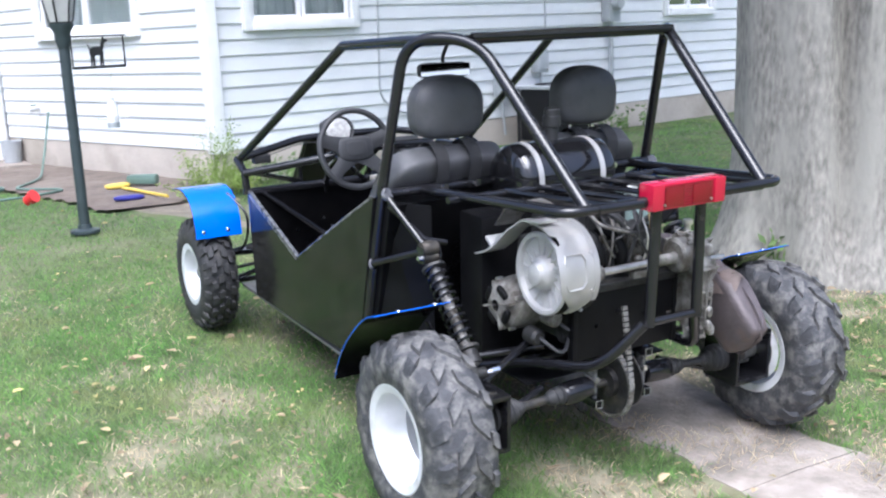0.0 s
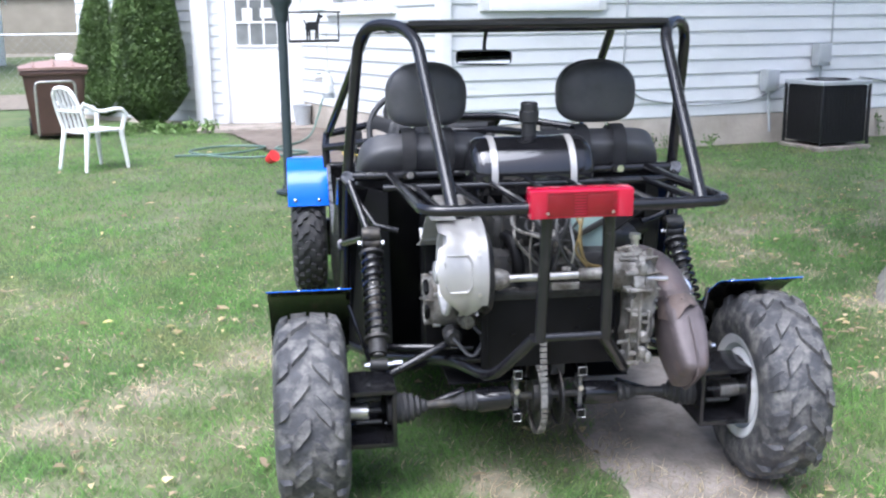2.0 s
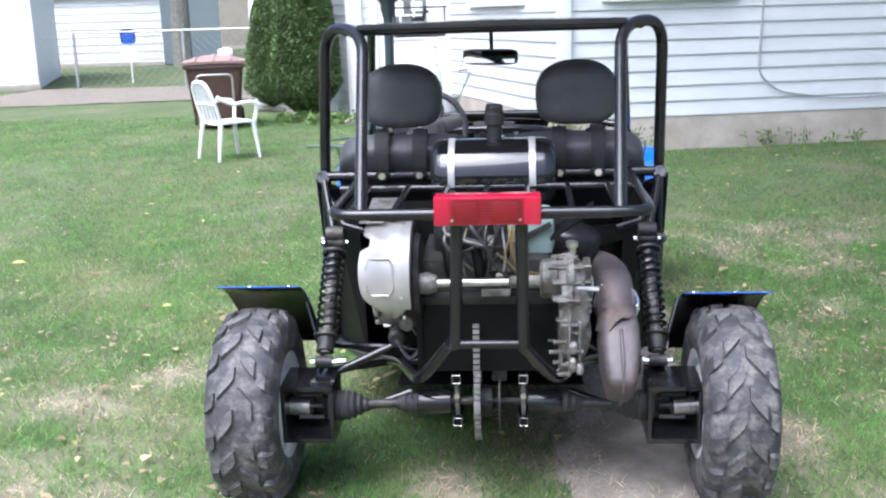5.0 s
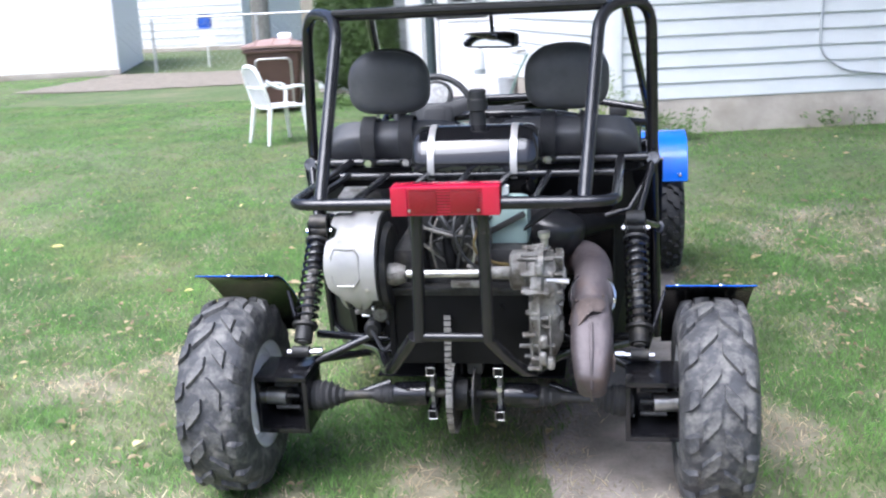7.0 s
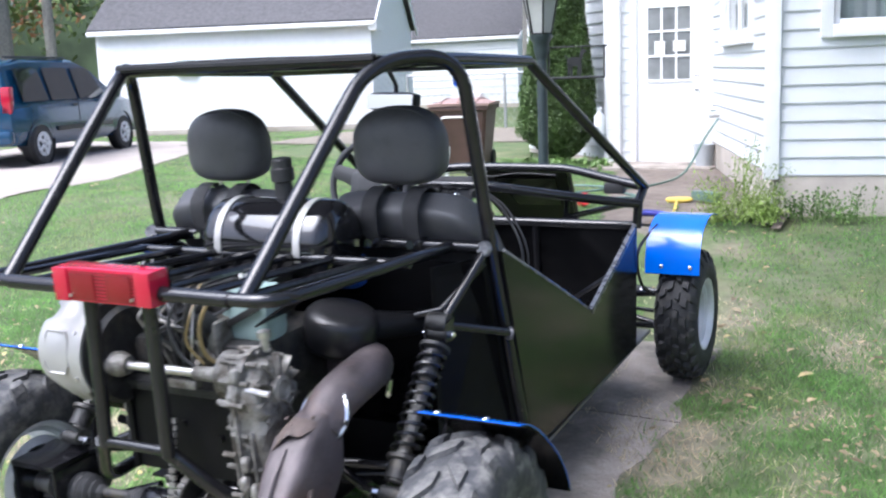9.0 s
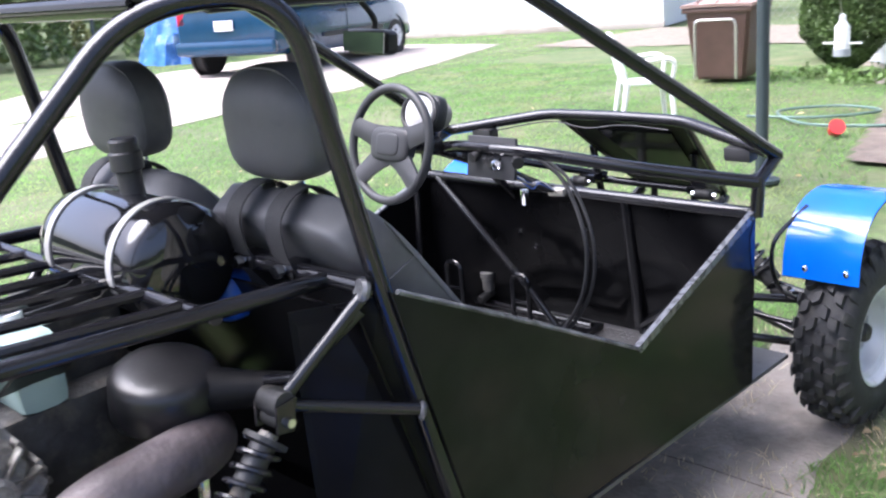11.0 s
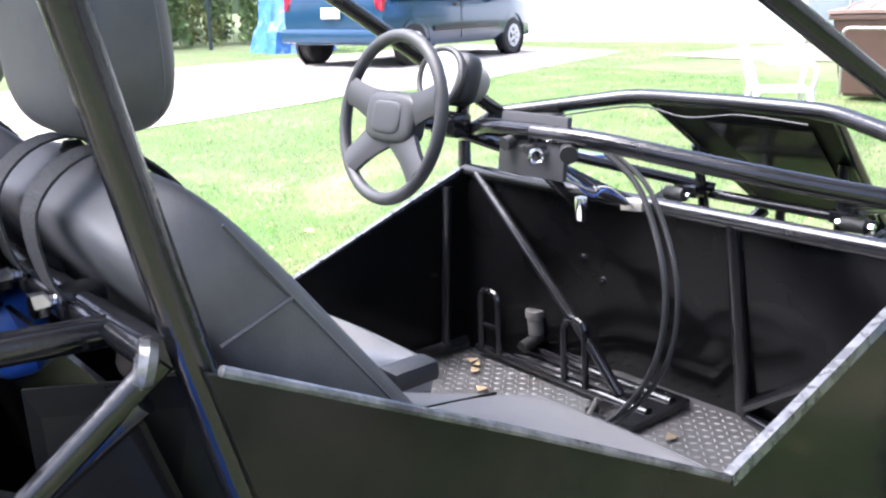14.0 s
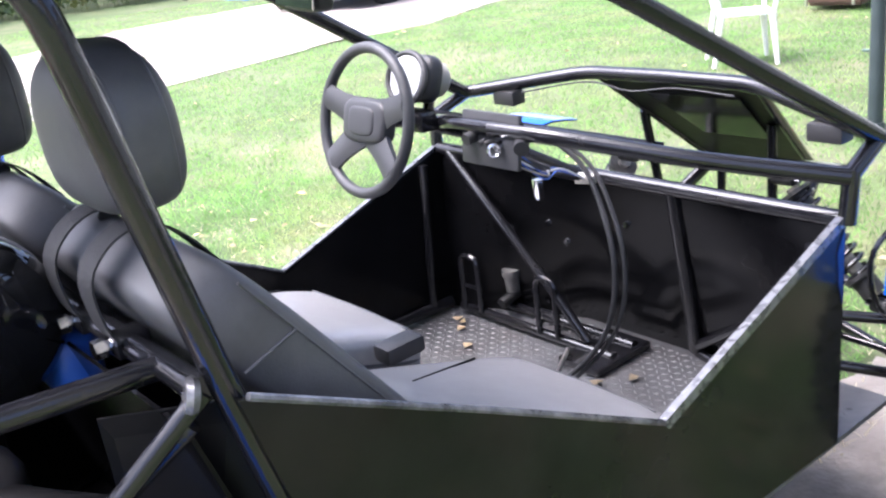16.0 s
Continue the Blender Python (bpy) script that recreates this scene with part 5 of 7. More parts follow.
minivan()
r = np.random.default_rng(77)
tp = root("tarpaulin_heap", Matrix.Translation((-15.65, 9.2, 0.34)), "blue tarpaulin draped over a tall heap beside the van", "tarpaulin")
bm = bmesh.new()
vr = []
for i in range(14):
    t = i / 13
    ring = []
    for j in range(40):
        a = 2 * math.pi * j / 40
        rad = (0.85 - 0.55 * t ** 0.8) * (1 + 0.1 * math.sin(5 * a + 3 * t) * (1 - t * 0.5)) + 0.13 * noise.noise((math.cos(a) * 2.6, math.sin(a) * 2.6, t * 6)) + 0.07 * noise.noise((math.cos(a) * 6, math.sin(a) * 6, t * 11))
        ring.append(bm.verts.new((rad * math.cos(a) + 0.35 * t, rad * math.sin(a) * 0.9, 1.75 * math.sin(t * 1.45) + 0.03 * noise.noise((a * 4, t * 3, 7)))))
    vr.append(ring)
for u, v in zip(vr, vr[1:]):
    for j in range(40):
        bm.faces.new((u[j], u[(j + 1) % 40], v[(j + 1) % 40], v[j]))
bm.faces.new(vr[-1])
part("tarpaulin", bm, TARP, tp, smooth=25)


# ---- the buggy ----
# Its own axes: x to the right, y ahead, z up from the ground under the tyres.
BG = root("dune_buggy", Matrix.Translation((0, 0, 0.045)) @ Matrix.Rotation(math.atan(0.06), 4, "X"), "home-built black tube-frame dune buggy with blue mudguards", "buggy")
T1, T2 = 0.0185, 0.0135


def bt(name, pts, r=T1, mat=PAINT, label="", n=12):
    return part(name, tube(pts, r, n), mat, BG, label)


def tyre(cx, cy, cz, R, W, rim_r, mat, lugs, label, outer, bars, disc, tall=0.023):
    """A knobbly tyre and its rim; outer is the side (+1 or -1) that faces away from the buggy."""
    prof = [(rim_r - 0.03, -W * 0.42), (rim_r - 0.004, -W * 0.45), (rim_r + 0.008, -W * 0.43), (rim_r + 0.004, -W * 0.36), (rim_r - 0.03, -W * 0.3), (rim_r - 0.038, -W * 0.05), (rim_r - 0.05, 0.0), (rim_r - 0.038, W * 0.05), (rim_r - 0.03, W * 0.3), (rim_r + 0.004, W * 0.36), (rim_r + 0.008, W * 0.43), (rim_r - 0.004, W * 0.45), (rim_r - 0.012, W * 0.43)]
    inner = [(rim_r - 0.016, W * 0.4), (rim_r - 0.022, W * 0.3), (rim_r - 0.038, W * 0.26), (rim_r - 0.044, W * 0.08), (rim_r - 0.058, 0.0), (rim_r - 0.044, -W * 0.08), (rim_r - 0.038, -W * 0.28), (rim_r - 0.03, -W * 0.42)]
    w = part("wheel", lathe(prof + inner, (cx, cy, cz), "x", 44, close=False), RIM, BG, "white-silver steel wheel")
    prof = []
    for u in np.linspace(-1, 1, 27):
        a = abs(u)
        if a < 0.6:
            prof.append((R - 0.02 - 0.022 * (a / 0.6) ** 2.6, u / 0.6 * W * 0.41))
        else:
            t = (a - 0.6) / 0.4
            rr = (R - 0.042) + (rim_r - R + 0.042) * t ** 1.15
            prof.append((rr, math.copysign(W * (0.41 + 0.10 * math.sin(t * math.pi * 0.75) - 0.03 * t), u)))
    part("tyre", lathe(prof, (cx, cy, cz), "x", 64, close=False), mat, w, label)
    # tread: raised blocks, each (from, to, start, slant, half width) across one half of the tyre
    step = 2 * math.pi / lugs
    meshes = []
    for s in (-1, 1):
        for q0, q1, start, slant, wide in bars:
            bm = bmesh.new()
            va = []
            qs = np.linspace(q0, q1, 5)
            for i, q in enumerate(qs):
                h = s * W * 0.47 * min(q, 1.0)
                base = R - 0.024 - 0.022 * min(1, q) ** 2.6 - (0.05 * max(0, q - 0.86) / 0.2)
                a = -step * (slant * (q - q0) + start)
                wid = step * wide * (1.0 if i else 0.75)
                va.append([bm.verts.new((h, rr * math.sin(aa), rr * math.cos(aa))) for aa, rr in ((a - wid, base - 0.004), (a - wid * 0.74, base + tall), (a + wid * 0.74, base + tall), (a + wid, base - 0.004))])
            for u, v in zip(va, va[1:]):
                for j in range(3):
                    bm.faces.new((u[j], u[j + 1], v[j + 1], v[j]))
            bm.faces.new(va[0])
            bm.faces.new(va[-1][::-1])
            bmesh.ops.recalc_face_normals(bm, faces=bm.faces[:])
            me = bpy.data.meshes.new("tread_block")
            bm.to_mesh(me)
            bm.free()
            me.materials.append(mat)
            meshes.append(me)
    for k in range(lugs):
        for i, me in enumerate(meshes):
            ob = new("tread_block", me)
            ob.parent = w
            ob.matrix_local = Matrix.Translation((cx, cy, cz)) @ Matrix.Rotation(k * step + (0.5 * step if i >= len(bars) else 0.0), 4, "X")
    part("disc", lathe([(rim_r - 0.046, -outer * 0.01), (rim_r * 0.6, -outer * 0.02), (rim_r * 0.48, outer * 0.012), (rim_r * 0.26, outer * 0.014), (rim_r * 0.24, outer * 0.022), (0.0, outer * 0.024)], (cx + outer * disc, cy, cz), "x", 32, close=False), RIM, w)
    part("hub_cap", lathe([(0.03, 0), (0.03, outer * 0.05), (0.022, outer * 0.06), (0.0, outer * 0.06)], (cx + outer * (disc + 0.02), cy, cz), "x", 14, close=False), ENGINE, w)
    for q in range(4):
        a = math.pi / 4 + math.pi / 2 * q
        part("wheel_nut", cyl((cx + outer * (disc + 0.01), cy + 0.055 * math.cos(a), cz + 0.055 * math.sin(a)), (cx + outer * (disc + 0.04), cy + 0.055 * math.cos(a), cz + 0.055 * math.sin(a)), 0.01, 6), STEEL, w)
    return w


REAR_BARS = ((0.05, 0.5, 0.0, 0.9, 0.25), (0.6, 1.04, 0.62, 0.5, 0.24))
FRONT_BARS = ((0.04, 0.3, 0.0, 0.5, 0.27), (0.38, 0.66, 0.4, 0.4, 0.28), (0.74, 1.05, 0.1, 0.3, 0.27))
for s in (-1, 1):
    tyre(s * 0.765, -0.57, 0.318, 0.326, 0.232, 0.176, RUBBER, 15, "dusty black knobbly rear tyre", s, REAR_BARS, -0.075, 0.017)
    tyre(s * 0.737, 1.70, 0.281, 0.284, 0.185, 0.155, RUBBER_NEW, 22, "black knobbly front tyre", s, FRONT_BARS, -0.035)

OFF = 0.02
# cage: a bent hoop on each side, upright in front and slanted behind
for s in (-1, 1):
    # the upper cage sits 2 cm to the right of the tub's middle line
    bt("hoop", [Vector(q) for q in rounded([(s * 0.628, 0.15, 0.24), (s * 0.604, -0.005, 0.97), (s * 0.572 + OFF, -0.105, 1.506), (s * 0.412 + OFF, -0.3, 1.504), (s * 0.368 + OFF, -0.828, 1.032)], 0.125, 8)], 0.0195)
    bt("roof_rail", rounded([(s * 0.485 + OFF, -0.2, 1.498), (s * 0.495 + OFF, 0.0, 1.488), (s * 0.502 + OFF, 0.535, 1.444)], 0.1), T1)
    bt("pillar", [(s * 0.502 + OFF, 0.535, 1.444), (s * 0.634 + 0.006, 1.42, 0.882)], T1)
    bt("front_post", [(s * 0.635, 1.43, 0.88), (s * 0.645, 1.31, 0.84), (s * 0.64, 1.3, 0.74)], T1)
    bt("rack_side", rounded([(s * 0.3 + OFF, -0.845, 1.03), (s * 0.452 + OFF, -0.838, 1.03), (s * 0.475 + OFF, -0.035, 0.968)], 0.1, 8), 0.0165)
    bt("shock_stay", [(s * 0.604, -0.03, 0.966), (s * 0.545, -0.22, 0.80)], T2)
    bt("shock_stay", [(s * 0.63, 0.045, 0.70), (s * 0.54, -0.225, 0.80)], T2)
    bt("shock_stay", [(s * 0.6, -0.05, 0.93), (s * 0.52, -0.16, 0.82), (s * 0.44, -0.17, 0.8)], 0.012)
    bt("lower_rail", rounded([(s * 0.62, 0.15, 0.27), (s * 0.5, -0.1, 0.3), (s * 0.3, -0.45, 0.42), (s * 0.21, -0.74, 0.47), (s * 0.105, -0.832, 0.63)], 0.08), T1)
    bt("light_post", [(s * 0.1 + 0.012, -0.835, 0.62), (s * 0.092 + 0.018, -0.832, 1.0)], T1)
    bt("hood_tube", rounded([(s * 0.635, 1.43, 0.88), (s * 0.265, 1.55, 0.933), (0, 1.55, 0.936)], 0.06), T1)
    bt("hood_tube", [(s * 0.245 + 0.02, 1.56, 0.925), (s * 0.17, 1.94, 0.6)], 0.012)
    bt("nose_tube", [(s * 0.17, 1.94, 0.58), (s * 0.3, 1.45, 0.3)], T1)
    bt("nose_post", [(s * 0.205 - 0.005, 1.71, 0.79), (s * 0.167 - 0.008, 1.75, 0.36)], T2)
    bt("side_stay", [(s * 0.64, 1.31, 0.845), (s * 0.185, 1.75, 0.675)], T2)
    bt("dash_tube", rounded([(s * 0.645, 1.305, 0.835), (s * 0.42, 1.13, 0.892), (s * 0.15, 0.98, 0.955), (0, 0.972, 0.957)], 0.09), T1)
    part("weld_bead", lathe([(0.021, -0.008), (0.025, 0), (0.021, 0.008)], (s * 0.604, -0.045, 0.968), (s * 0.2, 0.6, -0.2), 12), WELD, BG)
    part("weld_bead", lathe([(0.016, -0.006), (0.022, 0), (0.016, 0.006)], (s * 0.628, 0.04, 0.70), (s, 1.6, -0.4), 12), WELD, BG)
bt("roof_bar", [(OFF - 0.5, 0.535, 1.444), (OFF + 0.5, 0.535, 1.444)], T1)
bt("roof_bar", [(OFF - 0.42, -0.285, 1.505), (OFF + 0.42, -0.285, 1.505)], T1)
bt("nose_bar", [(-0.17, 1.94, 0.6), (0.17, 1.94, 0.6)], T2)
bt("nose_bar", [(-0.19, 1.745, 0.66), (0.16, 1.735, 0.66)], T2)
bt("nose_strut", [(0.02, 1.74, 0.655), (-0.01, 1.76, 0.42)], 0.012)
bt("seat_bar", [(-0.605, -0.03, 0.968), (0.605, -0.03, 0.968)], T1)
bt("rack_bar", [(-0.5, -0.285, 0.978), (0.5, -0.285, 0.978)], T2)
bt("rack_bar", [(OFF - 0.34, -0.845, 1.03), (OFF + 0.34, -0.845, 1.03)], T1)
for i in range(7):
    x = -0.40 + 0.133 * i
    bt("rack_slat", [(x, -0.285, 0.982), (x * 0.96, -0.835, 1.032)], 0.011, n=8)
bt("low_bar", [(-0.09, -0.835, 0.632), (0.112, -0.835, 0.632)], T2)
bt("engine_cradle", [(-0.3, -0.45, 0.42), (0.3, -0.45, 0.42)], T1)
bt("engine_cradle", [(-0.54, -0.35, 0.44), (-0.22, -0.45, 0.46)], T2)
bt("engine_cradle", [(0.54, -0.35, 0.44), (0.22, -0.45, 0.46)], T2)

# roof sheet, slightly bowed
part("roof_panel", sheet([[(OFF + x * (0.5 if i else 0.43), y, z + 0.01 * (1 - x * x)) for x in np.linspace(-1, 1, 9)] for i, (y, z) in enumerate(((-0.295, 1.514), (-0.02, 1.501), (0.26, 1.482), (0.545, 1.458)))], 0.006), SHEET, BG, "thin black sheet roof")
part("roof_lip", sheet([[(OFF + x * 0.43, -0.3 - d, 1.522 - h) for x in np.linspace(-1, 1, 9)] for d, h in ((0.0, 0.0), (0.008, 0.006), (0.01, 0.014))], 0.004), SHEET, BG)


# tub panels
def side_panel(s):
    out = [(-0.005, 0.955), (0.36, 0.765), (0.733, 0.562), (1.0, 0.65), (1.30, 0.745), (1.262, 0.262), (0.7, 0.275), (0.16, 0.29)]
    part("side_panel", plate([(s * 0.636, y, z) for y, z in out], 0.006), SHEET, BG, "glossy black sheet side panel")
    part("panel_lip", tube([(s * 0.636, y, z) for y, z in ((0.01, 0.952), (0.36, 0.768), (0.733, 0.565))], 0.006, 8), WELD, BG, "bare chipped metal edge")
    # angle strip along the front edge, its paint rubbed bright
    d_ = Vector((0, 0.562, 0.188)).normalized()
    across = Vector((0, -d_.z, d_.y))
    e0, e1 = Vector((s * 0.641, 0.733, 0.566)), Vector((s * 0.641, 1.295, 0.754))
    part("edge_strip", sheet([[e + across * w for w in (-0.013, -0.008, -0.002, 0.004)] for e in [e0.lerp(e1, q) for q in np.linspace(0, 1, 9)]], 0.004), STRIP, BG, "bright worn metal edge strip")
    part("edge_strip", sheet([[e + across * 0.005 - Vector((s * w, 0, 0)) for w in (-0.002, 0.003, 0.009, 0.014)] for e in [e0.lerp(e1, q) for q in np.linspace(0, 1, 9)]], 0.004), STRIP, BG)
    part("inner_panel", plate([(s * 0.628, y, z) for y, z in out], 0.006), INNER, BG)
    bt("panel_rib", [(s * 0.615, 1.22, 0.72), (s * 0.615, 1.18, 0.29)], T2)
    bt("panel_rib", [(s * 0.618, 0.18, 0.31), (s * 0.618, 1.25, 0.285)], T1)
    part("corner_patch", plate([(s * 0.6405, 1.293, 0.735), (s * 0.6405, 1.281, 0.575), (s * 0.6405, 1.268, 0.62), (s * 0.6405, 1.266, 0.69)], 0.002), NAVY, BG, "blue painted patch")


side_panel(-1)
side_panel(1)
def toe(x):
    """How far ahead the foot of the bulkhead lies."""
    return 1.262 + 0.165 * min(1.0, (0.63 - abs(x)) / 0.4)


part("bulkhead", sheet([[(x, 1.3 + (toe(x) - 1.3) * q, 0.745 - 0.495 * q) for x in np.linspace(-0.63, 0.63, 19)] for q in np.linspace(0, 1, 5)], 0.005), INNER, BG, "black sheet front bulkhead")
bt("bulkhead_rail", [(-0.635, 1.30, 0.748), (0.635, 1.30, 0.748)], T1)
bt("bulkhead_post", [(0.215, 1.3, 0.745), (0.165, 1.41, 0.28)], T1)
bt("bulkhead_brace", [(-0.575, 1.29, 0.745), (-0.158, 1.25, 0.415), (-0.06, 1.255, 0.3)], T2)
bt("bulkhead_brace", [(0.18, 1.4, 0.3), (0.615, 1.275, 0.6)], T2)
bt("toe_rail", [(0.17, 1.41, 0.272), (0.61, 1.285, 0.272)], T2)
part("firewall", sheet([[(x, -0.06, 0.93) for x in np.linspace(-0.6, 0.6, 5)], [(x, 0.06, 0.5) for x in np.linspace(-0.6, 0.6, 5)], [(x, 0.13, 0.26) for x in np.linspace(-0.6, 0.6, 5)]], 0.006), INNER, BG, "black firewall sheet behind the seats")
for s in (-1, 1):
    part("rear_side_panel", plate([(s * 0.598, 0.0, 0.94), (s * 0.61, 0.14, 0.255), (s * 0.46, -0.12, 0.275), (s * 0.47, -0.12, 0.925)], 0.004), MATTE, BG)

# diamond plate floor with raised bars
part("floor_pan", box((0, 0.81, 0.255), (1.262, 1.36, 0.012), 0), DIAMOND, BG, "grey diamond plate floor")
bm = bmesh.new()
for i in range(54):
    for j in range(38):
        x, y = -0.605 + 0.0225 * i, 0.62 + 0.0215 * j
        if y > 1.4:
            continue
        a = 0.6 if (i + j) % 2 else -0.6
        c_, s_ = math.cos(a), math.sin(a)
        pts = [(0.0105, 0, 0), (0, 0.003, 0), (-0.0105, 0, 0), (0, -0.003, 0)]
        base = [bm.verts.new((x + u * c_ - v * s_, y + u * s_ + v * c_, 0.2605)) for u, v, _ in pts]
        top = bm.verts.new((x, y, 0.264))
        for q in range(4):
            bm.faces.new((base[q], base[(q + 1) % 4], top))
tread = part("floor_tread", bm, DIAMOND, BG, smooth=0)
tagged(tread, kind="stuff")

# seats: thick flat-sided backs leaning on the firewall, sloping cushions
for s in (-1, 1):
    cx = s * 0.305
    lean = Matrix.Rotation(radians(36), 3, "X")
    tilt = Matrix.Rotation(radians(-19), 3, "X")
    cy_, cz_, half_l = (0.63, 0.47, 0.27) if s > 0 else (0.52, 0.525, 0.25)
    seat = part("seat", blob((cx, cy_, cz_), (0.245, half_l, 0.09), (0.32, 0.25), tilt, nu=36, nv=14), CUSHION, BG, "black vinyl bucket seat cushion, paled in colour for sky sheen")
    part("seat_piping", tube([Vector((cx, cy_, cz_)) + tilt @ Vector((0.246 * math.copysign(abs(math.cos(a)) ** 0.3, math.cos(a)), (half_l + 0.001) * math.copysign(abs(math.sin(a)) ** 0.3, math.sin(a)), 0.02)) for a in np.linspace(0, 2 * math.pi, 48, endpoint=False)], 0.004, 6, closed=True), VINYL, seat)
    # top seams run along the bolster and across the front
    part("seat_seam", tube([Vector((cx, cy_, cz_)) + tilt @ Vector((-0.11 - 0.4 * (y + 0.12), y, 0.0885)) for y in np.linspace(-0.14, 0.1, 9)], 0.0028, 6), MATTE, seat)
    part("seat_seam", tube([Vector((cx, cy_, cz_)) + tilt @ Vector((x, half_l * 0.8 + 0.01 * math.cos(x * 9), 0.084)) for x in np.linspace(-0.2, 0.2, 9)], 0.0028, 6), VINYL, seat)
    p0 = Vector((cx, 0.213, 0.79))
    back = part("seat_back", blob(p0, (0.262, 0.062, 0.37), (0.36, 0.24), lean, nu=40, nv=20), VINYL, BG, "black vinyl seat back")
    part("seat_seam", tube([p0 + lean @ Vector((x, 0.0612, 0.2)) for x in np.linspace(-0.18, 0.18, 9)], 0.0022, 6), MATTE, back)
    for d in (-1, 1):
        part("seat_seam", tube([p0 + lean @ Vector((d * 0.2598, 0.038, z)) for z in np.linspace(-0.33, 0.31, 13)], 0.0024, 6), VINYL, back)
        part("seat_seam", tube([p0 + lean @ Vector((d * 0.2612, y, 0.2 + 0.3 * (0.042 - y))) for y in np.linspace(-0.046, 0.038, 7)], 0.0024, 6), VINYL, back)
        part("seat_seam", tube([p0 + lean @ Vector((d * 0.18, 0.0602, z)) for z in np.linspace(-0.28, 0.2, 11)], 0.0022, 6), MATTE, back)
    hx_, hc = cx + s * 0.008, Vector((cx + s * 0.008, 0.04, 1.246))
    hr = part("headrest", blob(hc, (0.146, 0.069, 0.114), (0.86, 0.68), nu=40, nv=24, low=0.58), VINYL, BG, "black vinyl headrest")
    for yo in (-0.03, 0.03):
        ring = []
        for a in np.linspace(0, 2 * math.pi, 44, endpoint=False):
            q = 0.86 if math.sin(a) > 0 else 0.58
            ring.append(hc + Vector((0.1405 * math.copysign(abs(math.cos(a)) ** q, math.cos(a)), yo, 0.1092 * math.copysign(abs(math.sin(a)) ** q, math.sin(a)))))
        part("headrest_seam", tube(ring, 0.0025, 5, closed=True), VINYL, hr)
    for d in (-1, 1):
        part("headrest_rod", cyl((cx + d * 0.055, 0.03, 1.03), (cx + d * 0.055, 0.038, 1.17), 0.0065, 8), CHROME, hr)
    for d in (-1, 1):
        part("headrest_guide", lathe([(0.013, 0), (0.015, 0.012), (0.009, 0.02)], (cx + d * 0.055, 0.032, 1.098), "z", 12), PLASTIC, hr)
    # shoulder belts over the seat back and down to their bolts
    for d in (-1, 1):
        x = cx + s * 0.012 + d * 0.068
        line = curve([(x, 0.118, 1.035), (x, 0.075, 1.092), (x, 0.03, 1.124), (x, -0.022, 1.116), (x, -0.062, 1.075), (x, -0.06, 1.01), (x, -0.04, 0.965)], 4)
        part("belt", sheet([[p + Vector((-0.025, 0, 0)), p + Vector((0.025, 0, 0))] for p in line], 0.003), WEBBING, BG, "black webbing belt")
        part("belt_anchor", box((x, -0.03, 0.972), (0.05, 0.05, 0.03), 0.006), PAINT, BG)
        part("bolt", cyl((x, -0.02, 0.976), (x, -0.075, 0.976), 0.008, 8), CHROME, BG)
        part("bolt_head", cyl((x, -0.062, 0.976), (x, -0.078, 0.976), 0.014, 6), CHROME, BG)
    part("seat_slider", box((cx, 0.56, 0.31), (0.4, 0.4, 0.1), 0.01), INNER, BG)
part("buckle", box((0.0, 0.64, 0.565), (0.06, 0.1, 0.04), 0.012), PLASTIC, BG)

# fuel tank with straps
tank = part("fuel_tank", lathe([(0.0, -0.222), (0.06, -0.219), (0.105, -0.208), (0.122, -0.19), (0.126, -0.17), (0.126, 0.17), (0.122, 0.19), (0.105, 0.208), (0.06, 0.219), (0.0, 0.222)], (0.018, -0.17, 0.995), "x", 48, close=False), GLOSSY, BG, "gloss black cylindrical fuel tank")
for x in (-0.122, 0.15):
    ring = [(x, -0.17 + 0.1275 * math.cos(a), 0.995 + 0.1275 * math.sin(a)) for a in np.linspace(0.1, 3.35, 22)] + [(x, -0.292, 0.965)]
    part("tank_strap", sheet([[Vector(p) + Vector((-0.011, 0, 0)), Vector(p) + Vector((0.011, 0, 0))] for p in ring], 0.003), SHROUD, tank, "bright metal strap")
part("filler_neck", lathe([(0.026, 0.1), (0.026, 0.17), (0.034, 0.175), (0.034, 0.21), (0.03, 0.214), (0.03, 0.235), (0.026, 0.24), (0.0, 0.24)], (0.023, -0.15, 0.995), "z", 18, close=False), PLASTIC, tank)

# tail lamp
tl = part("tail_lamp", box((0.015, -0.846, 1.045), (0.302, 0.06, 0.084), 0.008), RED, BG, "wide red tail lamp")
part("housing", box((0.015, -0.812, 1.045), (0.29, 0.02, 0.078), 0.005), PAINT, tl)
for x, w in ((-0.045, 0.075), (0.068, 0.075)):
    part("reflector", box((x, -0.8775, 1.043), (w, 0.005, 0.062), 0.002), RED_DARK, tl)
for i in range(9):
    part("lens_rib", box((0.015, -0.8775, 1.012 + 0.0082 * i), (0.2, 0.004, 0.0025), 0), RED_DARK, tl)
for x in (-0.112, 0.142):
    part("end_lens", box((x, -0.877, 1.045), (0.045, 0.008, 0.08), 0.003), RED, tl)
    part("screw", cyl((x * 0.75, -0.882, 1.02), (x * 0.75, -0.875, 1.02), 0.004, 8), STEEL, tl)

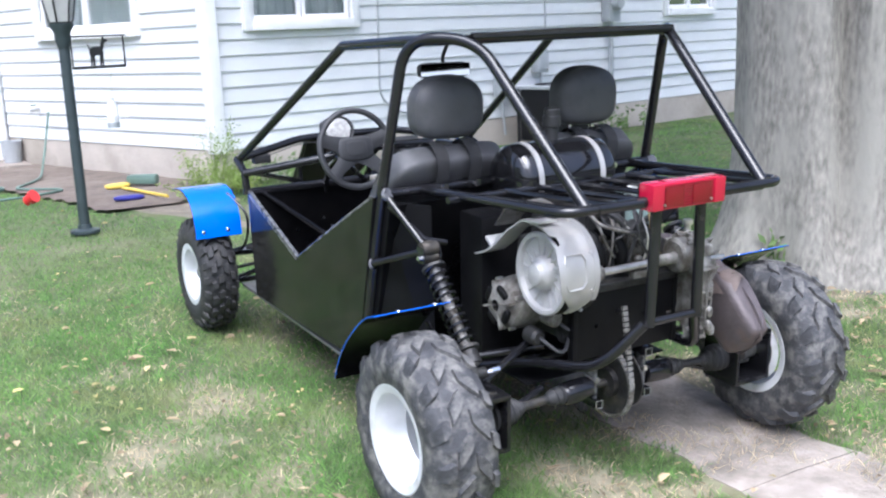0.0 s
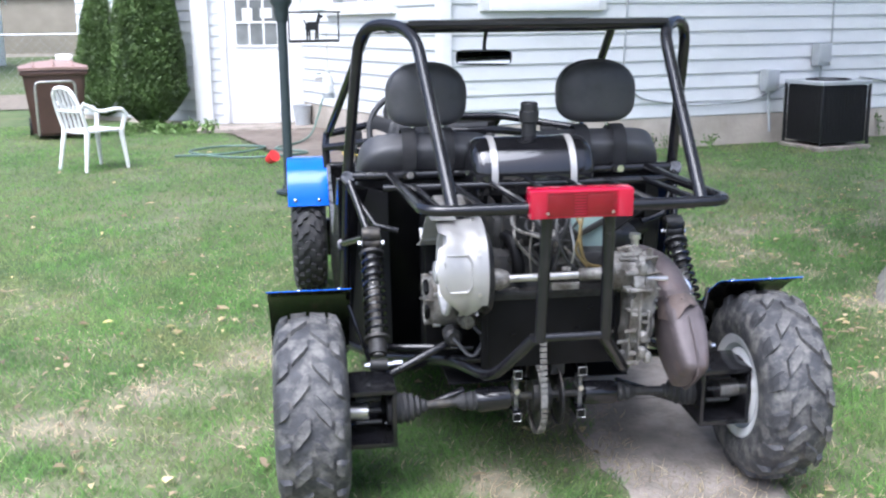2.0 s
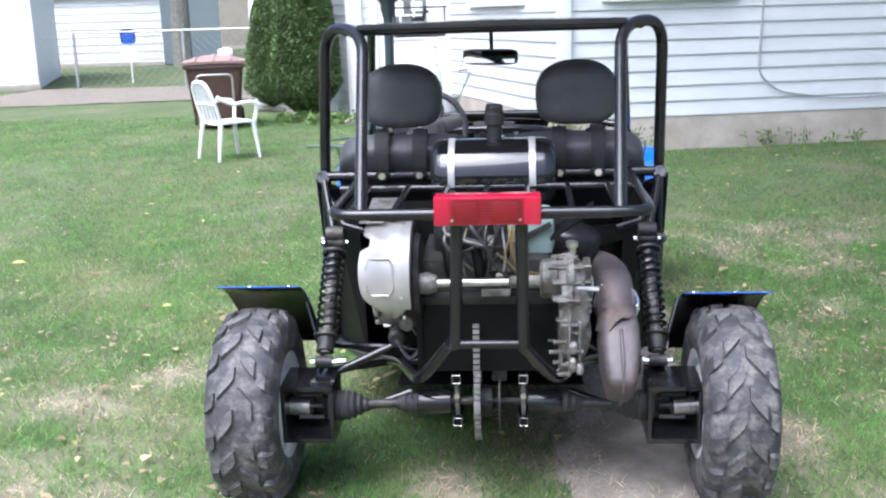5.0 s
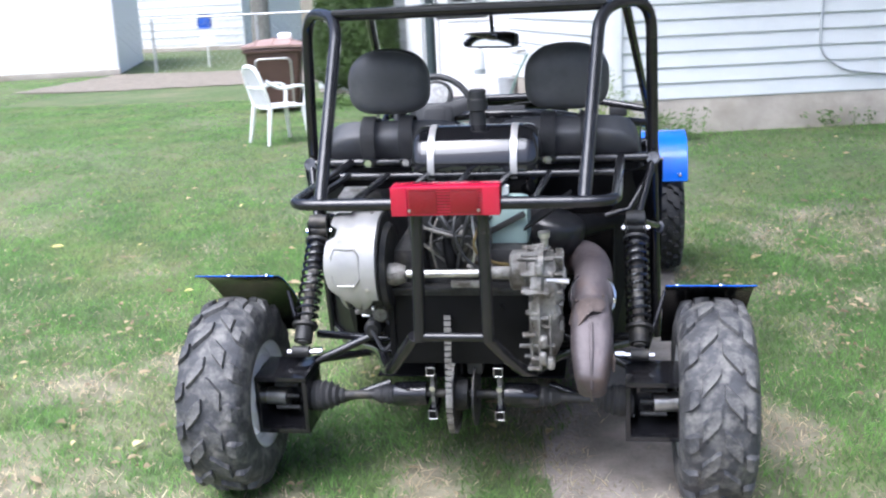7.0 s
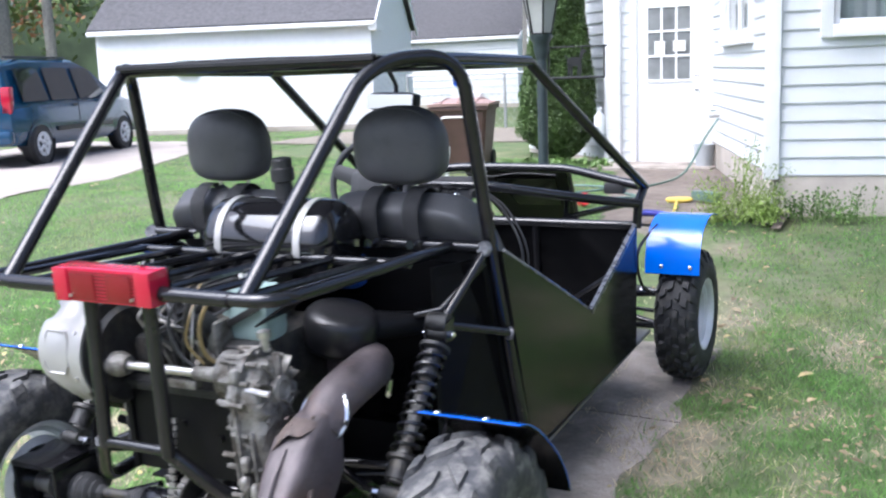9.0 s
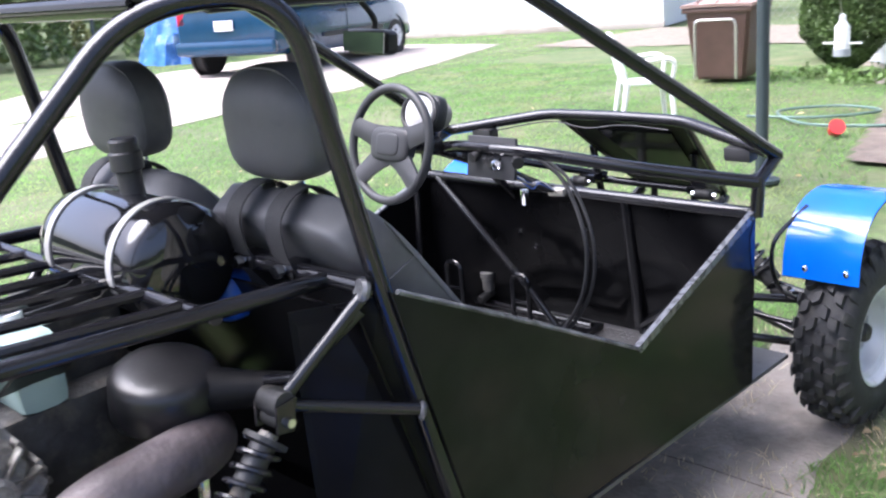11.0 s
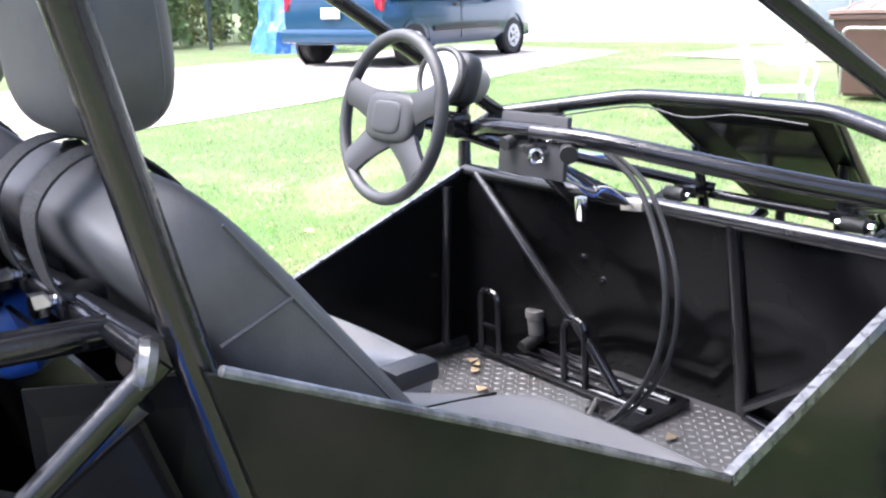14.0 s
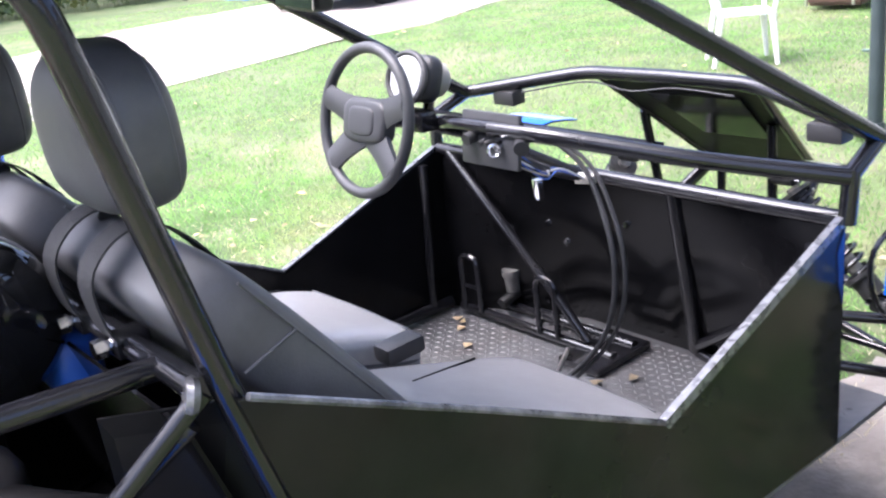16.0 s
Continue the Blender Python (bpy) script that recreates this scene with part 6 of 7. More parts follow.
# rear-view mirror
mz = Matrix.Rotation(radians(-13), 3, "Z") @ Matrix.Rotation(radians(-8.5), 3, "X")
mc = Vector((-0.005, 0.575, 1.322))
mr = part("mirror_housing", blob(mc, (0.116, 0.02, 0.032), 0.4, mz), PLASTIC, BG, "rear-view mirror under the roof")
part("mirror_glass", plate([mc + mz @ Vector((x, -0.0225, z)) for x, z in ((-0.106, -0.025), (0.106, -0.025), (0.108, 0.024), (-0.108, 0.024))], 0.003), MIRROR, mr)
part("mirror_stem", tube(curve([mc + Vector((0.005, 0.01, 0.02)), mc + Vector((0.005, 0.012, 0.06)), (0.0, 0.53, 1.45)]), 0.008, 8), PLASTIC, mr)


# shocks
def shock(top, low, label, r=0.043, turns=12, body=0.55):
    top, low = Vector(top), Vector(low)
    d = (low - top)
    length = d.length
    d.normalize()
    u = d.orthogonal().normalized()
    v = d.cross(u)
    ob = part("shock_absorber", tube([top + d * 0.03, low - d * 0.03], 0.018, 12), CAST, BG, label)
    n = turns * 14
    part("coil_spring", tube([top + d * (0.05 + (length - 0.14) * i / n) + r * (math.cos(i * 2 * math.pi / 14) * u + math.sin(i * 2 * math.pi / 14) * v) for i in range(n + 1)], 0.0058, 7), PAINT, ob)
    for q, rr in ((0.045, r + 0.007), (length - 0.09, r + 0.007)):
        part("spring_cup", lathe([(rr, -0.005), (rr, 0.005), (0.015, 0.012)], top + d * q, d, 18), ENGINE, ob)
    part("damper_body", tube([low - d * 0.1, low - d * 0.035], 0.03, 14), ENGINE, ob)
    for p in (top, low):
        part("eye", cyl(p + Vector((-0.028, 0, 0)), p + Vector((0.028, 0, 0)), 0.019, 12), ENGINE, ob)
        part("bolt", cyl(p + Vector((-0.045, 0, 0)), p + Vector((0.045, 0, 0)), 0.009, 6), CHROME, ob)
    part("rod", tube([top + d * 0.06, top + d * (length * 0.62)], 0.013, 12), CHROME, ob, "bright damper rod")
    part("bump_stop", tube([top + d * 0.05, top + d * (length * 0.3)], 0.024, 14), PLASTIC, ob)
    return ob


for s in (-1, 1):
    shock((s * 0.54, -0.225, 0.775), (s * 0.545, -0.54, 0.455), "black coil-over rear shock with a silver damper", 0.035, 11)
    part("shock_mount", lathe([(0.024, -0.03), (0.028, 0), (0.024, 0.03)], (s * 0.54, -0.222, 0.805), "x", 14), ENGINE, BG)
    for d in (-1, 1):
        part("shock_bracket", plate([(s * 0.54 + d * 0.032, -0.2, 0.815), (s * 0.54 + d * 0.032, -0.245, 0.81), (s * 0.54 + d * 0.032, -0.25, 0.76), (s * 0.54 + d * 0.032, -0.215, 0.755)], 0.006), PAINT, BG)
    shock((s * 0.25, 1.68, 0.665), (s * 0.5, 1.7, 0.37), "black coil-over front shock", 0.035, 9)
    part("shock_hanger", box((s * 0.22, 1.7, 0.675), (0.07, 0.05, 0.03), 0.005), PAINT, BG)
    # front arms and hub
    for z0, z1 in ((0.40, 0.36), (0.28, 0.21)):
        bt("front_arm", [(s * 0.3, 1.48, z0), (s * 0.64, 1.70, z1)], T2)
        bt("front_arm", [(s * 0.24, 1.78, z0), (s * 0.64, 1.70, z1)], T2)
    part("upright", box((s * 0.645, 1.70, 0.285), (0.05, 0.06, 0.2), 0.01), PAINT, BG)
    bt("tie_rod", [(s * 0.12, 1.56, 0.36), (s * 0.62, 1.6, 0.31)], 0.009)
    # mudguards: blue outside, black inside
    for name, mat, off in (("front_mudguard", BLUE, 0.0), ("front_mudguard_lining", INNER, -0.004)):
        rows = []
        for p in curve([(1.495, 0.505, 0), (1.512, 0.59, 0), (1.56, 0.665, 0), (1.64, 0.703, 0), (1.74, 0.712, 0), (1.85, 0.69, 0)], 3):
            dy, dz = p.x - 1.70, p.y - 0.281
            q = math.hypot(dy, dz)
            y2, z2 = p.x + dy / q * off, p.y + dz / q * off
            rows.append([(s * x, y2, z2) for x in (0.612, 0.69, 0.77, 0.838)])
        part(name, sheet(rows, 0.0025), mat, BG, "blue painted sheet mudguard" if mat is BLUE else "")
    for x in (0.68, 0.8):
        part("rivet", blob((s * x, 1.497, 0.535), (0.009, 0.006, 0.009), 0.9), CHROME, BG)
    bt("mudguard_stay", curve([(s * 0.6, 1.66, 0.36), (s * 0.585, 1.52, 0.46), (s * 0.585, 1.5, 0.6), (s * 0.64, 1.6, 0.69)]), 0.007, n=8)
    for name, mat, off in (("rear_mudguard", BLUE, 0.0), ("rear_mudguard_lining", INNER, -0.004)):
        rows = []
        for p in curve([(-0.505, 0.705, 0), (-0.44, 0.68, 0), (-0.36, 0.622, 0), (-0.27, 0.535, 0), (-0.215, 0.455, 0), (-0.19, 0.395, 0)], 3):
            dy, dz = p.x + 0.57, p.y - 0.318
            q = math.hypot(dy, dz)
            y2, z2 = p.x + dy / q * off, p.y + dz / q * off
            rows.append([(s * x, y2 - 0.02 * (s > 0), z2 - 0.028 * (s > 0)) for x in (0.625, 0.7, 0.8, 0.893)])
        part(name, sheet(rows, 0.0025), mat, BG, "blue edged sheet mudguard" if mat is BLUE else "black underside")
    for x in (0.66, 0.79):
        part("rivet", blob((s * x, -0.47 - 0.02 * (s > 0), 0.694 - 0.028 * (s > 0)), (0.009, 0.009, 0.006), 0.9), CHROME, BG)
    bt("mudguard_stay", [(s * 0.56, -0.45, 0.4), (s * 0.63, -0.36, 0.6)], 0.008, n=8)
    # rear hub carrier: an open box
    hx = s * 0.585
    for z in (0.23, 0.41):
        part("carrier_plate", box((hx, -0.582, z), (0.17, 0.17, 0.016), 0.003), PAINT, BG)
    for d in (-1, 1):
        part("carrier_plate", box((hx + d * 0.078, -0.582, 0.318), (0.014, 0.17, 0.165), 0.003), PAINT, BG)
    part("carrier_plate", box((hx, -0.512, 0.32), (0.14, 0.012, 0.16), 0.002), PAINT, BG)
    for z in (0.285, 0.325, 0.365):
        part("carrier_bolt", cyl((hx - 0.04, -0.602, z), (hx + 0.04, -0.602, z), 0.008, 6), ENGINE, BG)
    part("axle_stub", cyl((hx, -0.592, 0.318), (s * 0.76, -0.57, 0.318), 0.03, 16), STEEL, BG)
    # drive shaft with rubber boots
    ds = part("drive_shaft", tube([(s * 0.13, -0.582, 0.332), (s * 0.5, -0.582, 0.318)], 0.015, 12), ENGINE, BG, "steel drive shaft with black rubber boots")
    part("cv_joint", lathe([(0.038, 0), (0.04, 0.03), (0.04, 0.1), (0.034, 0.11)], (s * 0.125, -0.582, 0.332), (s, 0, -0.04), 20), PAINT, ds)
    part("boot", lathe([(0.036, 0.1), (0.03, 0.115), (0.034, 0.125), (0.026, 0.14), (0.03, 0.15), (0.022, 0.165), (0.018, 0.175)], (s * 0.125, -0.582, 0.332), (s, 0, -0.04), 20), RUBBER_NEW, ds)
    part("boot", lathe([(0.017, 0.27), (0.024, 0.28), (0.022, 0.288), (0.036, 0.298), (0.032, 0.308), (0.046, 0.318), (0.041, 0.328), (0.05, 0.338), (0.046, 0.348), (0.051, 0.358), (0.048, 0.372), (0.05, 0.4)], (s * 0.125, -0.582, 0.332), (s, 0, -0.04), 20), RUBBER_NEW, ds)
    # bearing brackets
    bx = s * 0.107 + 0.003
    # Black bracket given the grey metal to paint in sky reflected on its faces.
    br = part("bearing_bracket", box((bx, -0.575, 0.35), (0.014, 0.05, 0.15), 0.004), STRIP, BG)
    for z in (0.276, 0.425):
        part("bracket_tube", box((bx, -0.57, z), (0.03, 0.1, 0.03), 0.003), PAINT, br)
        part("tube_rim", tube([(bx + dx * 0.0135, -0.622, z + dz * 0.0135) for dx, dz in ((-1, -1), (1, -1), (1, 1), (-1, 1))], 0.0022, 4, closed=True), STEEL, br)
        # The tube is solid; a black square paints the shade of its open end.
        part("tube_hollow_shade", box((bx, -0.6205, z), (0.02, 0.003, 0.02), 0), MATTE, br)
    part("bolt", cyl((bx, -0.61, 0.36), (bx, -0.55, 0.36), 0.01, 6), STEEL, br)
    # trailing arms
    bt("rear_arm", [(s * 0.53, -0.522, 0.4), (s * 0.28, -0.46, 0.50)], T2)
    bt("rear_arm", [(s * 0.53, -0.482, 0.4), (s * 0.34, -0.3, 0.357)], T2)
    bt("rear_arm", [(s * 0.53, -0.542, 0.245), (s * 0.26, -0.5, 0.33)], T2)
    part("arm_bolt", cyl((s * 0.47, -0.55, 0.462), (s * 0.5, -0.55, 0.462), 0.011, 6), CHROME, BG)
bt("axle", [(-0.13, -0.582, 0.333), (0.13, -0.582, 0.333)], 0.014, ENGINE)
sp_ = part("sprocket", lathe([(0.115, -0.004), (0.115, 0.004), (0.05, 0.004), (0.05, -0.004)], (-0.035, -0.582, 0.333), "x", 40, close=False), ENGINE, BG, "rear sprocket with its chain")
bm = bmesh.new()
for i in range(46):
    a = 2 * math.pi * i / 46
    box((-0.035, -0.582 + 0.121 * math.cos(a), 0.333 + 0.121 * math.sin(a)), (0.02, 0.013, 0.009), 0, Matrix.Rotation(a + math.pi / 2, 3, "X"), bm)
part("chain", bm, CAST, sp_, smooth=0)
part("hub_drum", lathe([(0.05, -0.03), (0.055, 0.0), (0.05, 0.03)], (-0.02, -0.582, 0.333), "x", 20), ENGINE, sp_)
part("brake_disc", lathe([(0.1, -0.003), (0.1, 0.003), (0.03, 0.003), (0.03, -0.003)], (0.034, -0.582, 0.333), "x", 32, close=False), ENGINE, BG, "dark steel brake disc")
part("brake_caliper", box((0.034, -0.562, 0.43), (0.05, 0.07, 0.05), 0.01), ENGINE, BG)
bm = bmesh.new()
for i in range(15):
    q = i / 14
    box((-0.035, -0.703 + 0.05 * q, 0.36 + 0.26 * q), (0.02, 0.009, 0.013), 0, Matrix.Rotation(-0.19, 3, "X"), bm)
part("drive_chain", bm, CAST, BG, smooth=0)
# Added black sheets hide lit ground and stand for the darkness under the engine.
part("dark_belly_fill", box((0.0, -0.2, 0.345), (0.62, 0.56, 0.006), 0.002), MATTE, BG)
part("dark_belly_fill", plate([(-0.6, 0.13, 0.258), (0.6, 0.13, 0.258), (0.46, -0.12, 0.28), (-0.46, -0.12, 0.28)], 0.005), MATTE, BG)

# engine
eng = part("engine_block", box((0.0, -0.42, 0.66), (0.42, 0.34, 0.32), 0.03), ENGINE, BG, "dark greasy engine block")
part("rear_plate", box((0.005, -0.60, 0.575), (0.45, 0.03, 0.25), 0.006), MATTE, eng)
part("plate_rib", box((0.005, -0.618, 0.69), (0.47, 0.012, 0.02), 0.003), ENGINE, eng)
part("plate_rib", box((-0.215, -0.618, 0.575), (0.02, 0.012, 0.25), 0.003), MATTE, eng)
part("plate_rib", box((0.22, -0.618, 0.575), (0.02, 0.012, 0.25), 0.003), MATTE, eng)
for x, z in ((-0.12, 0.56), (-0.03, 0.6), (0.09, 0.57), (0.13, 0.64)):
    part("plate_bolt", cyl((x, -0.615, z), (x, -0.624, z), 0.009, 6), MATTE, eng)
part("engine_tray", box((0.0, -0.58, 0.705), (0.46, 0.12, 0.015), 0.004), ENGINE, eng)
part("cylinder_head", box((-0.02, -0.4, 0.86), (0.3, 0.22, 0.12), 0.025), ENGINE, eng)
for i in range(6):
    part("head_fin", box((-0.14 + 0.05 * i, -0.4, 0.87), (0.008, 0.25, 0.14), 0.002), ENGINE, eng)
for x in (-0.13, -0.04):
    part("intake_pipe", tube(curve([(x, -0.5, 0.86), (x + 0.01, -0.58, 0.86), (x + 0.02, -0.61, 0.8), (x + 0.03, -0.6, 0.74)]), 0.02, 12), MATTE, eng)
part("carburettor", box((0.05, -0.56, 0.83), (0.1, 0.09, 0.1), 0.015), CAST, eng)
part("linkage", tube(curve([(0.05, -0.62, 0.93), (0.06, -0.65, 0.84), (0.04, -0.64, 0.74)]), 0.004, 6), STEEL, eng)
part("hose", tube(curve([(0.1, -0.6, 0.96), (0.08, -0.64, 0.88), (0.1, -0.64, 0.8), (0.16, -0.6, 0.77)]), 0.006, 8), CABLE_YELLOW, eng, "yellowed rubber hose")
part("hose", tube(curve([(0.09, -0.5, 0.97), (0.05, -0.62, 0.95), (0.02, -0.63, 0.85), (0.0, -0.62, 0.76)]), 0.007, 8), PLASTIC, eng)
part("hose", tube(curve([(-0.1, -0.5, 0.94), (-0.05, -0.6, 0.93), (0.0, -0.62, 0.86)]), 0.009, 8), PLASTIC, eng)
for i, (x, z) in enumerate(((-0.26, 0.6), (-0.18, 0.52), (-0.3, 0.53), (-0.24, 0.66))):
    part("starter_part", lathe([(0.02, -0.03), (0.03, -0.02), (0.03, 0.03), (0.018, 0.04)], (x, -0.55 + 0.02 * i, z), "x" if i % 2 else "y", 14), ENGINE if i else CAST, eng)
    part("hose", tube(curve([(x, -0.54, z), (x + 0.05, -0.6, z - 0.04), (x + 0.1, -0.58, z + 0.02)]), 0.007, 6), PLASTIC, eng)
part("cross_shaft", cyl((-0.2, -0.665, 0.765), (0.18, -0.665, 0.768), 0.0125, 14), STEEL, eng, "bright steel cross shaft")
part("shaft_sleeve", lathe([(0.013, -0.05), (0.019, -0.045), (0.02, 0.04), (0.026, 0.05), (0.026, 0.07)], (0.12, -0.665, 0.768), "x", 16), CAST, eng)
part("shaft_boss", lathe([(0.03, -0.04), (0.035, 0.0), (0.024, 0.03)], (-0.18, -0.665, 0.765), "x", 16), CAST, eng)
part("linkage_plate", box((0.03, -0.66, 0.735), (0.09, 0.03, 0.025), 0.006), CAST, eng)
part("coolant_bottle", box((0.14, -0.49, 0.885), (0.15, 0.1, 0.15), 0.03), TEAL, eng, "pale green plastic bottle")
part("bottle_cap", lathe([(0.022, 0.08), (0.022, 0.105), (0.0, 0.105)], (0.13, -0.49, 0.885), "z", 14, close=False), CHAIR_WHITE, eng)
part("bottle_strap", box((0.15, -0.55, 0.89), (0.12, 0.012, 0.018), 0.003, Matrix.Rotation(radians(-28), 3, "Y")), PLASTIC, eng)
part("shield_plate", plate([(0.2, -0.57, 0.87), (0.33, -0.56, 0.955), (0.34, -0.44, 0.96), (0.21, -0.45, 0.875)], 0.006), MATTE, eng, "slanted black shield plate")
part("wire_loop", tube(curve([(0.02, -0.6, 0.98), (0.0, -0.66, 0.9), (0.03, -0.67, 0.82), (0.07, -0.66, 0.78)]), 0.005, 6), PLASTIC, eng)
part("wire_loop", tube(curve([(0.05, -0.58, 0.98), (0.075, -0.66, 0.92), (0.06, -0.67, 0.85), (0.1, -0.66, 0.79)]), 0.004, 6), CABLE_YELLOW, eng)
r = np.random.default_rng(57)
for i in range(9):
    x0, x1 = r.uniform(-0.12, 0.12), r.uniform(-0.1, 0.14)
    z0, z1 = r.uniform(0.9, 0.97), r.uniform(0.75, 0.82)
    part("cable", tube(curve([(x0, -0.52, z0), (x0 + r.normal() * 0.03, -0.6 - r.uniform(0, 0.03), z0 - 0.04), ((x0 + x1) / 2 + r.normal() * 0.03, -0.63, (z0 + z1) / 2), (x1, -0.6, z1)]), r.uniform(0.003, 0.006), 6), (PLASTIC, ENGINE, CAST)[i % 3], eng)
for i in range(7):
    p = Vector((r.uniform(-0.13, 0.12), -0.6 + r.uniform(-0.03, 0.01), r.uniform(0.74, 0.88)))
    part("fitting", lathe([(0.008, -0.014), (0.012, -0.004), (0.012, 0.006), (0.007, 0.014)], p, "x" if i % 2 else "z", 10), CAST if i % 2 else ENGINE, eng)
part("choke_body", lathe([(0.03, -0.03), (0.034, 0.0), (0.03, 0.03)], (0.055, -0.6, 0.87), "y", 16), ENGINE, eng)
ab = part("air_box", blob((0.27, -0.29, 0.785), (0.105, 0.11, 0.064), (0.5, 1.0), Matrix.Rotation(radians(14), 3, "Y")), GLOSS_PLASTIC, eng, "black plastic air box")
part("air_duct", tube([(0.31, -0.26, 0.785), (0.38, -0.19, 0.775), (0.46, -0.12, 0.77)], [0.05, 0.038, 0.03], 16), MATTE, ab)
# Added black block; fills the bay's dark gap and hides what shows through.
part("dark_bay_fill", box((-0.24, -0.2, 0.625), (0.24, 0.15, 0.55), 0.015), MATTE, eng, "dark box added to fill the dim bay beside the engine")

# drive fan on the buggy's left, under a pale half-round cover
FY, FZ = -0.6, 0.776
sh = part("fan_wheel", lathe([(0.136, 0.0), (0.138, -0.006), (0.132, -0.012), (0.12, -0.01), (0.116, 0.006), (0.06, 0.014), (0.052, -0.01), (0.038, -0.02), (0.034, -0.034), (0.02, -0.038), (0.0, -0.038)], (-0.336, FY, FZ), "x", 44, close=False), ALU, BG, "cast aluminium drive fan")
for i in range(16):
    a = 2 * math.pi * i / 16
    part("fan_blade", box((-0.327, FY + 0.086 * math.cos(a), FZ + 0.086 * math.sin(a)), (0.012, 0.058, 0.006), 0, Matrix.Rotation(a + 0.2, 3, "X")), ALU, sh)
part("pulley", lathe([(0.134, -0.045), (0.136, 0.0), (0.128, 0.01), (0.128, 0.035), (0.136, 0.045), (0.125, 0.06)], (-0.263, FY, FZ - 0.005), "x", 36), ENGINE, sh)
rows = []
for a in np.linspace(radians(72), radians(238), 30):
    q = max(0.0, (a - radians(196)) / radians(42))
    top_q = max(0.0, (radians(100) - a) / radians(28))
    notch = 0.022 * (radians(122) < a < radians(136))
    x0 = -0.368 + 0.012 * top_q + 0.06 * min(1.0, q * 1.5) + notch - 0.012 * math.sin(max(0.0, min(1.0, (a - radians(130)) / radians(70))) * math.pi)
    x1 = -0.23 - 0.05 * q ** 1.5
    rows.append([(x, FY + (0.15 + 0.003 * math.sin(9 * u)) * math.cos(a), FZ + 0.012 + (0.15 + 0.003 * math.sin(9 * u)) * math.sin(a)) for u in np.linspace(0, 1, 9) for x in (x0 + (x1 - x0) * u,)])
cover = part("drive_cover", sheet(rows, 0.006), SHROUD, BG, "pale aluminium belt cover")
part("cover_plate", plate([(-0.224, FY + 0.149 * math.cos(a), FZ + 0.012 + 0.149 * math.sin(a)) for a in np.linspace(radians(60), radians(255), 24)] + [(-0.224, FY + 0.04, FZ - 0.09)], 0.006), ENGINE, cover)
emb = [(-0.338, 158), (-0.332, 150), (-0.27, 150), (-0.258, 158), (-0.258, 184), (-0.272, 192), (-0.326, 192), (-0.338, 184)]
part("cover_emboss", tube([(x - 0.018, FY + 0.155 * math.cos(radians(a)), FZ + 0.012 + 0.155 * math.sin(radians(a))) for x, a in emb], 0.004, 6, closed=True), SHROUD, cover)
part("cover_rim", sheet([[(x - 0.018, FY + 0.154 * math.cos(a), FZ + 0.012 + 0.154 * math.sin(a)) for x in (-0.228, -0.22, -0.214, -0.208)] for a in np.linspace(radians(75), radians(212), 20)], 0.006), SHROUD, cover)
part("cover_arm", sheet([[(x, y, z) for x in (-0.385, -0.35, -0.31)] for y, z in ((-0.64, 0.955), (-0.55, 0.948), (-0.47, 0.9), (-0.4, 0.84), (-0.34, 0.8), (-0.27, 0.775))], 0.006), ALU, cover, "bent aluminium strip")
part("cover_arm", sheet([[(x, y, z) for x in (-0.36, -0.32, -0.27)] for y, z in ((-0.6, 0.985), (-0.5, 0.995), (-0.42, 0.96), (-0.36, 0.89))], 0.006), CAST, cover)
part("arm_tab", box((-0.352, -0.36, 0.835), (0.07, 0.05, 0.012), 0.004, Matrix.Rotation(radians(38), 3, "X")), ALU, cover)
for a in (96, 150, 196, 232):
    part("cover_bolt", cyl((-0.253, FY + 0.148 * math.cos(radians(a)), FZ + 0.012 + 0.148 * math.sin(radians(a))), (-0.253, FY + 0.16 * math.cos(radians(a)), FZ + 0.012 + 0.16 * math.sin(radians(a))), 0.006, 6), STEEL, cover)
al = part("alternator", lathe([(0.02, -0.085), (0.055, -0.08), (0.084, -0.055), (0.092, 0.0), (0.09, 0.05), (0.06, 0.08), (0.0, 0.08)], (-0.3, -0.4, 0.622), "x", 30, close=False), CAST, BG, "cast alternator with vents")
part("rotor", lathe([(0.03, -0.08), (0.03, -0.06), (0.0, -0.06)], (-0.3, -0.4, 0.622), "x", 20, close=False), ENGINE, al)
for i in range(4):
    a = 2 * math.pi * i / 4 + 0.5
    # Casting is closed here; black lumps paint in the shade of its vent openings.
    part("vent", blob((-0.376, -0.4 + 0.058 * math.cos(a), 0.622 + 0.058 * math.sin(a)), (0.01, 0.014, 0.03), 0.6, Matrix.Rotation(a, 3, "X")), MATTE, al)
    part("rib", box((-0.37, -0.4 + 0.055 * math.cos(a + 0.8), 0.622 + 0.055 * math.sin(a + 0.8)), (0.03, 0.06, 0.008), 0.003, Matrix.Rotation(a + 0.8, 3, "X")), CAST, al)
    part("rim_bolt", cyl((-0.33, -0.4 + 0.088 * math.cos(a + 0.6), 0.622 + 0.088 * math.sin(a + 0.6)), (-0.355, -0.4 + 0.088 * math.cos(a + 0.6), 0.622 + 0.088 * math.sin(a + 0.6)), 0.007, 6), STEEL, al)
part("alternator_bracket", tube([(-0.31, -0.4, 0.68), (-0.3, -0.47, 0.8)], 0.012, 8), CAST, al)

# gear case on the right
gc = part("gear_case", lathe([(0.05, 0.0), (0.06, 0.008), (0.06, 0.05), (0.056, 0.055), (0.058, 0.075), (0.072, 0.085), (0.072, 0.1)], (0.165, -0.66, 0.775), "x", 28), CAST, BG, "rough cast aluminium gear case")
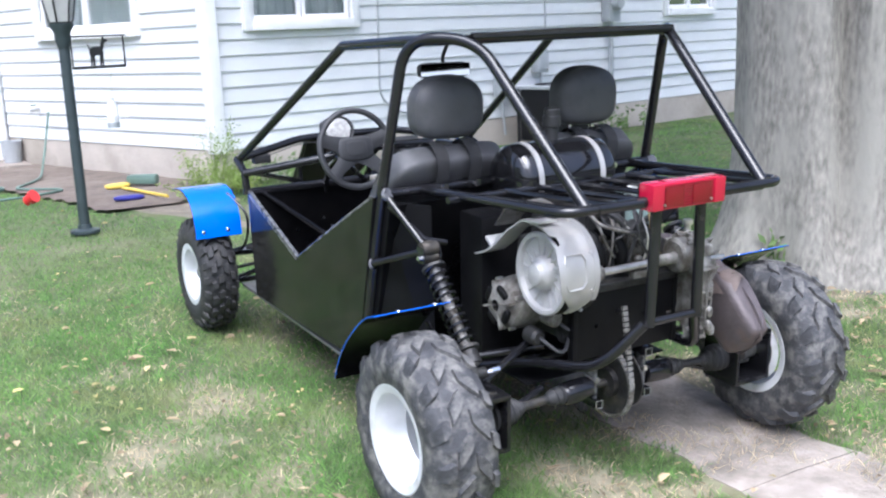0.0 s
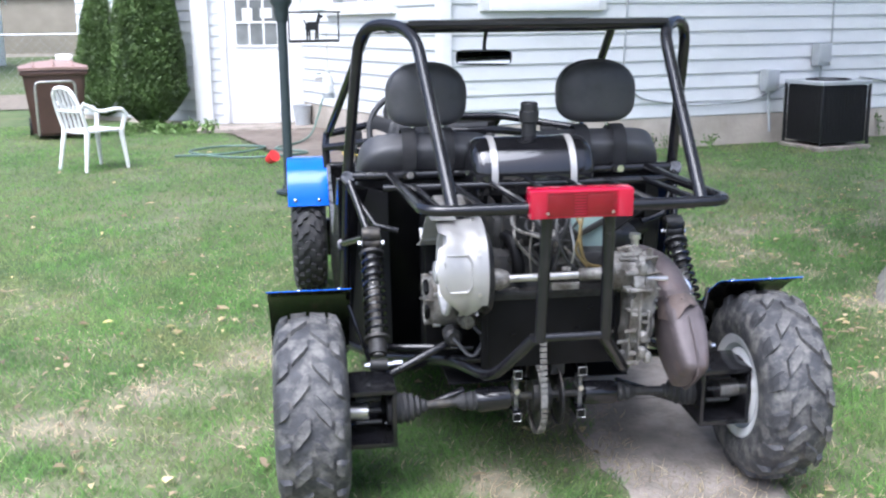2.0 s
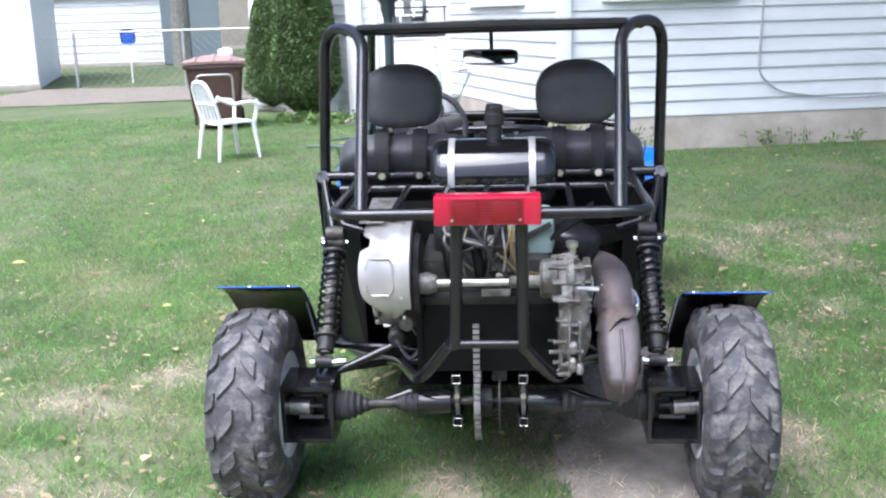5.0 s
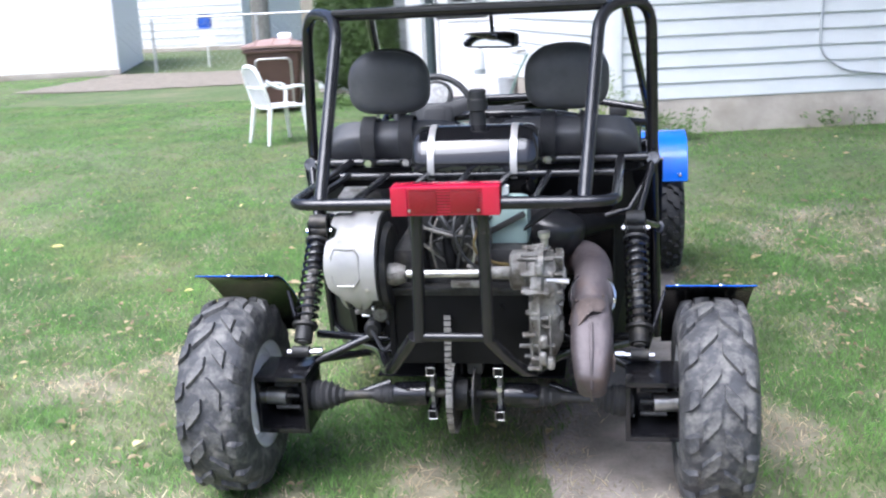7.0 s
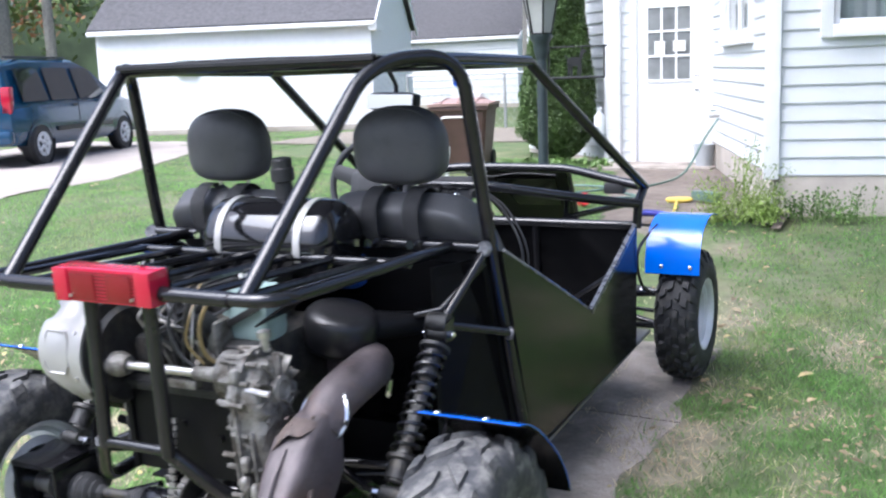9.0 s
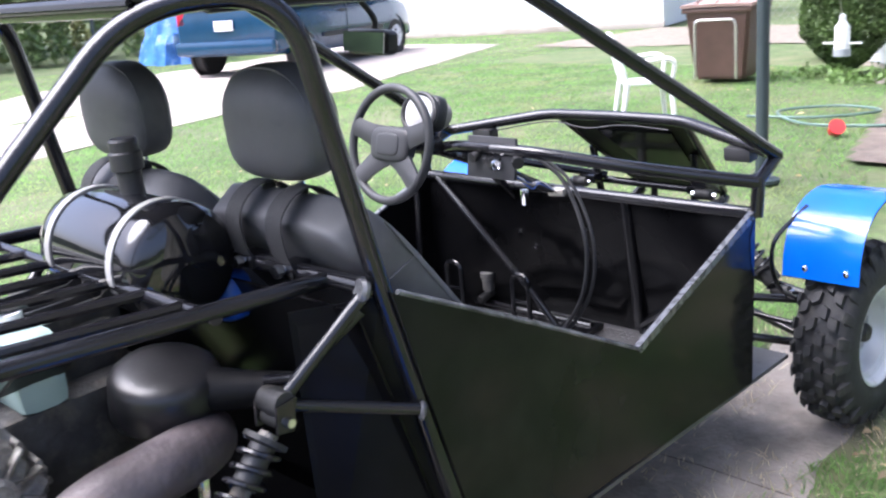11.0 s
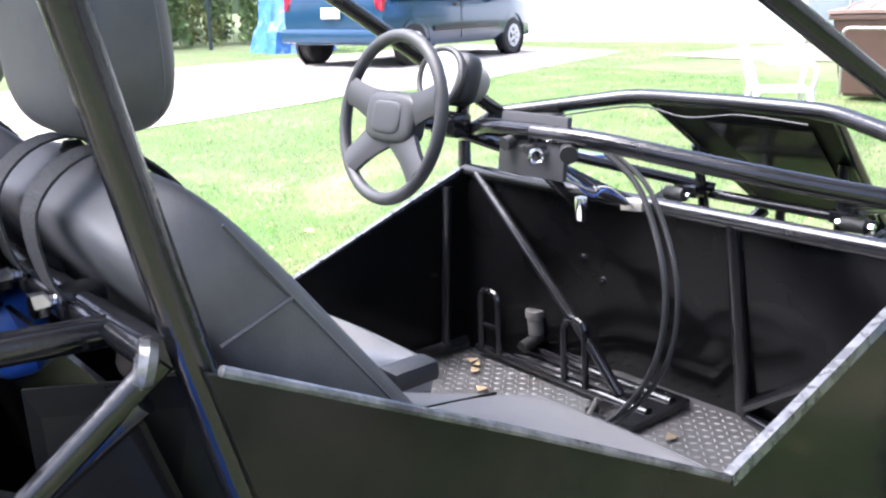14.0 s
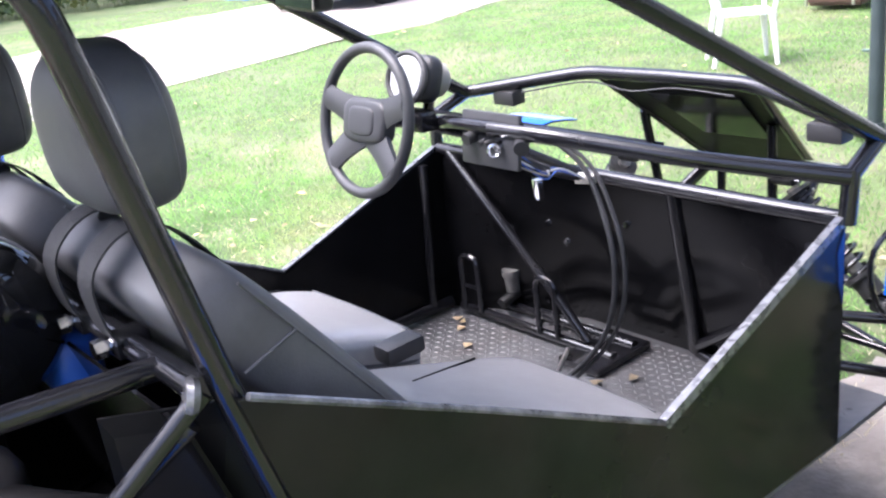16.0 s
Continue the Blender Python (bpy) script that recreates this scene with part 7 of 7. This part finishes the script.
for i in range(7):
    a = 2 * math.pi * i / 7 + 0.3
    part("case_boss", cyl((0.2, -0.66 + 0.064 * math.cos(a), 0.775 + 0.064 * math.sin(a)), (0.262, -0.66 + 0.068 * math.cos(a), 0.775 + 0.068 * math.sin(a)), 0.009, 8), CAST, gc)


def case_outline(k=44):
    """The lobed outline of the case in side view: a wide upper end and a narrow leg below."""
    out = []
    for a in np.linspace(0, 2 * math.pi, k, endpoint=False):
        up_ = math.sin(a)
        w = 0.1 if up_ > 0 else 0.1 - 0.045 * (-up_) ** 0.8
        h = 0.125 if up_ > 0 else 0.235
        bump_ = 1 + 0.05 * math.sin(7 * a + 0.6) + 0.03 * math.sin(13 * a)
        out.append((-0.645 - 0.03 * max(0, -up_) + w * bump_ * math.cos(a), 0.715 + h * bump_ * up_))
    return out


co = case_outline()
mid_y, mid_z = sum(q[0] for q in co) / len(co), sum(q[1] for q in co) / len(co)
GX = -0.036
bm = bmesh.new()
layers = []
for x, k in ((0.262, 0.98), (0.285, 1.02), (0.292, 1.02), (0.3, 0.92), (0.33, 0.87), (0.345, 0.7), (0.349, 0.3)):
    layers.append([bm.verts.new((GX + x + 0.006 * math.sin(5 * y * 30) + 0.004 * math.sin(z * 90), mid_y + (y - mid_y) * k, mid_z + (z - mid_z) * k)) for y, z in co])
for u, v in zip(layers, layers[1:]):
    for k in range(len(co)):
        bm.faces.new((u[k], u[(k + 1) % len(co)], v[(k + 1) % len(co)], v[k]))
bm.faces.new(layers[0][::-1])
bm.faces.new(layers[-1])
part("case_half", bm, CAST, gc, smooth=40)
for k in range(0, len(co), 3):
    y, z = co[k]
    long = 0.012 * ((k * 5) % 4)
    part("case_bolt", cyl((GX + 0.262 - long, y, z), (GX + 0.312 + 0.5 * long, mid_y + (y - mid_y) * 0.99, mid_z + (z - mid_z) * 0.99), 0.0065 + 0.001 * (k % 3), 8), CAST, gc)
for k in range(10):
    a = 2 * math.pi * k / 10 + 0.2
    part("casting_rib", box((GX + 0.344, -0.645 + 0.05 * math.cos(a), 0.745 + 0.055 * math.sin(a)), (0.022, 0.07, 0.007), 0.002, Matrix.Rotation(a, 3, "X")), CAST, gc)
part("bearing_boss", lathe([(0.034, 0.0), (0.034, 0.02), (0.024, 0.024), (0.022, 0.016), (0.0, 0.016)], (GX + 0.34, -0.645, 0.745), "x", 20, close=False), CAST, gc)
part("bearing_boss", lathe([(0.024, 0.0), (0.024, 0.016), (0.0, 0.02)], (GX + 0.338, -0.665, 0.6), "x", 16, close=False), CAST, gc)
# flanges, ribs and studs down the back of the leg
for x, z0, z1 in ((0.262, 0.5, 0.7), (0.287, 0.485, 0.74), (0.318, 0.51, 0.66)):
    part("case_flange", box((GX + x, -0.715 - 0.012 * (z0 < 0.49), (z0 + z1) / 2), (0.008, 0.035, z1 - z0), 0.003, Matrix.Rotation(0.05, 3, "X")), CAST, gc)
for x, z, w in ((0.3, 0.715, 0.05), (0.27, 0.665, 0.045), (0.305, 0.625, 0.034), (0.3, 0.56, 0.04), (0.275, 0.52, 0.03)):
    part("casting_rib", box((GX + x, -0.725, z), (w, 0.022, 0.009), 0.003, Matrix.Rotation(0.3 * math.cos(z * 40), 3, "Y")), CAST, gc)
for x0, x1, z in ((0.238, 0.288, 0.735), (0.238, 0.276, 0.6), (0.25, 0.285, 0.495)):
    part("stud", cyl((GX + x0, -0.742, z), (GX + x1, -0.742, z), 0.007, 8), CAST, gc)
for x, y, z in ((0.296, -0.745, 0.53), (0.318, -0.735, 0.51), (0.3, -0.74, 0.58), (0.29, -0.735, 0.8)):
    part("case_boss", blob((GX + x, y, z), (0.013, 0.014, 0.02), 0.7), CAST, gc)
part("breather", lathe([(0.012, 0), (0.012, 0.03), (0.018, 0.034), (0.018, 0.05), (0.0, 0.054)], (GX + 0.3, -0.62, 0.83), "z", 12, close=False), STEEL, gc)
part("lever", cyl((GX + 0.31, -0.72, 0.765), (GX + 0.375, -0.72, 0.76), 0.008, 8), STEEL, gc)

# muffler: a flat-sided can that narrows towards its low end, fed by a bent pipe
mrot = Matrix.Rotation(radians(-43), 3, "X")
MC = Vector((0.402, -0.727, 0.535))


def can_ring(t):
    """One ring of the can's skin, t from 0 at the upper end to 1 at the low end."""
    z = 0.175 - 0.3 * t
    flare = min(1.0, 0.72 + 0.28 * (t / 0.3) ** 0.8)
    end = 1.0 if t < 0.9 else max(0.12, 1 - ((t - 0.9) / 0.1) ** 2.2)
    hx_ = 0.062 * flare * end * (1.0 if t < 0.5 else 1 - 0.42 * ((t - 0.5) / 0.5) ** 1.5)
    hy_ = 0.106 * min(1.0, flare * flare - 0.06) * end * (1.0 if t < 0.62 else 1 - 0.16 * ((t - 0.62) / 0.38) ** 1.5)
    out = []
    for a in np.linspace(0, 2 * math.pi, 40, endpoint=False):
        ca, sa = math.cos(a), math.sin(a)
        groove = 1 - 0.05 * math.exp(-((abs(sa) - 0.35) / 0.08) ** 2) * (0.25 < t < 0.9)
        out.append(MC + mrot @ Vector((hx_ * groove * math.copysign(abs(ca) ** 0.48, ca), hy_ * math.copysign(abs(sa) ** 0.46, sa), z)))
    return out


bm = bmesh.new()
rings = [[bm.verts.new(q) for q in can_ring(t)] for t in [0, 0.05, 0.1, 0.16, 0.22, 0.3, 0.4, 0.5, 0.6, 0.7, 0.8, 0.88, 0.92, 0.95, 0.975, 0.99, 1.0]]
for u, v in zip(rings, rings[1:]):
    for k in range(40):
        bm.faces.new((u[k], u[(k + 1) % 40], v[(k + 1) % 40], v[k]))
bm.faces.new(rings[0][::-1])
bm.faces.new(rings[-1])
mf = part("muffler", bm, RUST, BG, "rusty brown flattened muffler", smooth=50)
part("muffler_seam", tube([MC + mrot @ Vector((0.0, y, z)) for y, z in ((0.1, 0.075), (0.108, -0.02), (0.097, -0.08), (0.06, -0.121), (0.0, -0.126), (-0.06, -0.121), (-0.097, -0.08), (-0.108, -0.02), (-0.1, 0.06))], 0.005, 6), RUST, mf, "folded seam")
part("weld_mark", blob(MC + mrot @ Vector((0.062, -0.02, -0.03)), (0.006, 0.012, 0.03), 0.7), RUST_BROWN, mf)
# a bent, ragged shield plate round the back of the can's neck
rows = []
for i, z in enumerate((0.146, 0.13, 0.112, 0.094, 0.074)):
    q = (0.175 - z) / 0.3
    k = 1.1 * min(1.0, 0.72 + 0.28 * (q / 0.3) ** 0.8)
    rows.append([MC + mrot @ Vector((0.062 * k * math.cos(a), 0.104 * k * min(1.0, 0.82 + 0.08 * i) * math.sin(a), z - 0.016 * math.cos(3 * a + 0.6) * (i == 4) - 0.008 * math.sin(5 * a) * (i == 4))) for a in np.linspace(radians(188), radians(322 - 9 * i), 12)])
part("heat_patch", sheet(rows, 0.004), RUST_BROWN, mf, "brown rusted heat shield plate")
for a, z in ((230, 0.14), (262, 0.12), (300, 0.15)):
    part("rivet", blob(MC + mrot @ Vector((0.068 * math.cos(radians(a)), 0.1 * math.sin(radians(a)), z)), (0.005, 0.005, 0.005), 0.9), RUST_BROWN, mf)
part("exhaust_pipe", tube(curve([(0.402, -0.63, 0.64), (0.403, -0.56, 0.682), (0.405, -0.48, 0.7), (0.396, -0.39, 0.702), (0.37, -0.305, 0.695), (0.31, -0.245, 0.68), (0.2, -0.225, 0.66)]), 0.059, 20), RUST, mf)
ring_ = [Vector((0.402, -0.596, 0.668)) + Matrix.Rotation(radians(58), 3, "X") @ Vector((0.066 * math.cos(a), 0.072 * math.sin(a), 0.003 * math.sin(4 * a))) for a in np.linspace(0, 2 * math.pi, 30, endpoint=False)]
part("clamp", tube(ring_, 0.007, 6, closed=True), CHROME, mf, "bright hose clamp")
part("clamp_screw", box((0.466, -0.6, 0.66), (0.014, 0.022, 0.016), 0.004), CHROME, mf)
part("pipe_bracket", box((0.44, -0.34, 0.65), (0.012, 0.02, 0.05), 0.004, Matrix.Rotation(0.2, 3, "Y")), CHROME, mf, "bright bracket")

# steering
sw_c = Vector((-0.295, 0.845, 0.98))
ax = Vector((0, -0.96, 0.27)).normalized()
u, v = Vector((1, 0, 0)), ax.cross(Vector((1, 0, 0))).normalized()
sw = part("steering_wheel", tube([sw_c + 0.168 * (math.cos(a) * u + math.sin(a) * v) for a in np.linspace(0, 2 * math.pi, 48, endpoint=False)], 0.0135, 12, closed=True), GRIP, BG, "black four-spoke steering wheel")
for a in (0.3, math.pi - 0.3, math.pi + 0.72, -0.72):
    d = math.cos(a) * u + math.sin(a) * v
    e = ax.cross(d)
    rows = [[sw_c + ax * (-0.016 + 0.016 * q + 0.006 * (1 - t * t)) + d * (0.02 + 0.142 * q) + e * (0.05 - 0.056 * q + 0.034 * q * q) * t for t in np.linspace(-1, 1, 5)] for q in np.linspace(0, 1, 7)]
    part("spoke", sheet(rows, 0.016), GRIP, sw)
part("hub", blob(sw_c - ax * 0.012, (0.085, 0.052, 0.024), (0.4, 0.5), Matrix((u, v, ax)).transposed()), GRIP, sw)
part("hub_pad", blob(sw_c + ax * 0.008, (0.05, 0.034, 0.008), (0.4, 0.5), Matrix((u, v, ax)).transposed()), GRIP, sw)
part("column", tube([sw_c - ax * 0.02, sw_c - ax * 0.14, (-0.27, 1.2, 0.84), (-0.2, 1.5, 0.5)], 0.014, 10), PAINT, BG)
part("column_mount", box((-0.285, 0.99, 0.945), (0.09, 0.05, 0.05), 0.01), PAINT, BG)
gg = part("instrument_pod", blob((-0.31, 1.03, 1.035), (0.068, 0.03, 0.058), (0.55, 0.6), Matrix.Rotation(radians(-20), 3, "X")), PLASTIC, BG, "black instrument pod, its dial coloured pale for reflected sky")
part("dial", lathe([(0.062, 0.0), (0.058, 0.008), (0.0, 0.01)], (-0.31, 0.996, 1.045), (0, -0.94, 0.34), 28, close=False), DIAL, gg)
part("bezel", tube([Vector((-0.31, 0.992, 1.045)) + 0.06 * (math.cos(a) * Vector((1.2, 0, 0)) + math.sin(a) * Vector((0, 0.34, 0.94))) for a in np.linspace(0, 2 * math.pi, 32, endpoint=False)], 0.008, 8, closed=True), PLASTIC, gg)
part("pod_base", lathe([(0.04, 0), (0.043, 0.02), (0.043, 0.04), (0.034, 0.05)], (-0.31, 1.05, 1.03), (0, 0.9, -0.3), 20), PALE, gg, "yellowed pod base")
part("pod_stem", cyl((-0.305, 1.05, 1.0), (-0.29, 1.02, 0.93), 0.014, 8), PAINT, gg)
db = part("switch_panel", box((-0.038, 0.972, 0.9), (0.185, 0.012, 0.12), 0.004, Matrix.Rotation(radians(-10), 3, "X")), GRIP, BG, "black switch panel with knobs and a key")
for x, z, rr in ((-0.09, 0.905, 0.014), (-0.045, 0.9, 0.007), (-0.028, 0.899, 0.008)):
    part("knob", cyl((x, 0.97, z), (x, 0.942, z - 0.004), rr, 12), PLASTIC, db)
part("key_switch", cyl((0.0, 0.97, 0.894), (0.0, 0.95, 0.892), 0.011, 14), CHROME, db)
part("key_ring", tube([Vector((0.004, 0.94, 0.888)) + 0.013 * Vector((0.5 * math.cos(a), 0.9 * math.cos(a), math.sin(a))) for a in np.linspace(0, 2 * math.pi, 16, endpoint=False)], 0.0032, 6, closed=True), CHROME, db)
part("relay", cyl((0.055, 0.975, 0.9), (0.075, 0.955, 0.895), 0.017, 14), PLASTIC, db)
db.location = (0.034, 0, 0.032)
wl = part("wiring", tube(curve([(0.0, 1.0, 0.9), (0.03, 1.05, 0.86), (0.02, 1.13, 0.81), (0.0, 1.22, 0.77)]), 0.008, 8), PLASTIC, BG, "loose wiring loom")
r = np.random.default_rng(93)
for i, m_ in enumerate((BLUE_JUG, PLASTIC, CHAIR_WHITE, PLASTIC, BLUE_JUG, PALE, PLASTIC)):
    o = r.normal(size=(4, 3)) * 0.012
    part("wire", tube(curve([(0.04 + o[0][0], 0.99, 0.89 + o[0][2]), (0.06 + o[1][0], 1.04 + o[1][1], 0.85 + o[1][2]), (0.03 + o[2][0], 1.12 + o[2][1], 0.82 + o[2][2]), (0.0, 1.24, 0.76)]), 0.0022, 5), m_, wl)
part("connector", box((-0.004, 1.25, 0.758), (0.05, 0.03, 0.022), 0.004, Matrix.Rotation(0.3, 3, "Z")), PALE, wl, "pale plastic connector")
part("connector", box((0.02, 1.07, 0.79), (0.018, 0.018, 0.05), 0.003), CHROME, wl)
bt("cable", curve([(0.08, 1.08, 0.91), (0.16, 1.09, 0.84), (0.25, 1.05, 0.7), (0.235, 1.05, 0.55), (0.16, 1.05, 0.42), (0.06, 1.0, 0.32), (-0.02, 0.94, 0.28)]), 0.006, PLASTIC, "black control cable", 8)
bt("cable", curve([(0.09, 1.09, 0.91), (0.175, 1.1, 0.84), (0.265, 1.065, 0.7), (0.255, 1.06, 0.55), (0.175, 1.06, 0.42), (0.07, 1.0, 0.31), (-0.01, 0.93, 0.276)]), 0.005, PLASTIC, "", 8)
bt("steering_shaft", [(-0.25, 1.1, 0.9), (0.02, 1.35, 0.7), (0.1, 1.5, 0.55)], 0.012)

# pedals
for px, nm in ((-0.5, "clutch_pedal"), (-0.19, "throttle_pedal")):
    pd = part(nm, tube(rounded([(px - 0.035, 1.24, 0.29), (px - 0.035, 1.245, 0.455), (px + 0.035, 1.245, 0.455), (px + 0.035, 1.24, 0.29)], 0.035, 5), 0.009, 10), PAINT, BG, "black bent-rod pedal")
    part("pedal_step", cyl((px - 0.035, 1.243, 0.36), (px + 0.035, 1.243, 0.36), 0.006, 8), PAINT, pd)
bt("pedal_rail", [(-0.56, 1.25, 0.285), (0.03, 1.25, 0.285)], T2)
bt("pedal_rail", [(-0.56, 1.33, 0.285), (0.03, 1.33, 0.285)], T2)
part("pedal_base", box((-0.02, 1.27, 0.277), (0.14, 0.2, 0.02), 0.004), PAINT, BG)
rs = part("fluid_reservoir", lathe([(0.02, 0), (0.022, 0.045), (0.026, 0.047), (0.026, 0.066), (0.0, 0.068)], (-0.42, 1.33, 0.335), "z", 20, close=False), CLOUDY, BG, "cloudy grey fluid reservoir")
part("master_cylinder", cyl((-0.42, 1.28, 0.31), (-0.42, 1.35, 0.325), 0.016, 12), ENGINE, rs)
part("pedal_link", cyl((-0.08, 1.2, 0.3), (0.02, 1.02, 0.275), 0.006, 8), STEEL, BG)
for x, z in ((-0.39, 0.53), (-0.25, 0.57), (0.04, 0.62), (-0.2, 0.52)):
    part("bolt", cyl((x, 1.32 + (0.745 - z) * (toe(x) - 1.3) / 0.495, z), (x, 1.29 + (0.745 - z) * (toe(x) - 1.3) / 0.495, z), 0.008, 6), CHROME, BG)

# hood plate with a clear strip, and small lamps on the nose
hd = part("hood_plate", plate([(-0.225, 1.555, 0.925), (0.265, 1.555, 0.925), (0.17, 1.94, 0.6), (-0.17, 1.94, 0.6)], 0.005), MATTE, BG, "black sloping nose plate")
part("hood_window", plate([(-0.1, 1.60, 0.88), (0.19, 1.60, 0.88), (0.15, 1.78, 0.728), (-0.06, 1.78, 0.728)], 0.009), SHEET, hd)
part("hood_lip", tube([(-0.265, 1.55, 0.938), (0.265, 1.55, 0.938)], 0.01, 8), SHEET, hd)
for s in (-1, 1):
    part("nose_lamp", box((s * 0.50, 1.475, 0.865), (0.085, 0.05, 0.042), 0.008), PLASTIC, BG, "small black lamp on the nose tube")
    part("lamp_bracket", box((s * 0.50, 1.48, 0.9), (0.03, 0.02, 0.03), 0.004), STEEL, BG)
bt("nose_cable", curve([(-0.45, 1.48, 0.88), (-0.25, 1.535, 0.91), (-0.1, 1.535, 0.895), (0.05, 1.535, 0.912), (0.22, 1.535, 0.905)]), 0.0025, PLASTIC, "", 6)

# blue jug seen behind the seats and leaves on the floor
jug = part("blue_jug", blob((0.13, -0.05, 0.885), (0.085, 0.04, 0.055), 0.5), BLUE_JUG, BG, "blue plastic jug under the tank")
lfm = bmesh.new()
for x, y in ((-0.5, 1.19), (-0.47, 1.16), (-0.53, 1.2), (-0.371, 1.1), (0.06, 1.15), (0.12, 1.22), (0.15, 1.0), (0.02, 1.0)):
    a = x * 37
    plate([(x + 0.016 * math.cos(a + q * 1.57) * (1 if q % 2 else 0.6), y + 0.016 * math.sin(a + q * 1.57), 0.268 + 0.006 * (q % 2)) for q in range(4)], 0.002, lfm)
floor_leaves = part("dry_leaves", lfm, LITTER, smooth=0)
floor_leaves.matrix_world = BG.matrix_world.copy()
tagged(floor_leaves, "dry brown leaves on the buggy floor", "leaves", kind="stuff")
